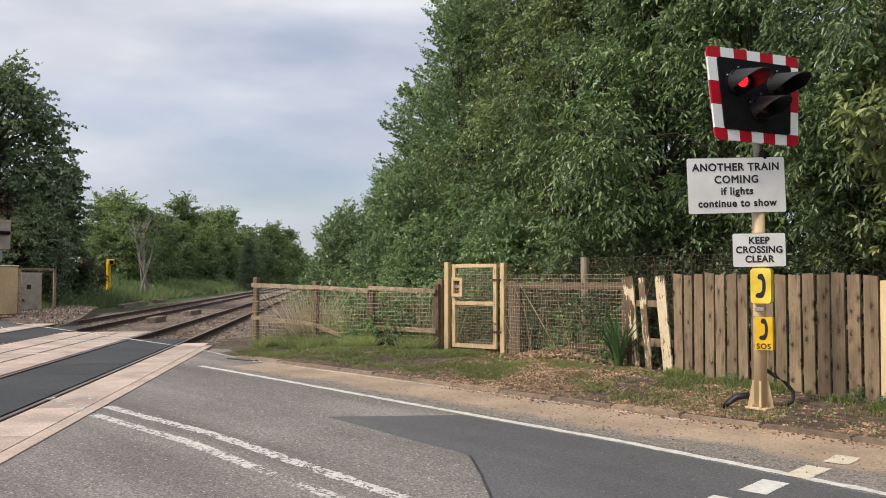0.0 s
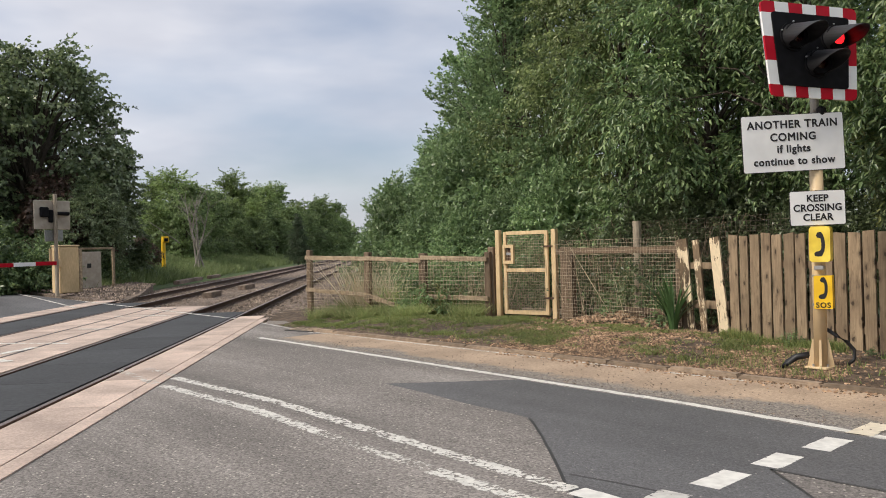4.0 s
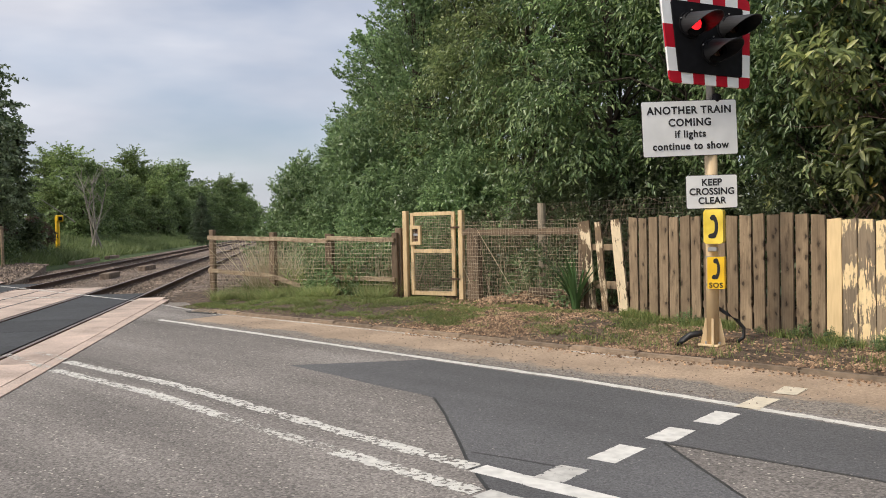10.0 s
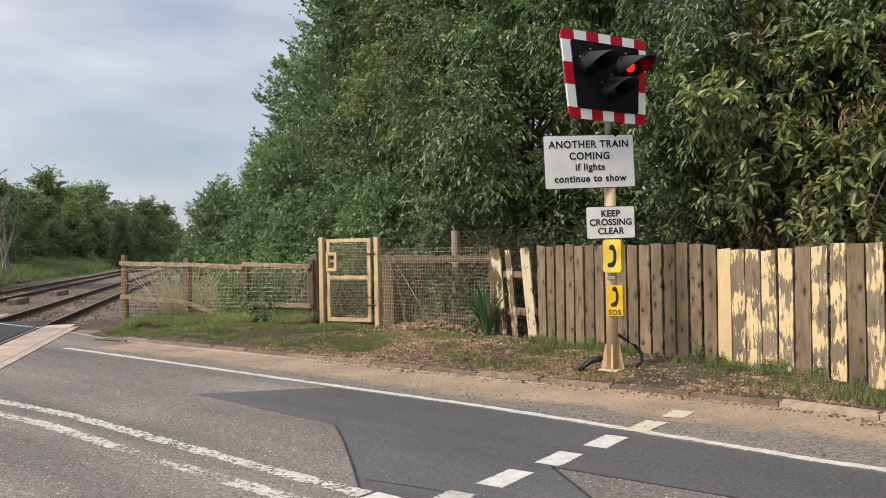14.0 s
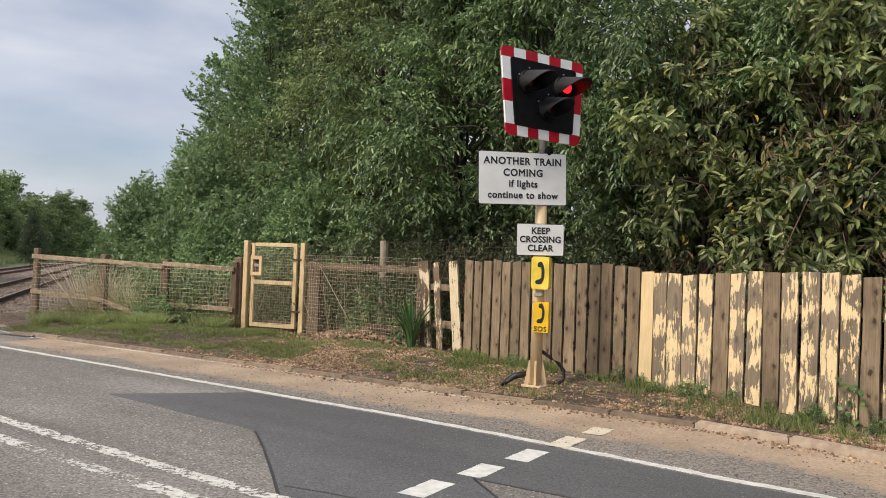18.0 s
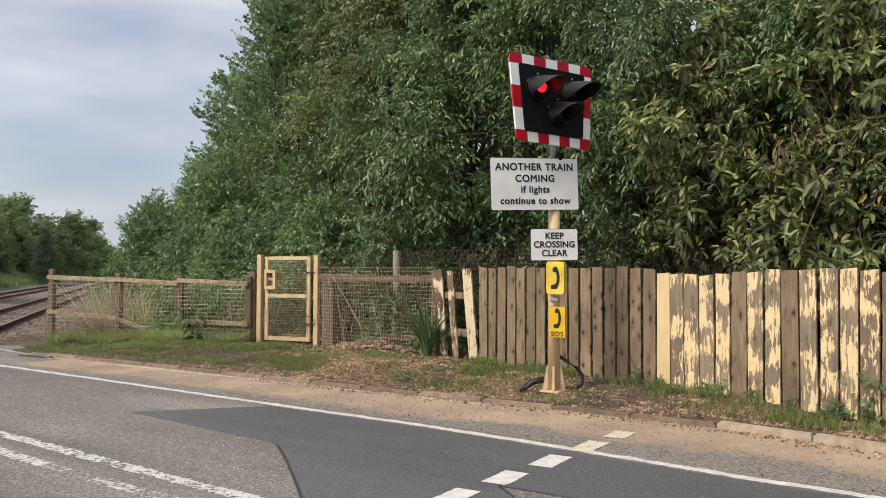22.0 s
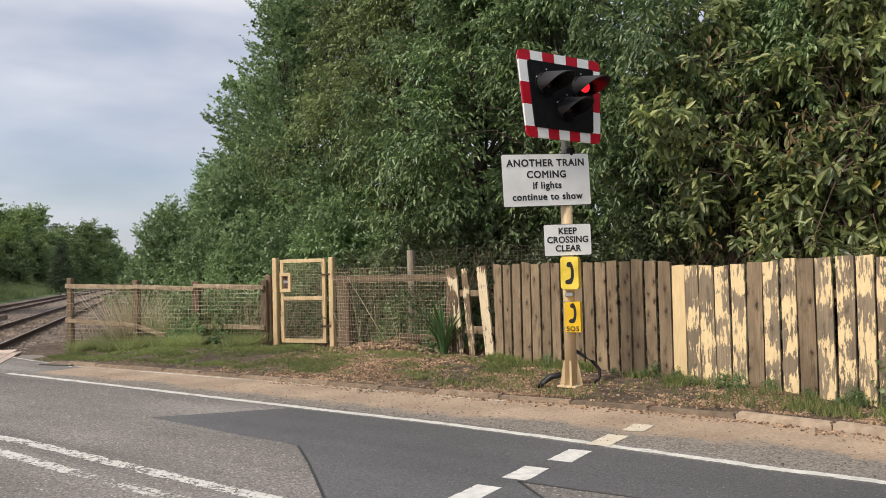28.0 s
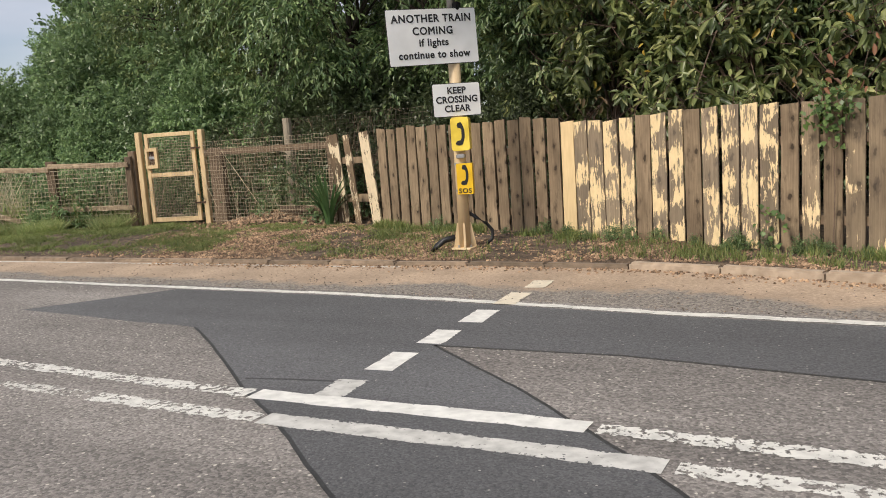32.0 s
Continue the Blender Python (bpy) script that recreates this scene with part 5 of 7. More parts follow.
    for z in (0.68, 0.99, 1.22, 1.50, 2.16):
        part("strap", tube([(0, 0, z), (0, 0, z + 0.025)], 0.0735, 20), M_GALV, post)
    return post


def build_conduit():
    pts = [Vector((-4.76, 8.90, 0.52)), Vector((-4.68, 8.96, 0.45)), Vector((-4.60, 9.03, 0.38)), Vector((-4.54, 9.07, 0.29)), Vector((-4.54, 9.06, 0.19)), Vector((-4.60, 9.02, 0.13))]
    o = part("conduit", tube(pts, 0.021, 8), M_HOSE, smooth=True)
    tagged(o, "black corrugated cable conduit curving out of the post", "conduit")
    pts = [Vector((-4.90, 8.80, 0.24)), Vector((-5.02, 8.74, 0.21)), Vector((-5.10, 8.70, 0.15)), Vector((-5.15, 8.67, 0.08))]
    o = part("conduit", tube(pts, 0.036, 10), M_HOSE, smooth=True)
    tagged(o, "black cable sleeve lying on the soil", "conduit")


# ---- fences ----
def plank(w, h, t, name, material, parent, x, z0, lean=0.0, tip=0.0, y=0.0, turn=0.0):
    """One upright board with slightly broken edges."""
    bm = bmesh.new()
    n = 5
    L, Rr = [], []
    for i in range(n + 1):
        z = h * i / n
        j = (random.uniform(-1, 1) * 0.004, random.uniform(-1, 1) * 0.004)
        dz = (random.uniform(-0.012, 0.012), random.uniform(-0.012, 0.012)) if i == n else (0, 0)
        L.append((-w / 2 + j[0], z + dz[0] - (tip if i == n else 0)))
        Rr.append((w / 2 + j[1], z + dz[1] + (tip if i == n else 0)))
    vs = {}
    for side, pts in (("l", L), ("r", Rr)):
        for i, (px, pz) in enumerate(pts):
            for f, yy in (("f", -t / 2), ("b", t / 2)):
                vs[side, i, f] = bm.verts.new((px, yy, pz))
    for i in range(n):
        bm.faces.new((vs["l", i, "f"], vs["r", i, "f"], vs["r", i + 1, "f"], vs["l", i + 1, "f"]))
        bm.faces.new((vs["r", i, "b"], vs["l", i, "b"], vs["l", i + 1, "b"], vs["r", i + 1, "b"]))
        bm.faces.new((vs["l", i, "b"], vs["l", i, "f"], vs["l", i + 1, "f"], vs["l", i + 1, "b"]))
        bm.faces.new((vs["r", i, "f"], vs["r", i, "b"], vs["r", i + 1, "b"], vs["r", i + 1, "f"]))
    bm.faces.new((vs["l", n, "f"], vs["r", n, "f"], vs["r", n, "b"], vs["l", n, "b"]))
    bm.faces.new((vs["l", 0, "b"], vs["r", 0, "b"], vs["r", 0, "f"], vs["l", 0, "f"]))
    o = part(name, bm, material, parent)
    o.matrix_local = Matrix.Translation((x, y, z0)) @ Matrix.Rotation(lean, 4, "Y") @ Matrix.Rotation(turn, 4, "Z")
    return o


FENCE_A, FENCE_C = Vector((-7.02, 10.60)), Vector((3.6, 7.17))
# the boards in order: p plain, f flaking, s with scraps of paint, c cream
BOARDS = "p" * 16 + "cffffpffpffffpspssppspppsppppspp"


def build_plank_fence():
    d = (FENCE_C - FENCE_A).normalized()
    f = empty("plank_fence", Matrix.Translation((FENCE_A.x, FENCE_A.y, 0)) @ Matrix.Rotation(math.atan2(d.y, d.x), 4, "Z"))
    tagged(f, "close-boarded wooden fence, part bare and part flaking cream paint", "fence")
    rng = random.Random(4)
    x = 0.0
    for i, c in enumerate(BOARDS):
        pitch = 0.211 if i < 16 else 0.202
        w = pitch - (rng.uniform(0.032, 0.050) if i < 16 or i > 29 else 0.004 if i == 18 else rng.uniform(0.018, 0.034))
        z0 = 0.05 + rng.uniform(-0.02, 0.01)
        top = curve_y([(0, 1.585), (3.2, 1.57), (3.4, 1.51), (4.1, 1.49), (4.5, 1.52), (5.2, 1.55), (9, 1.54)], x) + rng.uniform(-0.014, 0.014)
        m = {"p": M_PLANK, "f": M_PLANK_FLAKE, "s": M_PLANK_SCRAP, "c": M_PLANK_CREAM}[c]
        plank(w, top - z0, 0.022, "board", m, f, x + pitch / 2, z0, rng.uniform(-0.008, 0.008), rng.uniform(-0.006, 0.006), rng.uniform(-0.008, 0.004), rng.uniform(-0.03, 0.03))
        x += pitch
    for z in (0.42, 1.18):
        part("rail", box(x, 0.05, 0.09, (x / 2, 0.045, z), 0.006), M_POSTWOOD, f)
    k = 0.4
    while k < x:
        part("post", box(0.1, 0.1, 1.4, (k, 0.12, 0.70), 0.008), M_POSTWOOD, f)
        k += 1.8


def wire_panel(parent, length, z0, z1, step, y=0.0, x0=0.0, radius=0.0030, sag=0.0, material=None):
    """Square welded mesh as one piece of fine wire, slightly uneven."""
    vs, fs = [], []
    def bar(a, b):
        k = len(vs)
        d = (Vector(b) - Vector(a)).normalized()
        s = Vector((0, 1, 0))
        u = d.cross(s).normalized() * radius
        for p in (a, b):
            p = Vector(p)
            vs.extend([tuple(p + u), tuple(p - s * radius), tuple(p - u), tuple(p + s * radius)])
        for i in range(4):
            fs.append((k + i, k + (i + 1) % 4, k + 4 + (i + 1) % 4, k + 4 + i))
    n, m = int(length / step), int((z1 - z0) / step)
    def wob(i, j):
        return (x0 + i * step + 0.006 * math.sin(j * 1.7 + i), y + 0.012 * math.sin(i * 0.8 + j * 0.5), z0 + j * step + 0.005 * math.sin(i * 1.3 + j) - sag * math.sin(3.14 * i / max(1, n)))
    for i in range(n + 1):
        for j in range(0, m, 3):
            bar(wob(i, j), wob(i, min(m, j + 3)))
    for j in range(m + 1):
        for i in range(0, n, 3):
            bar(wob(i, j), wob(min(n, i + 3), j))
    return mesh_ob("wire_mesh", vs, fs, material or M_WIRE, parent, "fine square wire netting")


POSTS = [(-16.87, 9.36, 0.05, 1.55), (-15.26, 9.86, 0.05, 1.47), (-13.86, 10.29, 0.06, 1.42), (-12.32, 10.70, 0.08, 1.42)]


def build_post_fence():
    f = empty("post_and_rail_fence", Matrix.Translation((POSTS[0][0], POSTS[0][1], 0)) @ Matrix.Rotation(math.atan2(1.34, 4.55), 4, "Z"))
    tagged(f, "weathered post and rail fence covered with wire netting, one rail fallen", "fence")
    inv = f.matrix_world.inverted()
    loc = [inv @ Vector((x, y, 0)) for x, y, _, _ in POSTS]
    for (x, y, z0, z1), p, w in zip(POSTS, loc, (0.13, 0.15, 0.17, 0.13)):
        o = part("post", box(w, w * 0.8, z1 - z0 + 0.2, bevel=0.012, taper=0.04), M_POSTWOOD, f)
        o.matrix_local = Matrix.Translation((p.x, p.y, (z0 + z1 - 0.2) / 2)) @ Matrix.Rotation(random.uniform(0.0, 0.02), 4, "Y")
    def rail(i, za, j, zb, t0=0.0, t1=1.0, h=0.09):
        a, b = loc[i], loc[j]
        p, q = Vector((a.x, a.y - 0.085, za)), Vector((b.x, b.y - 0.085, zb))
        p, q = p.lerp(q, t0), p.lerp(q, t1)
        dd = q - p
        o = part("rail", box(dd.length, 0.038, h, bevel=0.006), M_RAILWOOD, f)
        o.matrix_local = Matrix.Translation((p + q) / 2) @ dd.to_track_quat("X", "Z").to_matrix().to_4x4()
    rail(0, 1.38, 1, 1.33, -0.03, 1.0)
    rail(1, 1.34, 2, 1.27, 0.0, 1.0)
    rail(2, 1.33, 3, 1.28, 0.0, 1.02)
    rail(0, 0.66, 1, 0.56, -0.03, 1.0)
    rail(1, 0.56, 2, 0.17, 0.0, 0.52)
    rail(1, 0.56, 2, 0.17, 0.72, 1.0)
    rail(2, 0.55, 3, 0.52, 0.0, 1.02)
    L = loc[3].x
    wire_panel(f, L, 0.12, 1.32, 0.075, -0.11)


def build_gate():
    GL, GR = Vector((-12.12, 10.80)), Vector((-10.90, 11.07))
    d = (GR - GL)
    W = d.length
    g = empty("gate", Matrix.Translation((GL.x, GL.y, 0)) @ Matrix.Rotation(math.atan2(d.y, d.x), 4, "Z"))
    tagged(g, "pale new timber gate filled with wire netting, closed", "gate")
    part("gate_post", box(0.095, 0.10, 1.70, (0.0, 0, 0.98), 0.008), M_GATEWOOD, g)
    part("gate_post", box(0.095, 0.10, 1.76, (W, 0, 0.93), 0.008), M_GATEWOOD, g)
    x0, x1 = 0.13, W - 0.13
    for x in (x0, x1):
        part("stile", box(0.07, 0.05, 1.56, (x + (0.035 if x == x0 else -0.035), -0.01, 1.01), 0.005), M_GATEWOOD, g)
    for z, h in ((1.76, 0.07), (1.06, 0.075), (0.27, 0.08), (0.36, 0.06)):
        if z == 0.36:
            continue
        part("cross_rail", box(x1 - x0 - 0.14, 0.045, h, ((x0 + x1) / 2, -0.01, z), 0.005), M_GATEWOOD, g)
    br = part("latch_box", box(0.06, 0.06, 0.36, (x0 + 0.225, -0.045, 1.36), 0.004), M_GATEWOOD, g)
    for z in (1.21, 1.51):
        part("latch_box_side", box(0.20, 0.06, 0.06, (x0 + 0.11, -0.045, z), 0.004), M_GATEWOOD, g)
    part("latch_box_side", box(0.05, 0.06, 0.26, (x0 + 0.035, -0.045, 1.36), 0.004), M_GATEWOOD, g)
    part("latch_plate", box(0.12, 0.012, 0.24, (x0 + 0.125, -0.025, 1.36), 0.002), M_RUST, g)
    part("latch", box(0.12, 0.03, 0.05, (x0 + 0.12, -0.03, 1.37), 0.005), M_GALV, g)
    for z in (0.55, 1.5):
        part("hinge", box(0.20, 0.010, 0.028, (x1 + 0.02, -0.06, z), 0.002), M_RUST, g)
    wire_panel(g, x1 - x0, 0.30, 1.75, 0.05, -0.035, x0)
    st = part("timber", box(1.05, 0.22, 0.12, bevel=0.012), M_GREYPOST)
    st.matrix_world = Matrix.Translation((-11.45, 11.45, 0.27)) @ Matrix.Rotation(0.28, 4, "Z")
    tagged(st, "old pale timber baulk lying behind the gate", "timber")
    # dark old posts beside it
    for x, y, h, w in ((-12.30, 10.80, 1.45, 0.14), (-10.66, 11.10, 1.42, 0.16)):
        o = part("fence_post", box(w, 0.14, h, (0, 0, h / 2), 0.012), M_POSTWOOD)
        o.matrix_world = Matrix.Translation((x, y, 0.06)) @ Matrix.Rotation(0.2, 4, "Z")
        tagged(o, "dark weathered wooden fence post beside the gate", "post")


def build_netting_fence():
    a, b = Vector((-10.85, 11.06)), Vector((-7.95, 10.76))
    d = b - a
    f = empty("netting_fence", Matrix.Translation((a.x, a.y, 0)) @ Matrix.Rotation(math.atan2(d.y, d.x), 4, "Z"))
    tagged(f, "old rail fence with rusty wire netting beside the gate", "fence")
    W = d.length
    part("rail", box(W, 0.04, 0.10, (W / 2, 0.0, 1.40), 0.006), M_POSTWOOD, f)
    part("rail", box(W * 0.42, 0.04, 0.10, (W * 0.79, 0.0, 0.42), 0.006), M_POSTWOOD, f)
    part("post", box(0.13, 0.11, 1.45, (W - 0.05, 0.04, 0.80), 0.008), M_POSTWOOD, f)
    part("post", box(0.13, 0.11, 1.35, (0.35, 0.04, 0.75), 0.008), M_POSTWOOD, f)
    wire_panel(f, W, 0.16, 1.62, 0.062, -0.03, radius=0.0026)
    o = part("post", tube([(0, 0, 0), (0.01, 0, 1.0), (0.0, 0.0, 1.86)], 0.078, 12, radius2=0.07), M_GREYPOST)
    o.matrix_world = Matrix.Translation((-9.14, 11.22, 0.02))
    tagged(o, "round grey timber post standing behind the netting", "post")
    back = empty("back_netting", Matrix.Translation((-10.5, 11.75, 0)) @ Matrix.Rotation(-0.16, 4, "Z"))
    tagged(back, "taller wire netting strung behind the fence", "netting")
    wire_panel(back, 4.4, 0.9, 1.95, 0.075, radius=0.002, material=M_OLDWIRE)


def build_loose_planks():
    """The leaning pale palings between the netting and the boarded fence."""
    a, b = Vector((-8.02, 10.70)), Vector((-7.10, 10.58))
    d = b - a
    f = empty("paling_panel", Matrix.Translation((a.x, a.y, 0)) @ Matrix.Rotation(math.atan2(d.y, d.x), 4, "Z"))
    tagged(f, "three leaning palings with flaking whitish paint", "fence panel")
    plank(0.20, 1.42, 0.03, "board", M_PLANK_PALE, f, 0.27, 0.14, -0.085)
    plank(0.115, 1.42, 0.03, "board", M_PLANK_PALE, f, 0.56, 0.13, -0.10)
    plank(0.17, 1.46, 0.03, "board", M_PLANK_PALE, f, 0.93, 0.11, -0.11)
    part("rail", box(0.9, 0.05, 0.10, (0.45, 0.045, 1.15), 0.006), M_PLANK, f)
    part("rail", box(0.95, 0.05, 0.12, (0.5, 0.045, 0.58), 0.006), M_PLANK, f)


# ---- beyond the railway ----
def build_far_side():
    P = Vector((-35.9, 8.55))
    view = math.atan2(-P.x, P.y)   # turned to the road
    cab = empty("barrier_machine", Matrix.Translation((-36.0, 9.0, 0.13)) @ Matrix.Rotation(0.35, 4, "Z"))
    tagged(cab, "cream barrier machine cabinet with a post and lowered arm", "barrier")
    part("cabinet", box(0.55, 0.86, 1.85, (0, 0, 0.92), 0.03), M_GATEWOOD, cab)
    part("lid", box(0.60, 0.92, 0.06, (0, 0, 1.88), 0.02), M_CREAM, cab)
    part("side_panel", box(0.5, 0.14, 1.75, (0.02, 0.51, 0.87), 0.02), M_RAILWOOD, cab)
    part("post", tube([(0.32, -0.60, -0.1), (0.32, -0.60, 3.92)], 0.08, 10), M_GREYPOST, cab)
    part("arm_pivot", box(0.2, 0.16, 0.3, (0.28, -0.5, 1.2), 0.02), M_CREAM, cab)
    for i in range(8):
        y0 = -0.68 - i * 0.88
        part("arm_segment", box(0.06, 0.88, 0.15, (0.42, y0 - 0.44, 1.20 - 0.012 * i), 0.004), M_RED if i % 2 == 0 else M_WHITE, cab)
    bd = part("lamp_board", box(0.04, 1.55, 1.14, bevel=0.015), M_CABGREY, cab, "grey back of the far lamp board")
    bd.matrix_local = Matrix.Translation((0.2, -0.66, 3.10))
    part("lamp_housing", box(0.16, 0.34, 0.4, (0.28, -1.04, 3.20), 0.04), M_BLACK, cab)
    part("lamp_housing", box(0.14, 0.6, 0.14, (0.28, -0.26, 3.16), 0.04), M_BLACK, cab)
    part("lamp_housing", box(0.12, 0.2, 0.5, (0.27, -0.76, 3.05), 0.04), M_BLACK, cab)
    part("sign_back", box(0.04, 0.78, 0.44, (0.22, -0.62, 2.28), 0.01), M_GALV, cab)
    part("skirt_flag", box(0.06, 0.13, 0.55, (0.25, -0.80, 1.50), 0.02), M_GATEWOOD, cab)
    box2 = part("cabinet", box(0.45, 0.95, 1.68, (0, 0, 0.84), 0.02), M_CABGREY)
    box2.matrix_world = Matrix.Translation((-40.3, 11.1, 0.10)) @ Matrix.Rotation(0.30, 4, "Z")
    tagged(box2, "grey steel equipment cabinet beside the barrier", "cabinet")
    vent = part("cabinet_lock", box(0.03, 0.2, 0.2, (0.24, -0.15, 1.05), 0.01), M_HOSE, box2)
    fr = empty("steel_frame", Matrix.Translation((-40.2, 10.0, 0.10)) @ Matrix.Rotation(0.25, 4, "Z"))
    tagged(fr, "cream painted handrail frame round the cabinets", "rail frame")
    part("upright", box(0.11, 0.11, 1.85, (0, 2.4, 0.92), 0.01), M_RAILWOOD, fr)
    part("upright", box(0.09, 0.09, 1.85, (0, -0.2, 0.92), 0.01), M_RAILWOOD, fr)
    part("top_rail", box(0.07, 2.6, 0.09, (0, 1.1, 1.83), 0.01), M_RAILWOOD, fr)
    y = empty("lineside_post", Matrix.Translation((-61.1, 22.1, 0.9)))
    tagged(y, "yellow lineside telephone post in the long grass", "post")
    part("pole", tube([(0, 0, -0.9), (0, 0, 1.8)], 0.15, 10), M_YELLOW, y)
    part("head", box(0.40, 0.45, 0.45, (0.1, 0.1, 1.8), 0.05), M_YELLOW, y)
    part("mouth", box(0.1, 0.25, 0.25, (0.32, 0.1, 1.78), 0.03), M_BLACK, y)
    # troughing and timbers by the far track
    for s, o, ln in ((25.0, 3.1, 1.9), (31.5, 2.8, 2.2), (42, 8.2, 3.0), (46, 8.4, 3.4), (52, 8.3, 3.0)):
        x, yy = rail_xy(s, o)
        t = part("timber", box(ln, 0.35, 0.22, bevel=0.02), M_SLEEPER)
        t.matrix_world = Matrix.Translation((x, yy, -0.04)) @ Matrix.Rotation(math.atan2(RAIL_U.y, RAIL_U.x) + random.uniform(-.05, .05), 4, "Z")
        tagged(t, "pale concrete trough cover lying by the track", "trough cover", "trough covers by the line")


def build_house():
    """A house of which little more than the roof shows through the trees."""
    h = empty("house", Matrix.Translation((-76.0, 17.0, 0.0)) @ Matrix.Rotation(0.9, 4, "Z"))
    tagged(h, "brick house with a red tiled roof behind the trees", "house")
    part("wall", box(9.0, 7.0, 5.2, (0, 0, 2.6), 0.02), M_BRICK, h)
    bm = bmesh.new()
    q = [bm.verts.new((x, y, z)) for x in (-4.8, 4.8) for y, z in ((-3.9, 5.0), (3.9, 5.0), (3.9, 5.2), (0, 8.6), (-3.9, 5.2))]
    for i in range(5):
        bm.faces.new((q[i], q[(i + 1) % 5], q[5 + (i + 1) % 5], q[5 + i]))
    bm.faces.new(q[4::-1])
    bm.faces.new(q[5:])
    bmesh.ops.recalc_face_normals(bm, faces=bm.faces)
    roof = part("roof", bm, M_ROOF, h, "red tiled roof")
    part("chimney", box(0.7, 0.9, 1.8, (2.6, 0.2, 8.7), 0.03), M_BRICK, roof)
    for x in (-2.6, 0.4, 2.8):
        w = part("window", box(1.2, 0.08, 1.1, (x, -3.52, 3.9), 0.02), M_WHITE, h, "white framed window")
        part("pane", box(1.0, 0.04, 0.9, (x, -3.575, 3.9), 0.01), M_PANE, w)


def build_grate():
    g = empty("drain_grate", Matrix.Translation((-14.5, 7.88, 0.012)) @ Matrix.Rotation(0.15, 4, "Z"))
    tagged(g, "rusty iron drain grate set at the kerb", "drain grate")
    # solid black plate under the bars: its colour gives the shade in the slots
    part("frame", box(0.72, 0.42, 0.02, (0, 0, -0.004), 0.004), M_SEAM, g)
    for i in range(8):
        part("bar", box(0.045, 0.38, 0.02, (-0.31 + i * 0.088, 0, 0.012), 0.003, turn=Matrix.Rotation(0.5, 4, "Z")), M_KERB_PALE, g)


build_signal()
build_conduit()
build_plank_fence()
build_post_fence()
build_gate()
build_netting_fence()
build_loose_planks()
build_far_side()
build_house()
build_grate()


# ---- plants ----
def quads_mesh(name, V, material, parent=None, label=""):
    """A mesh from an array (n, 4, 3) of separate leaf quads."""
    n = len(V)
    me = bpy.data.meshes.new(name)
    me.vertices.add(n * 4)
    me.vertices.foreach_set("co", np.ascontiguousarray(V, dtype=np.float32).ravel())
    me.loops.add(n * 4)
    me.loops.foreach_set("vertex_index", np.arange(n * 4, dtype=np.int32))
    me.polygons.add(n)
    me.polygons.foreach_set("loop_start", np.arange(0, n * 4, 4, dtype=np.int32))
    me.polygons.foreach_set("loop_total", np.full(n, 4, dtype=np.int32))
    me.update(calc_edges=True)
    me.materials.append(material)
    ob = new(name, me)
    if parent is not None:
        ob.parent = parent
    if label:
        ob["label"] = label
    return ob


def unit(v):
    return v / (np.linalg.norm(v, axis=-1, keepdims=True) + 1e-9)


def leaf_quads(base, direc, normal, length, width, fold=0.25):
    """Diamond leaves, folded along the middle: base point, way, upper side."""
    side = unit(np.cross(direc, normal))
    L, Wd = length[:, None], width[:, None]
    mid = base + direc * L * 0.45
    up = normal * Wd * fold
    return np.stack([base, mid + side * Wd * 0.5 + up, base + direc * L - normal * L * 0.12, mid - side * Wd * 0.5 + up], 1)


def hex_mesh(name, V, material, parent=None):
    """A mesh from an array (n, 6, 3) of long leaves, each two faces folded along the midrib."""
    n = len(V)
    me = bpy.data.meshes.new(name)
    me.vertices.add(n * 6)
    me.vertices.foreach_set("co", np.ascontiguousarray(V, dtype=np.float32).ravel())
    idx = (np.arange(n, dtype=np.int32)[:, None] * 6 + np.array([0, 1, 2, 3, 0, 3, 4, 5], dtype=np.int32)).ravel()
    me.loops.add(n * 8)
    me.loops.foreach_set("vertex_index", idx)
    me.polygons.add(n * 2)
    me.polygons.foreach_set("loop_start", np.arange(0, n * 8, 4, dtype=np.int32))
    me.polygons.foreach_set("loop_total", np.full(n * 2, 4, dtype=np.int32))
    me.update(calc_edges=True)
    me.materials.append(material)
    ob = new(name, me)
    if parent is not None:
        ob.parent = parent
    return ob


def leaf_hex(base, direc, normal, length, width, fold=0.22):
    side = unit(np.cross(direc, normal))
    L, Wd = length[:, None], width[:, None]
    a = base + direc * L * 0.28 + normal * (Wd * fold + L * 0.03)
    b = base + direc * L * 0.66 + normal * (Wd * fold - L * 0.05)
    tip = base + direc * L - normal * L * 0.17
    return np.stack([base, a + side * Wd * 0.46, b + side * Wd * 0.42, tip, b - side * Wd * 0.42, a - side * Wd * 0.46], 1)


def sprigs(rng, pts, out, per, length, width, droop, spread, shape=None):
    """Leaves set round a short twig at each point: out is the way the twig grows."""
    n = len(pts)
    P = np.repeat(pts, per, 0)
    O = np.repeat(out, per, 0)
    k = np.tile(np.arange(per), n) / max(1, per - 1)
    twig = length * 1.3
    base = P + O * (k[:, None] - 0.5) * twig + rng.normal(0, 0.12 * length, (n * per, 3))
    rnd = unit(rng.normal(0, 1, (n * per, 3)))
    d = unit(O * (0.5 + 0.3 * k[:, None]) + rnd * spread + np.array([0, 0, -droop]))
    nrm = unit(O * 0.5 + np.array([0, 0, 0.9]) + rng.normal(0, 0.45, (n * per, 3)))
    nrm = unit(nrm - d * (nrm * d).sum(1, keepdims=True))
    s = rng.uniform(0.7, 1.3, n * per)
    return (shape or leaf_quads)(base, d, nrm, length * s, width * s)


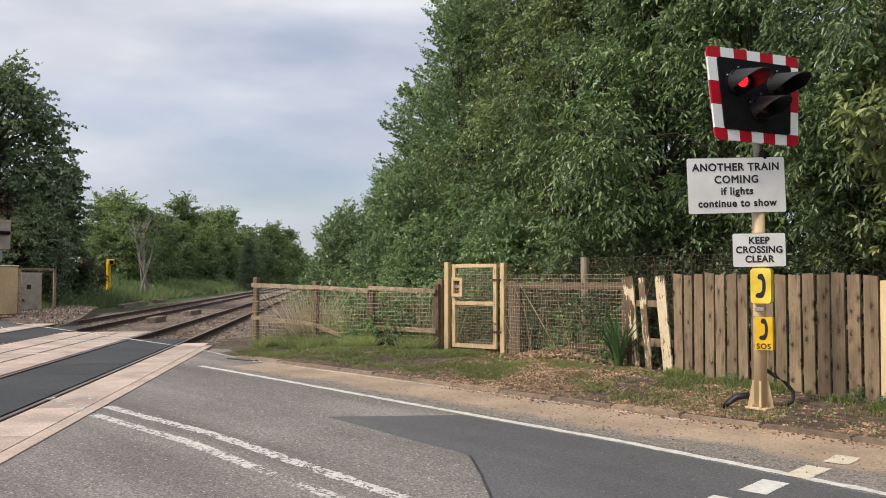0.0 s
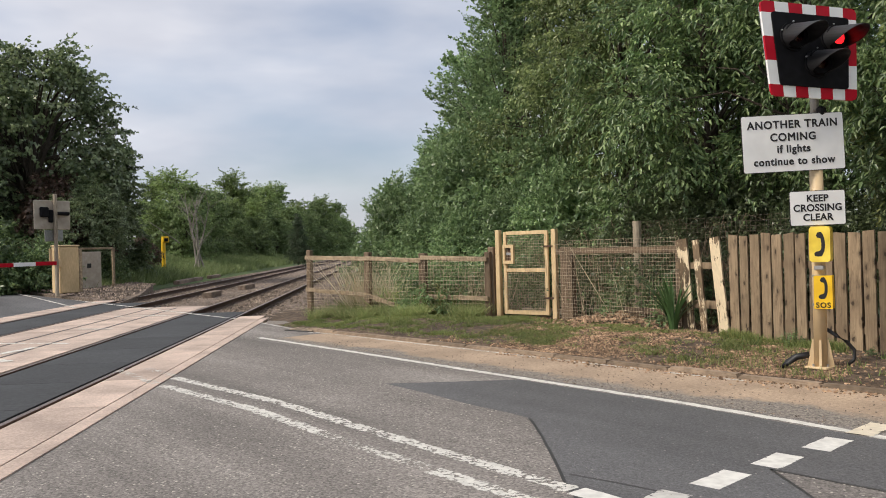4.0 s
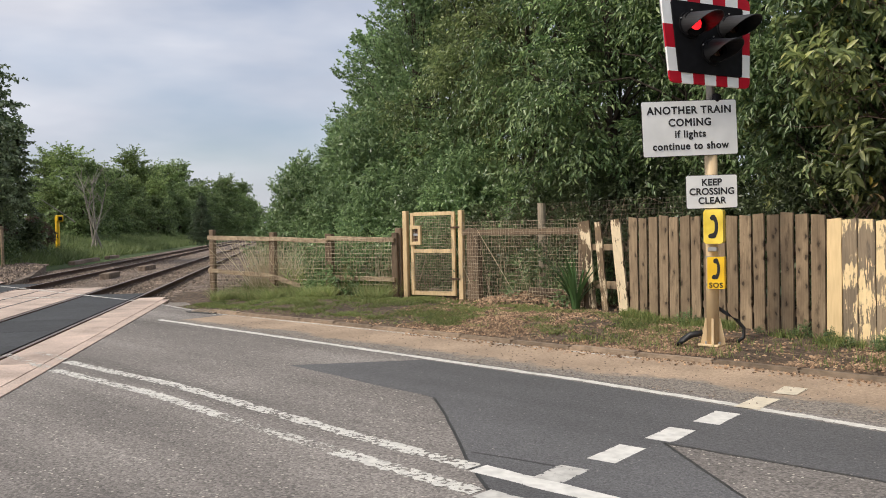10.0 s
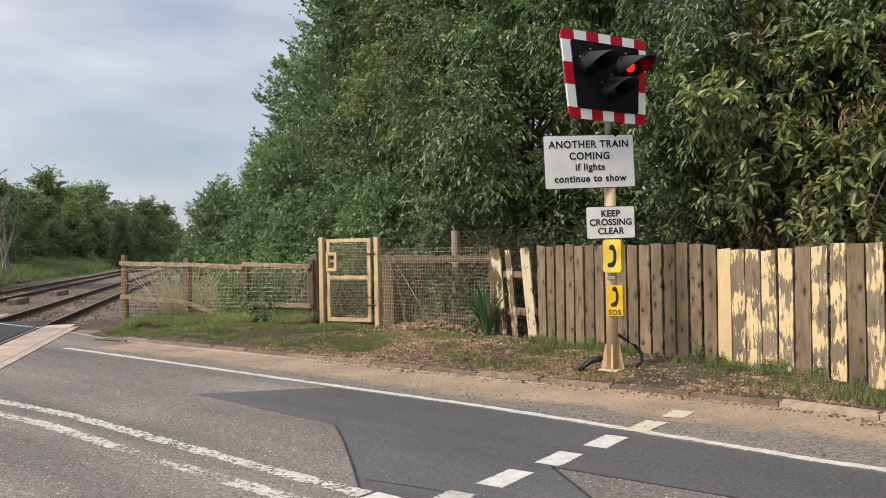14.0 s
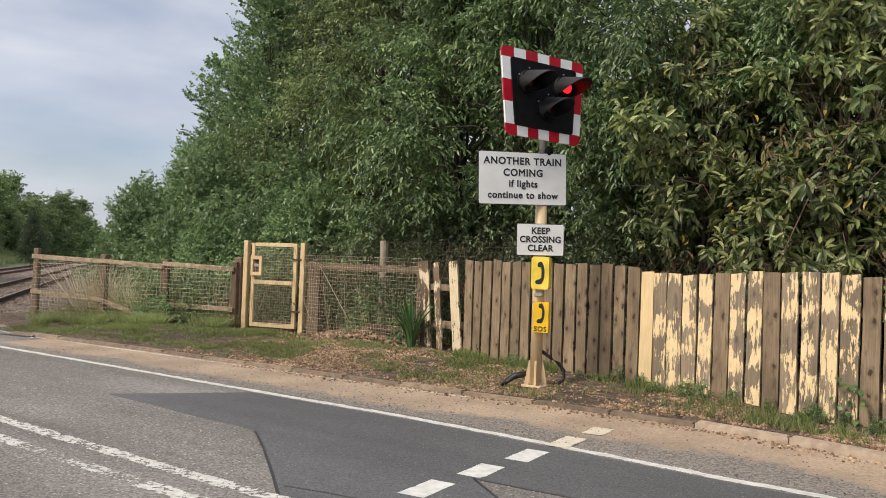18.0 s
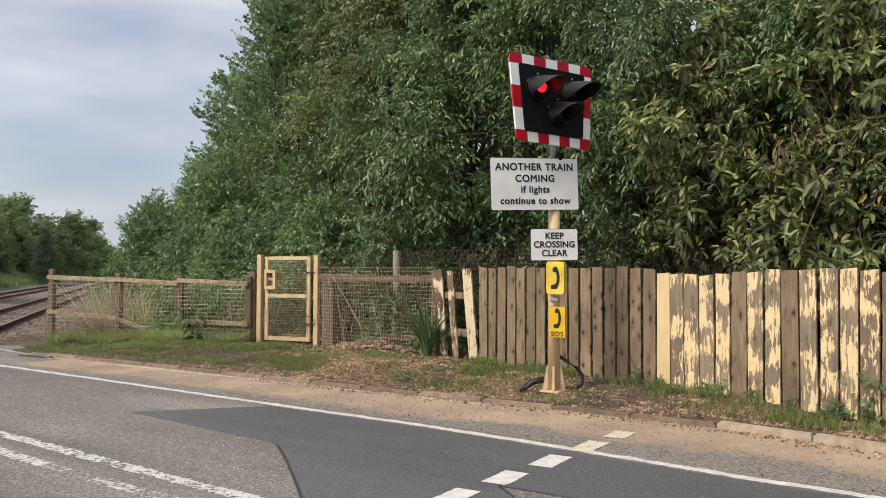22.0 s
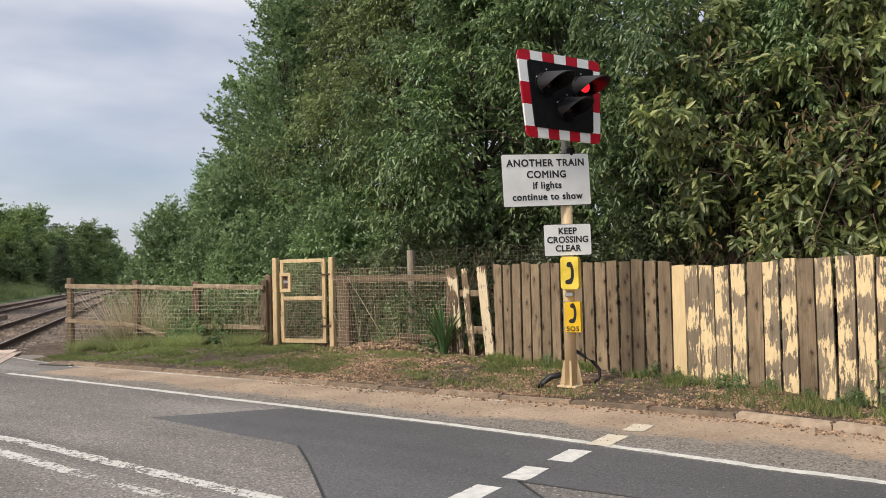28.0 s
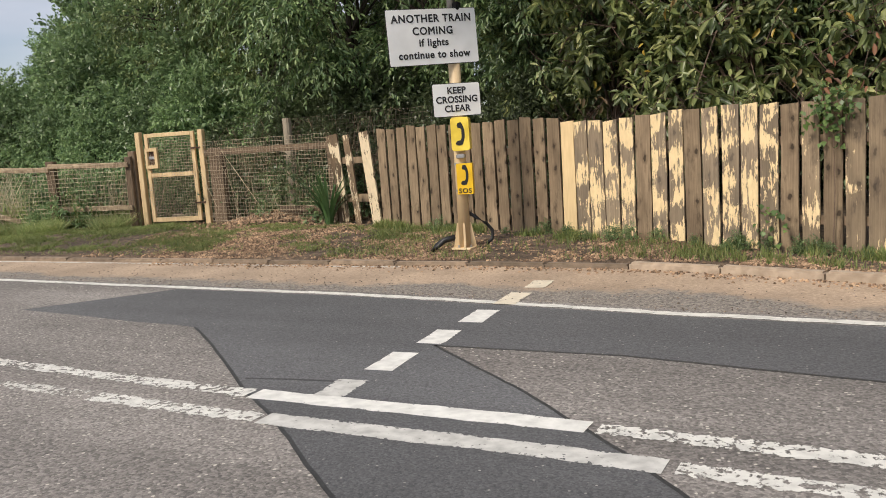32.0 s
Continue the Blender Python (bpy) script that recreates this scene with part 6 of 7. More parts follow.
def clump_points(rng, clumps, count, inner=0.55):
    """Points in the outer part of a set of lumpy ellipsoids (cx, cy, cz, rx, ry, rz), with the way outwards."""
    c = np.array(clumps, dtype=float)
    vol = (c[:, 3] * c[:, 4] + c[:, 4] * c[:, 5] + c[:, 3] * c[:, 5])
    idx = rng.choice(len(c), count, p=vol / vol.sum())
    d = unit(rng.normal(0, 1, (count, 3)))
    rad = rng.uniform(inner ** 2, 1.0, count) ** 0.5
    wob = 1 + 0.16 * np.sin(d[:, 0] * 7 + idx * 1.7) * np.sin(d[:, 1] * 6 + idx) + 0.12 * np.sin(d[:, 2] * 9 + idx * 0.6)
    pts = c[idx, :3] + d * c[idx, 3:] * (rad * wob)[:, None]
    out = unit(d / c[idx, 3:] * c[idx, 3:].mean(1, keepdims=True) + np.array([0, 0, 0.15]))
    return pts, out


def crown_lumps(rng, r, h0, h1, n, lump):
    """Centres of the clumps that make up one crown between two heights."""
    res = []
    for i in range(n):
        t = (i + 0.5) / n
        z = h0 + (h1 - h0) * t
        env = r * (0.62 + 0.5 * math.sin(math.pi * min(1, t * 1.05 + 0.12))) * (1.0 if t < 0.75 else 1.25 - t * 0.8)
        a = i * 2.4 + rng.uniform(-0.5, 0.5)
        q = rng.uniform(0.25, 1.0) * env
        s = lump * rng.uniform(0.75, 1.3)
        res.append((q * math.cos(a), q * math.sin(a), z, s, s, s * rng.uniform(0.7, 0.95)))
    return res


def limbs(lumps, height, r0, rng, trunk_to=0.5):
    """A tapered trunk, with limbs that reach into the clumps."""
    bm, boughs = bmesh.new(), bmesh.new()
    top = height * trunk_to
    bend = [(rng.uniform(-0.15, 0.15), rng.uniform(-0.15, 0.15)) for _ in range(4)]
    pts = [(0, 0, -0.3)] + [(bend[i][0] * (i + 1) / 3, bend[i][1] * (i + 1) / 3, top * (i + 1) / 4) for i in range(4)]
    tube(pts, r0, 8, bm, r0 * 0.45)
    e = Vector(pts[-1])
    for c in lumps:
        s = Vector(pts[2 + rng.integers(0, 3)])
        g = Vector(c[:3])
        m = s.lerp(g, 0.5) + Vector((0, 0, 0.15 * (g - s).length))
        tube([s, s.lerp(m, 0.6), m, g], r0 * 0.34, 5, boughs, r0 * 0.07)
    return bm, boughs


def grow(t, lumps, height, r0, rng, bark):
    """The trunk and the limbs of a tree, as its parts."""
    a, b = limbs(lumps, height, r0, rng)
    part("trunk", a, bark, t)
    tagged(part("limbwork", b, bark, t), kind="stuff")


Z = np.array([0.0, 0.0, 1.0])


def twig_mesh(name, P, D, L, bend, r0, material, parent):
    """Thin three-sided stems that arch by bend, one to a spray."""
    n, steps = len(P), 4
    side = unit(np.cross(D, Z) + 1e-4)
    up = np.cross(side, D)
    rings = []
    for i in range(steps + 1):
        u = i / steps
        c = P + D * (L * u)[:, None] - Z * (bend * L * u * u)[:, None]
        r = r0 * (1 - 0.8 * u)
        rings.append(np.stack([c + (side * math.cos(a) + up * math.sin(a)) * r for a in (0.0, 2.094, 4.189)], 1))
    V = np.stack(rings, 1).reshape(-1, 3)
    idx = []
    for i in range(steps):
        for k in range(3):
            idx.append((i * 3 + k, i * 3 + (k + 1) % 3, i * 3 + 3 + (k + 1) % 3, i * 3 + 3 + k))
    F = (np.arange(n)[:, None, None] * (3 * (steps + 1)) + np.array(idx)[None]).reshape(-1, 4)
    me = bpy.data.meshes.new(name)
    me.from_pydata(V.tolist(), [], F.tolist())
    me.materials.append(material)
    ob = new(name, me)
    ob.parent = parent
    return tagged(ob, kind="stuff")


def sprays(rng, P, D, L, bend, lat, per, leaf, width, hang=0.4, ruffle=0.35, shape=None):
    """Flat leafy sprays: an arching stem with side shoots to both hands, each set with leaves in two ranks."""
    n = len(P)
    side = unit(np.cross(D, Z) + 1e-4)
    up = unit(np.cross(side, D) + rng.normal(0, 0.25, (n, 3)))
    res = []
    for j in range(lat + 1):
        u = (j + 0.7) / (lat + 0.7)
        sg = 1.0 if j % 2 else -1.0
        base = P + D * (L * u)[:, None] - Z * (bend * L * u * u)[:, None]
        if j == lat:
            sg = 0.0
        d = unit(D * (0.62 if sg else 1.0) + side * sg * 0.85 - Z * (bend * u * 0.9)[:, None] + rng.normal(0, 0.18, (n, 3)))
        ln = L * (0.52 - 0.30 * u) * rng.uniform(0.7, 1.3, n)
        for k in range(per):
            v = (k + 0.6) / per
            s = 1.0 if k % 2 else -1.0
            c = base + d * (ln * v)[:, None] - Z * (0.5 * bend * ln * v * v)[:, None] + rng.normal(0, leaf * 0.12, (n, 3))
            out = np.cross(up, d) * s
            way = unit(d * 0.65 + out * (0.75 if k < per - 1 else 0.1) - Z * hang + rng.normal(0, ruffle, (n, 3)))
            nrm = up + rng.normal(0, 0.4, (n, 3))
            nrm = unit(nrm - way * (nrm * way).sum(1, keepdims=True))
            q = rng.uniform(0.65, 1.25, n)
            res.append((shape or leaf_quads)(c, way, nrm, leaf * q, width * q))
    return np.concatenate(res, 0)


def make_spray_tree(name, seed, height, r, h0, label, material, count, lumps_n, lump, reach, leaf, width, bend=0.4, lat=6, per=6, rise=0.2, hang=0.4, trunk=0.16, category="tree", bark=None, inner=0.45, shape=leaf_hex, twig=0.008, lumps=None):
    """A tree whose crown is made of leafy sprays that grow outwards from its limbs."""
    rng = np.random.default_rng(seed)
    t = empty(name)
    tagged(t, label, category)
    lumps = lumps or crown_lumps(rng, r, h0, height - lump * 0.6, lumps_n, lump)
    grow(t, lumps, height, trunk, rng, bark or M_BARK)
    pts, out = clump_points(rng, lumps, count, inner)
    away = pts * np.array([1.0, 1.0, 0.0])
    D = unit(out * 0.7 + unit(away) * 0.55 + Z * rise + rng.normal(0, 0.25, (count, 3)))
    L = reach * rng.uniform(0.6, 1.35, count)
    b = bend * rng.uniform(0.5, 1.5, count)
    P = pts - D * (L * 0.65)[:, None]
    twig_mesh("twig_work", P, D, L, b, twig, bark or M_BARK, t)
    V = sprays(rng, P, D, L, b, lat, per, leaf, width, hang, shape=shape)
    (hex_mesh if shape is leaf_hex else quads_mesh)("crown", V, material, t)
    return t


def rosettes(rng, P, D, per, length, width, first=0):
    """Whorls of long leaves round the tips of shoots, the youngest upright, the older hanging."""
    n = len(P)
    a = unit(np.cross(D, Z + rng.normal(0, 0.2, (n, 3))) + 1e-4)
    b = np.cross(D, a)
    turn = rng.uniform(0, 6.283, n)
    res = []
    for k in range(first, first + per):
        u = k / 13.0
        ang = (turn + k * 2.4)[:, None]
        rad = a * np.cos(ang) + b * np.sin(ang)
        c = P - D * (0.015 + 0.30 * u) + rad * 0.008 + rng.normal(0, 0.02, (n, 3))
        way = unit(rad * (0.6 + 0.3 * u) + D * (0.8 - 0.7 * u) - Z * (0.30 + 0.55 * u) + rng.normal(0, 0.30, (n, 3)))
        nrm = D * 0.7 + Z * 0.6 + rng.normal(0, 0.40, (n, 3))
        nrm = unit(nrm - way * (nrm * way).sum(1, keepdims=True))
        q = rng.uniform(0.7, 1.2, n) * (0.72 + 0.4 * min(1.0, u * 2))
        res.append(leaf_hex(c, way, nrm, length * q, width * q))
    return np.concatenate(res, 0)


def make_tree(name, seed, height, r, h0, leaf, material, label, per=7, count=2500, n=16, lump=1.1, width=None, droop=0.35, spread=0.75, trunk=0.16, category="tree", inner=0.5, bark=None, long=False):
    rng = np.random.default_rng(seed)
    t = empty(name)
    tagged(t, label, category)
    lumps = crown_lumps(rng, r, h0, height - lump * 0.6, n, lump)
    grow(t, lumps, height, trunk, rng, bark or M_BARK)
    pts, out = clump_points(rng, lumps, count, inner)
    V = sprigs(rng, pts, out, per, leaf, width or leaf * 0.45, droop, spread, leaf_hex if long else None)
    (hex_mesh if long else quads_mesh)("crown", V, material, t)
    return t


def place(t, spots, group=""):
    """The first spot takes the tree itself, the others copies: x, y, z, turn, scale."""
    if group:
        t["group"] = group
    for i, (x, y, z, a, s) in enumerate(spots):
        m = Matrix.Translation((x, y, z)) @ Matrix.Rotation(radians(a), 4, "Z") @ Matrix.Diagonal((s, s, s * (1 + 0.06 * math.sin(a)), 1))
        if i:
            c = copy_thing(t, m)
            c.matrix_world = m
    x, y, z, a, s = spots[0]
    t.matrix_world = Matrix.Translation((x, y, z)) @ Matrix.Rotation(radians(a), 4, "Z") @ Matrix.Diagonal((s, s, s, 1))


def build_near_trees():
    # broad-leaved trees hanging over the boarded fence
    a = make_spray_tree("hedgerow_tree", 1, 8.6, 2.3, 2.3, "leafy green hedgerow tree with drooping sprays behind the fence", M_LEAF, 720, 32, 0.64, 0.85, 0.112, 0.042, bend=0.5, lat=7, per=6, hang=0.55, trunk=0.09)
    place(a, [(-7.2, 13.0, 0.1, 0, 1.0), (-5.0, 12.9, 0.1, 140, 0.92), (-9.4, 13.8, 0.1, 250, 1.08), (-2.8, 13.3, 0.1, 80, 0.92)], "trees behind the fence")
    b = make_spray_tree("hedgerow_tree", 2, 9.6, 2.5, 1.2, "tall leafy green tree beyond the gate", M_LEAF_OLIVE, 860, 34, 0.74, 0.9, 0.108, 0.046, bend=0.4, lat=7, per=6, hang=0.45)
    place(b, [(-12.4, 15.2, 0.0, 30, 1.02), (-10.6, 17.2, 0.0, 200, 1.05), (-7.0, 16.4, 0, 300, 0.6), (-15.8, 17.0, 0.0, 120, 1.0), (-14.0, 19.5, 0, 10, 1.12), (-3.2, 16.6, 0, 60, 0.5)], "trees behind the fence")
    # tall round-leaved trees along the near side of the line
    c = make_spray_tree("lineside_tree", 3, 10.5, 2.5, 0.8, "tall fresh green round-leaved tree beside the railway", M_LEAF_LIGHT, 980, 52, 0.82, 0.62, 0.095, 0.082, bend=0.05, lat=6, per=6, rise=0.75, hang=0.25, shape=leaf_quads)
    spots = []
    for i, (s, o, k) in enumerate(((19.5, -8.1, 1.10), (24.5, -9.0, 1.22), (30, -8.3, 1.05), (36, -8.4, 0.95), (43, -7.8, 0.86), (51, -7.2, 0.86), (61, -7.0, 0.85), (73, -6.8, 0.85), (88, -6.6, 0.85), (106, -6.6, 0.85), (130, -6.6, 0.9), (160, -6.4, 0.9))):
        x, y = rail_xy(s, o)
        spots.append((x, y, -0.2, i * 77, k))
    place(c, spots, "trees along the line")
    d = make_spray_tree("sapling", 4, 4.3, 0.75, 0.5, "young alder with round leaves beside the railway", M_LEAF_LIGHT, 210, 20, 0.42, 0.55, 0.085, 0.075, bend=0.0, lat=5, per=5, rise=0.9, hang=0.2, trunk=0.05, shape=leaf_quads)
    place(d, [(-20.4, 14.1, -0.1, 0, 0.88), (-21.9, 15.1, -0.1, 130, 0.75), (-19.0, 13.6, -0.1, 240, 0.65)], "saplings beside the line")


def build_shrubs():
    a = make_tree("shrub", 11, 2.6, 1.05, 0.35, 0.085, M_LEAF_LIGHT, "bushy fresh green shrub behind the rail fence", 7, 2000, 14, 0.55, droop=0.2, trunk=0.05, category="shrub")
    spots = [(-13.6, 12.6, 0.1, 0, 1.0), (-12.2, 12.7, 0.1, 70, 1.1), (-15.2, 12.4, 0.0, 150, 0.95), (-16.9, 12.6, 0.0, 200, 1.0), (-18.6, 13.0, -0.1, 20, 1.15), (-11.0, 13.0, 0.1, 300, 1.0), (-20.4, 14.4, -0.2, 90, 1.15), (-22.2, 15.9, -0.2, 10, 1.2), (-24.5, 17.8, -0.2, 60, 1.3),
             (-14.4, 14.2, 0.0, 240, 1.5), (-17.5, 14.6, 0, 45, 1.6), (-20, 16.4, 0, 190, 1.8)]
    place(a, spots, "shrubs behind the fence")
    d = make_tree("shrub", 12, 2.4, 1.0, 0.2, 0.08, M_LEAF_DARK, "dark leafy undergrowth behind the fence", 7, 1900, 14, 0.55, droop=0.3, trunk=0.05, category="shrub")
    place(d, [(-9.6, 13.0, 0.1, 0, 1.0), (-8.0, 12.5, 0.1, 70, 1.0), (-6.4, 12.0, 0.1, 150, 0.95), (-5.0, 11.5, 0.1, 10, 0.9), (-11.6, 14.6, 0.1, 99, 1.3), (-9.9, 12.0, 0.1, 33, 0.8), (-8.7, 11.8, 0.1, 180, 0.8), (-11.2, 12.2, 0.1, 280, 0.75), (-3.2, 14.0, 0.1, 20, 1.3), (-1.2, 13.8, 0.1, 130, 1.3), (0.8, 13.4, 0.1, 210, 1.3), (2.8, 13.0, 0.1, 310, 1.3), (4.8, 12.4, 0.1, 70, 1.3)], "undergrowth behind the fence")
    # small dark-leaved weeds rooted along the boards
    m = make_tree("weed", 14, 0.62, 0.26, 0.04, 0.05, M_LEAF, "small leafy weed at the foot of the boards", 6, 190, 8, 0.16, droop=0.15, trunk=0.006, category="weeds")
    r = random.Random(14)
    rows = []
    for i in range(46):
        x = r.uniform(-6.9, 3.6) if i < 12 else r.uniform(-3.6, 3.6)
        y = fence_y(x) - r.uniform(0.03, 0.26)
        rows.append((x, y, verge_z(x, y) - 0.03, r.uniform(0, 360), r.uniform(0.18, 0.42) if x < 0 else r.uniform(0.2, 0.62)))
    place(m, rows, "weeds along the boards")
    # low weeds inside the rail fence
    w = make_tree("weed_clump", 13, 1.1, 0.5, 0.1, 0.07, M_LEAF_LIGHT, "leafy green weeds growing through the netting", 6, 700, 9, 0.28, droop=0.1, trunk=0.012, category="weeds")
    place(w, [(-14.25, 10.2, 0.02, 0, 0.55), (-14.3, 10.75, 0.05, 70, 1.0), (-13.6, 11.6, 0.05, 140, 1.2), (-14.0, 11.1, 0.05, 200, 1.2), (-14.75, 10.7, 0.05, 250, 0.9), (-13.5, 10.75, 0.05, 300, 1.05), (-12.9, 11.7, 0.05, 10, 1.1), (-13.0, 11.6, 0.05, 80, 1.5), (-14.6, 11.5, 0, 111, 1.5), (-12.8, 12.1, 0.1, 20, 1.2), (-10.4, 11.6, 0.1, 50, 1.0), (-9.5, 11.7, 0.1, 150, 1.1), (-8.4, 11.3, 0.1, 250, 0.9), (-15.9, 10.8, 0, 33, 0.8)], "weeds by the fence")


def build_laurels():
    # big-leaved evergreen shrubs behind the flaking boards
    rng = np.random.default_rng(21)
    a = empty("laurel")
    tagged(a, "large laurel with glossy yellow-green leaves behind the fence", "shrub")
    lumps = crown_lumps(rng, 1.5, 1.35, 5.1, 30, 0.6)
    grow(a, lumps, 5.4, 0.07, rng, M_TWIG)
    pts, out = clump_points(rng, lumps, 470, 0.6)
    D = unit(out * 0.8 + unit(pts * np.array([1.0, 1.0, 0.0])) * 0.4 + Z * 0.35 + rng.normal(0, 0.3, (470, 3)))
    L = rng.uniform(0.35, 0.8, 470)
    twig_mesh("twig_work", pts - D * L[:, None], D, L, np.zeros(470), 0.006, M_TWIG, a)
    tagged(hex_mesh("young_foliage", rosettes(rng, pts[:350], D[:350], 6, 0.165, 0.058), M_LEAF_LAUREL, a), kind="stuff")
    hex_mesh("crown", rosettes(rng, pts, D, 8, 0.17, 0.060, 5), M_LEAF_LAUREL_OLD, a)
    place(a, [(-3.7, 11.7, 0.1, 0, 1.0), (-2.0, 11.2, 0.1, 110, 1.02), (-0.2, 10.7, 0.1, 220, 1.0), (1.8, 10.3, 0.1, 330, 1.05), (3.8, 9.8, 0.1, 60, 1.0), (-4.7, 12.4, 0.1, 290, 0.85)], "laurels behind the fence")
    # dark-leaved trees added behind: their colour stands in for shade between the laurels
    e = make_spray_tree("elder", 23, 6.6, 1.9, 1.0, "tangled tree behind the laurels, leaves darkened as shade in their gaps", M_LEAF_DARK, 420, 26, 0.7, 0.9, 0.12, 0.05, bend=0.4, lat=6, per=6, trunk=0.1, category="shrub")
    place(e, [(-1.4, 12.9, 0.1, 0, 1.0), (1.0, 12.3, 0.1, 100, 1.05), (3.4, 11.8, 0.1, 220, 1.0), (-3.4, 13.3, 0.1, 300, 0.95), (5.6, 11.2, 0.1, 40, 1.0)], "elders behind the laurels")
    # a few yellow leaves and dead stems low down
    rng = np.random.default_rng(22)
    n = 60
    pts = np.stack([rng.uniform(-4.4, 3.2, n), np.zeros(n), rng.uniform(1.5, 4.2, n)], 1)
    pts[:, 1] = 10.35 - 0.323 * (pts[:, 0] + 3.0) + rng.uniform(-0.15, 0.15, n)
    out = unit(np.stack([rng.normal(0.2, 0.3, n), np.full(n, -1.0), rng.normal(0, 0.3, n)], 1))
    V = sprigs(rng, pts, out, 1, 0.12, 0.045, 0.6, 0.6, leaf_hex)
    o = hex_mesh("yellow_leaves", V, M_LEAF_YELLOW)
    tagged(o, "yellowing leaves among the laurel", "leaves", kind="stuff")
    n = 130
    pts = np.stack([rng.uniform(-1.0, 3.4, n), np.zeros(n), rng.uniform(1.55, 2.25, n)], 1)
    pts[:, 1] = 9.75 - 0.323 * (pts[:, 0] + 3.0) + rng.uniform(-0.1, 0.35, n)
    out = unit(np.stack([rng.normal(0.2, 0.4, n), np.full(n, -0.7), rng.normal(0, 0.4, n)], 1))
    o = hex_mesh("dead_leaves", sprigs(rng, pts, out, 2, 0.11, 0.042, 0.7, 0.7, leaf_hex), M_LEAF_DEAD)
    tagged(o, "red-brown dead leaves hanging above the fence", "leaves", kind="stuff")
    n = 420
    pts = np.stack([rng.uniform(-4.4, 3.4, n), np.zeros(n), rng.uniform(1.7, 4.8, n)], 1)
    pts = pts[np.sin(pts[:, 0] * 2.3 + 1.0) * np.cos(pts[:, 2] * 2.1) > 0.62]
    n = len(pts)
    pts[:, 1] = 10.15 - 0.323 * (pts[:, 0] + 3.0) + rng.uniform(-0.1, 0.4, n)
    out = unit(np.stack([rng.normal(0.2, 0.4, n), np.full(n, -0.7), rng.normal(0, 0.4, n)], 1))
    o = hex_mesh("browning_leaves", sprigs(rng, pts, out, 2, 0.12, 0.045, 0.7, 0.7, leaf_hex), M_LEAF_BROWN)
    tagged(o, "browning leaves inside the laurel", "leaves", kind="stuff")
    bm = bmesh.new()
    r = random.Random(5)
    for i in range(200):
        x = r.uniform(-4.6, 3.6)
        y = 9.45 - 0.323 * (x + 3.0) + r.uniform(0.05, 0.7)
        p = Vector((x, y, r.uniform(0.9, 1.3)))
        q = p + Vector((r.uniform(-0.6, 0.6), r.uniform(-0.25, 0.3), r.uniform(0.25, 0.65)))
        tube([p, p.lerp(q, 0.5) + Vector((r.uniform(-.06, .06), 0, .05)), q], 0.006, 4, bm, 0.002)
    for i in range(130):
        x = r.uniform(-4.4, 3.6)
        y = 9.95 - 0.323 * (x + 3.0) + r.uniform(0.0, 0.6)
        p = Vector((x, y, r.uniform(1.3, 4.2)))
        q = p + Vector((r.uniform(-0.7, 0.7), r.uniform(-0.25, 0.2), r.uniform(-0.2, 0.8)))
        tube([p, p.lerp(q, 0.5) + Vector((0, 0, r.uniform(-.1, .1))), q], 0.006, 4, bm, 0.002)
    o = part("dead_stems", bm, M_REDTWIG)
    tagged(o, "tangle of bare red-brown stems above the fence", "stems", kind="stuff")


def build_ivy():
    """Ivy hanging over the top of one board, and a thin shoot on another."""
    rng = np.random.default_rng(71)
    for cx, cy, cz, rx, rz, n, lab in ((-0.83, 8.50, 1.46, 0.13, 0.16, 90, "green ivy hanging over the top of a board"), (-1.34, 8.66, 0.40, 0.09, 0.09, 16, "thin leafy shoot growing up the boards")):
        pts = np.stack([cx + rng.normal(0, rx, n), cy + rng.uniform(-0.05, 0.03, n), cz + rng.normal(0, rz, n)], 1)
        pts[:, 1] -= 0.323 * (pts[:, 0] - cx)
        out = unit(np.stack([rng.normal(0, 0.3, n), np.full(n, -1.0), rng.normal(0.2, 0.3, n)], 1))
        t = empty("ivy", Matrix.Translation((cx, cy, cz)))
        tagged(t, lab, "ivy")
        k = quads_mesh("leafage", sprigs(rng, pts - np.array([cx, cy, cz]), out, 2, 0.06, 0.05, 0.5, 0.6), M_LEAF_IVY, t)
        bm = bmesh.new()
        tube([(0, 0.06, -cz + 0.1), (0.02, 0.02, -cz * 0.5), (0, 0.0, 0.0)], 0.006, 5, bm, 0.003)
        part("stem", bm, M_TWIG, t)


def build_thicket():
    """Dead bramble stems that stand behind the netting."""
    bm = bmesh.new()
    r = random.Random(77)
    for i in range(170):
        x = r.uniform(-10.7, -7.6)
        y = 11.45 + r.uniform(-0.1, 0.7)
        p = Vector((x, y, 0.1))
        h = r.uniform(0.9, 1.85)
        lean = Vector((r.uniform(-0.7, 0.7), r.uniform(-0.2, 0.2), 0))
        tube([p, p + lean * 0.35 + Vector((0, 0, h * 0.6)), p + lean * 0.9 + Vector((0, 0, h)), p + lean * 1.4 + Vector((0, 0, h * r.uniform(0.75, 1.05)))], 0.007, 4, bm, 0.002)
    o = part("bramble_stems", bm, M_STALK)
    tagged(o, "dead brown bramble stems behind the netting", "stems", kind="stuff")


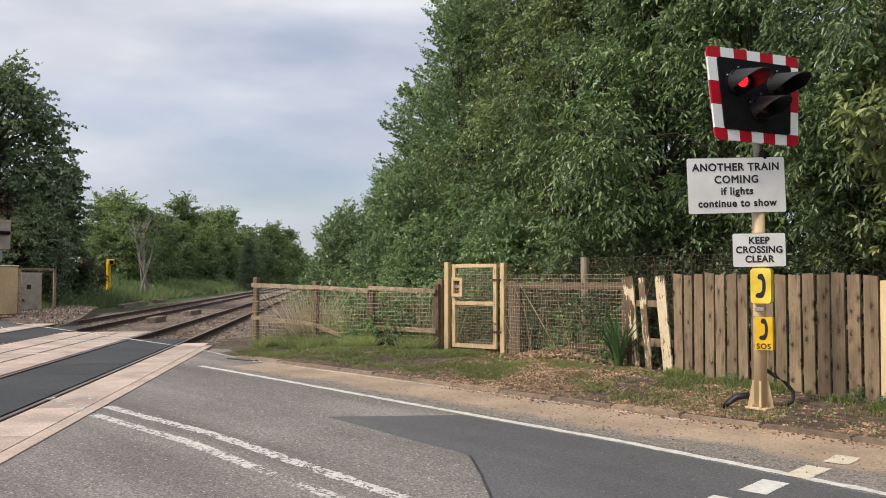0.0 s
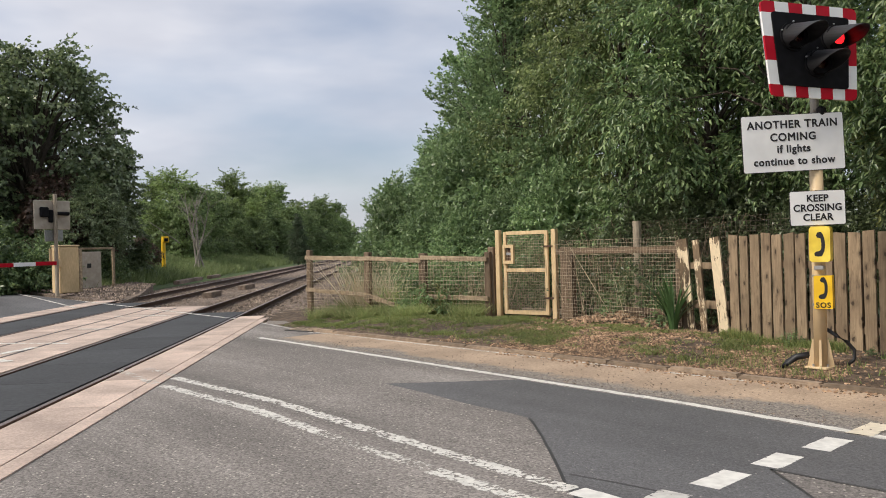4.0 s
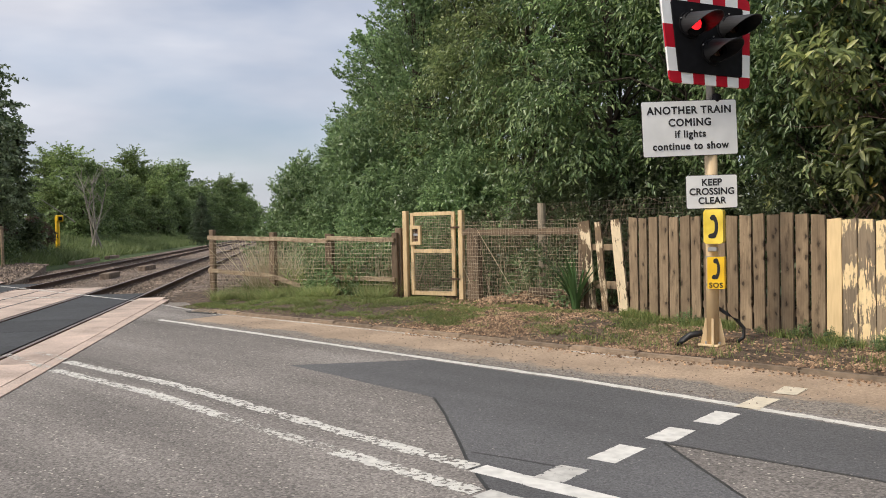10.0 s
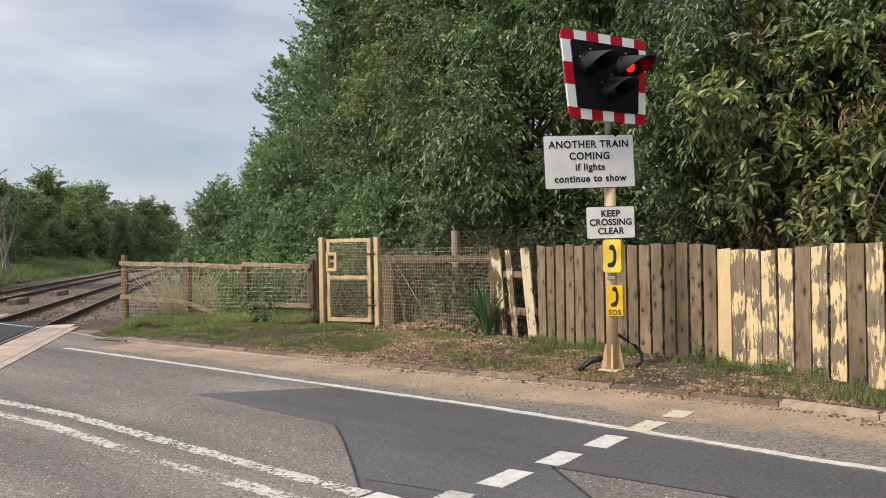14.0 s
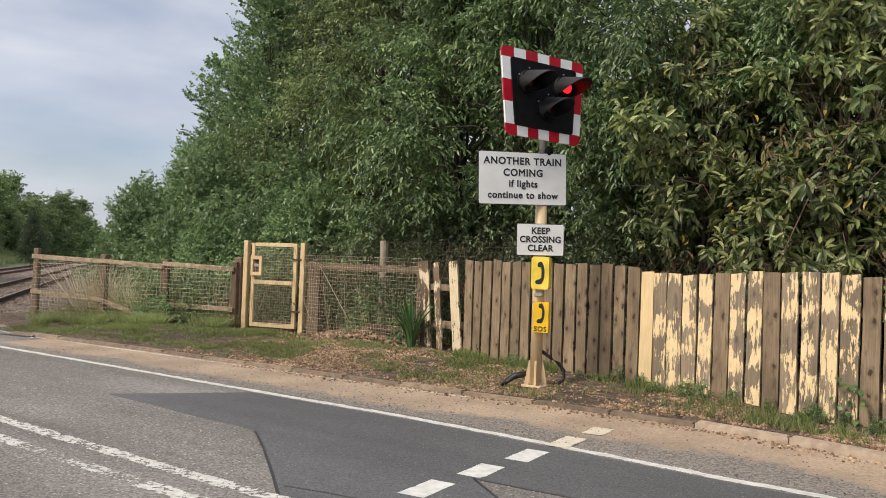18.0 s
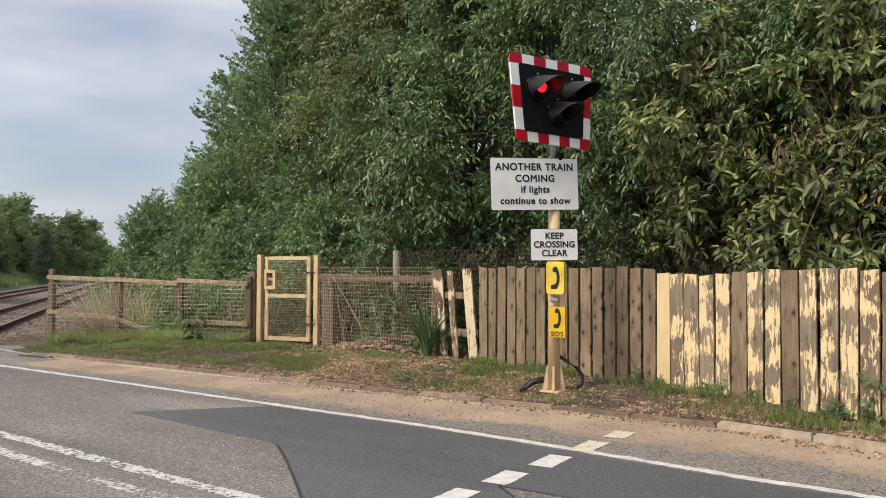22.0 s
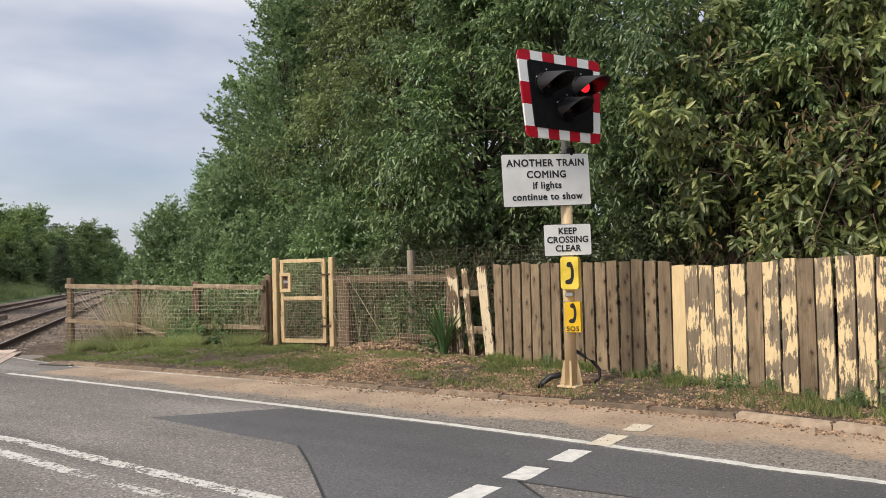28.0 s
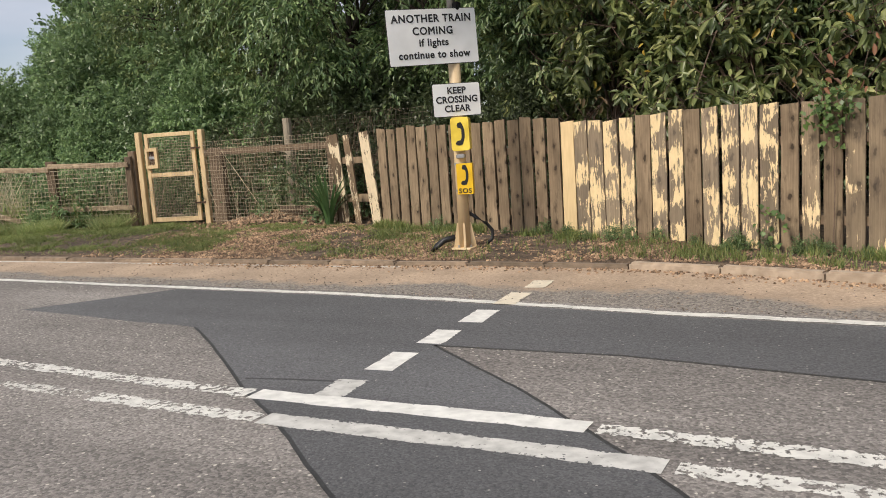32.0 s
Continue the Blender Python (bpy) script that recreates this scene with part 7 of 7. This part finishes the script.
def build_far_trees():
    # big dark tree by the far barrier
    q = random.Random(31)
    dome = []
    for i in range(64):
        u, w = (i + 0.5) / 64, i * 2.4 + q.uniform(-0.3, 0.3)
        z = -0.75 + 1.72 * u
        k = math.sqrt(max(0.05, 1 - z * z)) * q.uniform(0.78, 1.0) * (1.0 if z > -0.2 else 0.92)
        s = q.uniform(0.95, 1.5)
        dome.append((4.5 * k * math.cos(w), 4.5 * k * math.sin(w), 7.4 + 5.9 * z * q.uniform(0.92, 1.0), s, s, s * 0.7))
    a = make_spray_tree("sycamore", 31, 13.6, 4.4, 2.4, "large dense dark green tree beyond the crossing", M_LEAF_SYCAMORE, 720, 46, 1.5, 1.7, 0.24, 0.22, bend=0.3, lat=6, per=5, hang=0.35, trunk=0.38, shape=leaf_quads, twig=0.02, lumps=dome)
    place(a, [(-50.6, 11.1, 0, 0, 1.0), (-52, 3.5, 0, 100, 1.05), (-56.5, 10.5, 0, 40, 0.9), (-44.8, 11.4, 0, 250, 0.36), (-45.9, 12.9, 0, 310, 0.38)], "large trees beyond the crossing")
    n_ = make_spray_tree("dark_tree", 38, 7.6, 1.5, 0.3, "narrow dark green tree beside the railway", M_LEAF_DARK, 380, 26, 0.85, 1.1, 0.22, 0.16, bend=0.3, lat=6, per=5, trunk=0.14, shape=leaf_quads, twig=0.015)
    place(n_, [(-53.5, 16.5, 0, 0, 1.0), (-55.5, 15.0, 0, 120, 1.0)], "dark trees beside the line")
    k = make_tree("copper_tree", 32, 7.5, 2.6, 1.0, 0.26, M_LEAF_COPPER, "dark copper-leaved tree beside the railway", 6, 1500, 18, 1.15, width=0.17, trunk=0.2)
    place(k, [(-46.9, 11.5, 0, 0, 0.80), (-58.5, 15.5, 0, 160, 0.8), (-60.0, 20.3, 0.2, 90, 0.34)], "copper trees")
    h = make_tree("garden_hedge", 33, 3.2, 2.2, 0.2, 0.22, M_LEAF, "dense green hedge behind the barrier", 6, 1300, 14, 1.0, trunk=0.08, category="hedge")
    place(h, [(-41.5, 7.0, 0, 0, 1.0), (-41.0, 9.6, 0, 90, 0.75), (-45.5, 13.0, 0, 200, 0.55), (-43, 3.6, 0, 10, 1.1)], "hedges beyond the crossing")
    # woods along the far side of the line
    f = make_spray_tree("wood_tree", 34, 9.2, 3.0, 0.8, "green tree in the wood along the railway", M_LEAF_WOOD, 330, 26, 1.35, 1.5, 0.27, 0.19, bend=0.25, lat=5, per=5, trunk=0.2, shape=leaf_quads, twig=0.02)
    g = make_spray_tree("wood_tree", 35, 10.2, 2.4, 0.6, "lighter feathery tree in the wood along the railway", M_LEAF_FRESH, 330, 28, 1.05, 1.4, 0.25, 0.16, bend=0.1, lat=5, per=5, rise=0.6, trunk=0.18, shape=leaf_quads, twig=0.02)
    d = make_spray_tree("wood_tree", 36, 8.0, 3.2, 0.4, "dense green tree in the wood along the railway", M_LEAF_WOOD, 330, 22, 1.45, 1.5, 0.27, 0.19, bend=0.35, lat=5, per=5, trunk=0.2, shape=leaf_quads, twig=0.02)
    cones = [(0.25 * math.cos(i * 2.4) * (12 - i) * 0.3, 0.25 * math.sin(i * 2.4) * (12 - i) * 0.3, 0.8 + i * 0.72, *[0.5 + 0.13 * (12 - i)] * 2, 0.45) for i in range(12)]
    e = make_spray_tree("conifer", 37, 9.6, 2.0, 0.6, "dark drooping conifer at the edge of the wood", M_LEAF_FIR, 420, 12, 1.0, 1.3, 0.20, 0.10, bend=0.5, lat=6, per=5, rise=0.1, hang=0.5, trunk=0.16, shape=leaf_quads, twig=0.02, lumps=cones)
    place(e, [(-82.0, 44.6, 0.6, 0, 0.55), (-87.5, 47.6, 0.6, 120, 0.6)], "conifers by the wood")
    r = random.Random(9)
    lists = {0: [], 1: [], 2: []}
    for row, o0 in ((0, 19.0), (1, 25.0)):
        s = 76.0 if row == 0 else 92.0
        i = 0
        while s < 200:
            x, y = rail_xy(s, o0 + r.uniform(-1.5, 1.5) - (s - 50) * 0.02)
            tall = (1.5 + 0.096 * (s + 12)) / 9.4
            lists[(i * 2 + row + r.randint(0, 1)) % 3].append((x, y, 0.6, r.uniform(0, 360), tall * r.uniform(0.80, 1.02) * (0.84 if row else 0.66)))
            s += r.uniform(3.4, 5.2) * (1 + s / 160)
            i += 1
    # the wood comes closer to the line far off
    for i, (s, o, h) in enumerate(((180, 15.5, 11.5), (195, 14.0, 13.0), (212, 13.0, 15.0), (228, 12.3, 16.5), (246, 11.6, 18.0), (266, 10.8, 17.6), (288, 10.2, 16.4), (312, 9.6, 14.6), (350, 9.4, 13.0), (400, 9.4, 12.0), (205, 17.5, 13.0), (235, 16.0, 15.0), (275, 14.5, 17.0))):
        x, y = rail_xy(s, o)
        lists[(0, 2, 0, 1, 2)[i % 5]].append((x, y, 0.0, i * 67, h / 9.6))
    for i, (s, o, h) in enumerate(((76, 15.6, 8.6), (82, 18.0, 10.4), (88, 17.0, 9.4))):
        x, y = rail_xy(s, o)
        lists[i % 2].append((x, y, 0.0, i * 110 + 40, h / 9.4))
    place(f, lists[0], "wood along the line")
    place(g, lists[1], "wood along the line")
    place(d, lists[2], "wood along the line")
    # pale bare tree at the edge of the wood
    b = empty("birch")
    tagged(b, "pale half-dead birch with bare branching stems", "tree")
    r, twigs = random.Random(3), bmesh.new()
    for k in range(5):
        bm = bmesh.new()
        base = Vector((r.uniform(-0.5, 0.5), r.uniform(-0.5, 0.5), -0.2))
        top = base + Vector((r.uniform(-1.4, 1.4), r.uniform(-1.4, 1.4), r.uniform(4.0, 5.6)))
        mid = base.lerp(top, 0.5) + Vector((r.uniform(-.3, .3), r.uniform(-.3, .3), 0))
        tube([base - Vector((0, 0, 0.5)), mid, top], 0.085, 6, bm, 0.015)
        for j in range(9):
            s = base.lerp(mid, 0.5) if j < 2 else mid.lerp(top, r.uniform(0, 0.9))
            e = s + Vector((r.uniform(-1.3, 1.3), r.uniform(-1.3, 1.3), r.uniform(0.5, 1.6)))
            tube([s, s.lerp(e, 0.5) + Vector((0, 0, 0.1)), e], 0.026, 4, twigs, 0.006)
        part("stem", bm, M_PALEBARK, b)
    tagged(part("branchwork", twigs, M_PALEBARK, b), kind="stuff")
    b.matrix_world = Matrix.Translation((-66.8, 27.0, 1.1)) @ Matrix.Diagonal((1.1, 1.1, 1.1, 1))
    br = part("fallen_branch", tube([(-59.98, 22.9, 2.4), (-60.3, 21.95, 3.2), (-60.62, 20.9, 4.0)], 0.05, 6, radius2=0.03), M_PALEBARK)
    tagged(br, "pale fallen branch leaning in the undergrowth", "branch")


# ---- grass ----
def grass(name, pts, height, width, material, label, category="grass", lean=0.35, seed=1):
    rng = np.random.default_rng(seed)
    n = len(pts)
    h = height * rng.uniform(0.5, 1.3, n)
    a = rng.uniform(0, 6.283, n)
    side = np.stack([np.cos(a), np.sin(a), np.zeros(n)], 1) * (width * 0.5)
    tip = np.stack([rng.normal(0, lean, n) * h, rng.normal(0, lean, n) * h, h], 1)
    midp = tip * np.array([0.54, 0.54, 0.55])
    V = np.stack([pts - side, pts + side, pts + midp + side * 0.7, pts + tip], 1)
    o = quads_mesh(name, V, material)
    return tagged(o, label, category, kind="stuff")


def scatter(rng, n, x0, x1, ya, yb, dens=None):
    """Points on the verge between two lines, thinned by a noise."""
    res = []
    while len(res) < n:
        x = rng.uniform(x0, x1)
        y = ya(x) + rng.uniform() * (yb(x) - ya(x))
        if dens is None or rng.uniform() < dens(x, y):
            res.append((x, y, verge_z(x, y) - 0.01))
    return np.array(res)


def fence_y(x):
    if x < -12.12:
        return 9.36 + (x + 16.87) * 0.295
    if x < -7.0:
        return 11.0 - (x + 12.12) * 0.08
    return 10.60 - 0.323 * (x + 7.02)


def patchy(x, y, f=1.1, t=0.0):
    v = 1.3 * noise.noise(Vector((x * f, y * f, 7.3))) + 0.9 * noise.noise(Vector((x * f * 3.3, y * f * 3.3, 2.1)))
    return max(0.04, min(1.0, 0.5 + t + v))


def build_grass():
    rng = np.random.default_rng(41)
    k = lambda x: curve_y(KERB, x)
    # short turf between kerb and the rail fence
    def turf(x, y):
        g = patchy(x, y, 2.0, 0.0 if x < -8.6 else -0.42) ** 1.5
        return g if y > k(x) + 0.45 else 0.12 * g
    p = scatter(rng, 46000, -15.9, -5.4, lambda x: k(x) + 0.2, lambda x: fence_y(x) + 0.2, turf)
    grass("turf", p, 0.05, 0.013, M_GRASS, "short patchy grass on the verge", lean=0.8, seed=1)
    # tufts along the foot of the boarded fence
    p = scatter(rng, 6000, -7.0, 4.0, lambda x: fence_y(x) - 0.32, lambda x: fence_y(x) - 0.03, lambda x, y: max(0.0, patchy(x, y, 1.1, -0.42) - 0.05))
    grass("fence_foot_grass", p, 0.11, 0.012, M_GRASS, "green tufts along the foot of the boards", seed=2)
    p = scatter(rng, 3200, -6.5, 2.5, lambda x: k(x) + 0.15, lambda x: fence_y(x) - 0.25, lambda x, y: patchy(x, y, 1.3, -0.25))
    grass("thin_grass", p, 0.09, 0.011, M_GRASS, "thin grass on the bare soil", seed=3)
    # long grass inside the rail fence, green below and straw above
    p = scatter(rng, 7000, -16.6, -11.9, lambda x: fence_y(x) - 0.02, lambda x: fence_y(x) + 1.6, lambda x, y: patchy(x, y, 0.8, 0.0))
    grass("long_grass", p, 0.36, 0.014, M_GRASS, "long rough grass behind the netting", lean=0.55, seed=4)
    tufts = []
    for cx, k in ((-15.95, 70), (-15.72, 190), (-15.52, 170), (-15.0, 60), (-14.75, 30), (-12.95, 50)):
        for _ in range(k):
            x = cx + rng.normal(0, 0.09)
            y = fence_y(cx) + 0.30 + rng.normal(0, 0.10)
            tufts.append((x, y, verge_z(x, y) - 0.01))
    grass("straw_tufts", np.array(tufts), 1.12, 0.014, M_STRAW, "pale straw tufts standing behind the first bay", lean=0.30, seed=15)
    p = scatter(rng, 9000, -16.4, -12.3, lambda x: fence_y(x) - 0.5, lambda x: fence_y(x) + 0.4, lambda x, y: max(0.0, patchy(x, y, 1.5, -0.15) - 0.05))
    grass("fence_foot_weeds", p, 0.24, 0.013, M_GRASS_FOOT, "bright green weeds along the foot of the netting", lean=0.75, seed=16)
    # leafy weed clumps behind the second bay
    clumps = []
    for cx, cy, n in ((-13.6, 10.8, 420), (-14.95, 10.38, 300)):
        for _ in range(n):
            x, y = cx + rng.normal(0, 0.24), cy + rng.normal(0, 0.14)
            clumps.append((x, y, verge_z(x, y) + 0.5 * rng.uniform(0, 1) * math.exp(-((x - cx) / 0.4) ** 2)))
    grass("weed_clumps", np.array(clumps), 0.26, 0.06, M_GRASS_FOOT, "leafy bright green weeds behind the netting", lean=0.9, seed=17)
    p = scatter(rng, 380, -14.6, -12.2, lambda x: fence_y(x) + 0.1, lambda x: fence_y(x) + 2.2, lambda x, y: patchy(x, y, 0.7, 0.0))
    grass("dry_grass", p, 1.05, 0.012, M_STRAW, "tall dry straw-coloured grass behind the rail fence", lean=0.16, seed=5)
    p = scatter(rng, 220, -10.6, -8.0, lambda x: fence_y(x) + 0.2, lambda x: fence_y(x) + 1.3)
    grass("dry_stems", p, 1.3, 0.007, M_STRAW, "dead brown stems behind the netting", lean=0.2, seed=6)
    # grassy bank on the far side of the line
    n = 60000
    s = 16 + 150 * rng.uniform(0, 1, n) ** 1.8
    o = rng.uniform(9.6, 17.5, n)
    pts = np.stack([RAIL_A.x + RAIL_U.x * s + RAIL_N.x * o, RAIL_A.y + RAIL_U.y * s + RAIL_N.y * o, -0.42 + (o - 8.6) * 0.195], 1)
    keep = s > 14 + 1.476 * o + 2
    pts = pts[keep]
    grass("bank_grass", pts, 0.6, 0.07, M_GRASS_BANK, "long bright grass on the railway bank", lean=0.5, seed=7)
    # grass on the near side along the ballast
    n = 16000
    s = 12 + 110 * rng.uniform(0, 1, n) ** 1.6
    o = rng.uniform(-5.8, -2.6, n)
    pts = np.stack([RAIL_A.x + RAIL_U.x * s + RAIL_N.x * o, RAIL_A.y + RAIL_U.y * s + RAIL_N.y * o, np.full(n, -0.3)], 1)
    grass("lineside_grass", pts[pts[:, 0] < -17.5], 0.5, 0.04, M_GRASS, "rough grass between fence and ballast", lean=0.3, seed=8)


def build_bank():
    vs, fs = [], []
    S, O = xs(20, 260, 6), [8.6, 10.5, 13, 16, 30]
    Z = [-0.42, -0.05, 0.45, 0.85, 1.3]
    for s in S:
        for o, z in zip(O, Z):
            x, y = rail_xy(s + o * 0.9, o)
            vs.append((x, y, z))
    k = len(O)
    for i in range(len(S) - 1):
        for j in range(k - 1):
            fs.append((i * k + j, i * k + j + 1, (i + 1) * k + j + 1, (i + 1) * k + j))
    o = mesh_ob("bank", vs, fs, M_FIELD, smooth=True)
    tagged(o, "low grassy bank beside the railway", "bank", kind="structure")
    # dirt between the far deck and the cabinets
    vs = [(-60, 8.7, 0.13), (-29.0, 8.9, -0.03), (-32.0, 10.6, 0.06), (-42, 14.6, 0.12), (-60, 17, 0.2)]
    vs += [(x, y, -0.45) for x, y, z in vs]
    q = mesh_ob("verge", vs, [(0, 1, 2, 3, 4)] + [(k, 5 + k, 5 + (k + 1) % 5, (k + 1) % 5) for k in range(5)], M_BALLAST)
    tagged(q, "bare soil and gravel beside the far barrier", "verge", kind="structure")


def build_iris():
    """Sword-leaved plant by the palings."""
    rng = np.random.default_rng(51)
    t = empty("sword_leaved_plant", Matrix.Translation((-7.93, 10.50, 0.16)))
    tagged(t, "clump of upright sword-shaped green leaves by the palings", "plant")
    for i in range(34):
        a = rng.uniform(0, 6.283)
        l = rng.uniform(0.6, 1.15)
        out = rng.uniform(0.1, 0.95)
        w = 0.03
        bm = bmesh.new()
        L, R = [], []
        for j in range(6):
            u = j / 5
            c = Vector((math.cos(a) * out * l * u * u + 0.05 * math.cos(a), math.sin(a) * out * l * u * u + 0.05 * math.sin(a), l * u * (1 - 0.25 * out * u)))
            sd = Vector((-math.sin(a), math.cos(a), 0)) * w * (1 - u ** 3) * 0.9
            L.append(bm.verts.new(c - sd))
            R.append(bm.verts.new(c + sd + Vector((0, 0, 0.004))))
        for j in range(5):
            bm.faces.new((L[j], R[j], R[j + 1], L[j + 1]))
        part("leaf", bm, M_IRIS, t)


M_GRASS_FOOT = leaf_mat("rough_weed_blades", (0.66, 0.64, 0.33), (0.28, 0.36, 0.13), 0.5, 0.6, mid=(0.44, 0.52, 0.22))
M_GRASS_BANK = leaf_mat("bank_grass_blades", (0.24, 0.285, 0.12), (0.10, 0.15, 0.05), 0.35, 0.6)
M_IRIS = leaf_mat("iris_leaves", (0.09, 0.17, 0.06), (0.045, 0.095, 0.035), 0.3, 0.4)


def build_litter():
    rng = np.random.default_rng(61)
    r = random.Random(61)
    pts = []
    while len(pts) < 26000:
        x = r.uniform(-10.8, 3.5)
        k = curve_y(KERB, x)
        y = r.uniform(k + 0.1, fence_y(x) - 0.05)
        if r.random() < patchy(x, y, 0.8, 0.25 if -9.5 < x < -4.9 else -0.25 if x < 0 else -0.4):
            pts.append((x, y))
    stones("leaf_litter", pts, 0.018, M_CHIP, "scattered bark chips and dead leaves on the soil", "litter", verge_z)
    pts = []
    for i in range(1400):
        x = r.uniform(-9, 3.5)
        pts.append((x, curve_y(KERB, x) - abs(r.gauss(0, 0.12)) - 0.01))
    stones("gutter_grit", pts, 0.016, M_CHIP, "grit and leaves gathered along the kerb", "litter", lambda x, y: 0.012)
    pts = []
    for i in range(1500):
        x = r.uniform(-12.5, 3.5)
        pts.append((x, lerp(curve_y(EDGE, x) + 0.1, curve_y(KERB, x), r.random() ** 1.4)))
    stones("margin_grit", pts, 0.009, M_STONE, "small stones scattered over the road margin", "grit", lambda x, y: 0.008)
    # loose ballast
    pts = []
    for i in range(21000):
        o = r.uniform(-2.9, 8.6)
        s = deck_end(o) + 0.1 + 42 * r.random() ** 1.7
        pts.append(rail_xy(s, o))
    def zf(x, y):
        o = (Vector((x, y)) - RAIL_A).dot(RAIL_N)
        return -0.16 if -1.35 < o < 7.0 else -0.16 - min(0.2, (max(-1.35 - o, o - 7.0)) * 0.12)
    stones("ballast_stones", pts, 0.045, M_STONE, "loose angular ballast stones", "ballast", zf)
    pts = []
    while len(pts) < 2600:
        x, y = r.uniform(-50, -29), r.uniform(8.9, 14.5)
        if y < 8.9 + (-29 - x) * 0.46:
            pts.append((x, y))
    stones("gravel", pts, 0.07, M_STONE, "loose stones and rubble by the far barrier", "gravel", lambda x, y: 0.03 + min(0.1, (-29 - x) * 0.009))
    # rubble heap behind the netting
    pts = [(r.gauss(-9.3, 0.8), r.gauss(11.2, 0.3)) for _ in range(2600)]
    stones("rubble", pts, 0.032, M_CHIP, "rubble and dead leaves heaped by the netting", "rubble", lambda x, y: verge_z(x, y) + 0.01 + 0.19 * math.exp(-((x + 9.3) / 0.9) ** 2 - ((y - 11.15) / 0.35) ** 2))


build_near_trees()
build_shrubs()
build_laurels()
build_ivy()
build_thicket()
build_far_trees()
build_bank()
build_grass()
build_iris()
build_litter()


# ---- what moves ----
FLASH, FIRST = 0.767, 5.42   # one full flash, and a time at which the left lamp hands over to the right one


def lamp_rows(lamp, lit_first):
    """The disc turns half round at each change, over a tenth of a second."""
    d, x, y = LAMPS[lamp]
    def at(a):
        return Matrix.Translation((x, y, 0.096)) @ Matrix.Rotation(radians(a), 4, "Y")
    half = FLASH / 2
    k = math.floor((0.0 - FIRST) / half)
    # after an even change the right lamp is lit
    right = k % 2 == 0
    lit = right if lamp == "right" else not right
    a = 180.0 if lit else 0.0
    rows = [(0.0, at(a))]
    k += 1
    last = 0
    while FIRST + k * half < 31.8:
        g = (FIRST + k * half) * FPS
        f = math.floor(g) - 1
        if (f + 1) % FPS == 0:   # not edge-on at a full second
            f += 1 if g % 1 > 0.5 else -1
        f = max(last + 1, f)
        rows.append((f / FPS, at(a)))
        rows.append(((f + 1) / FPS, at(a + 88)))
        rows.append(((f + 2) / FPS, at(a + 174)))
        rows.append(((f + 3) / FPS, at(a + 180)))
        last = f + 3
        a += 180.0
        k += 1
    rows.append((32.0, at(a)))
    walk(d, rows)


def motions():
    lamp_rows("left", True)
    lamp_rows("right", False)


motions()
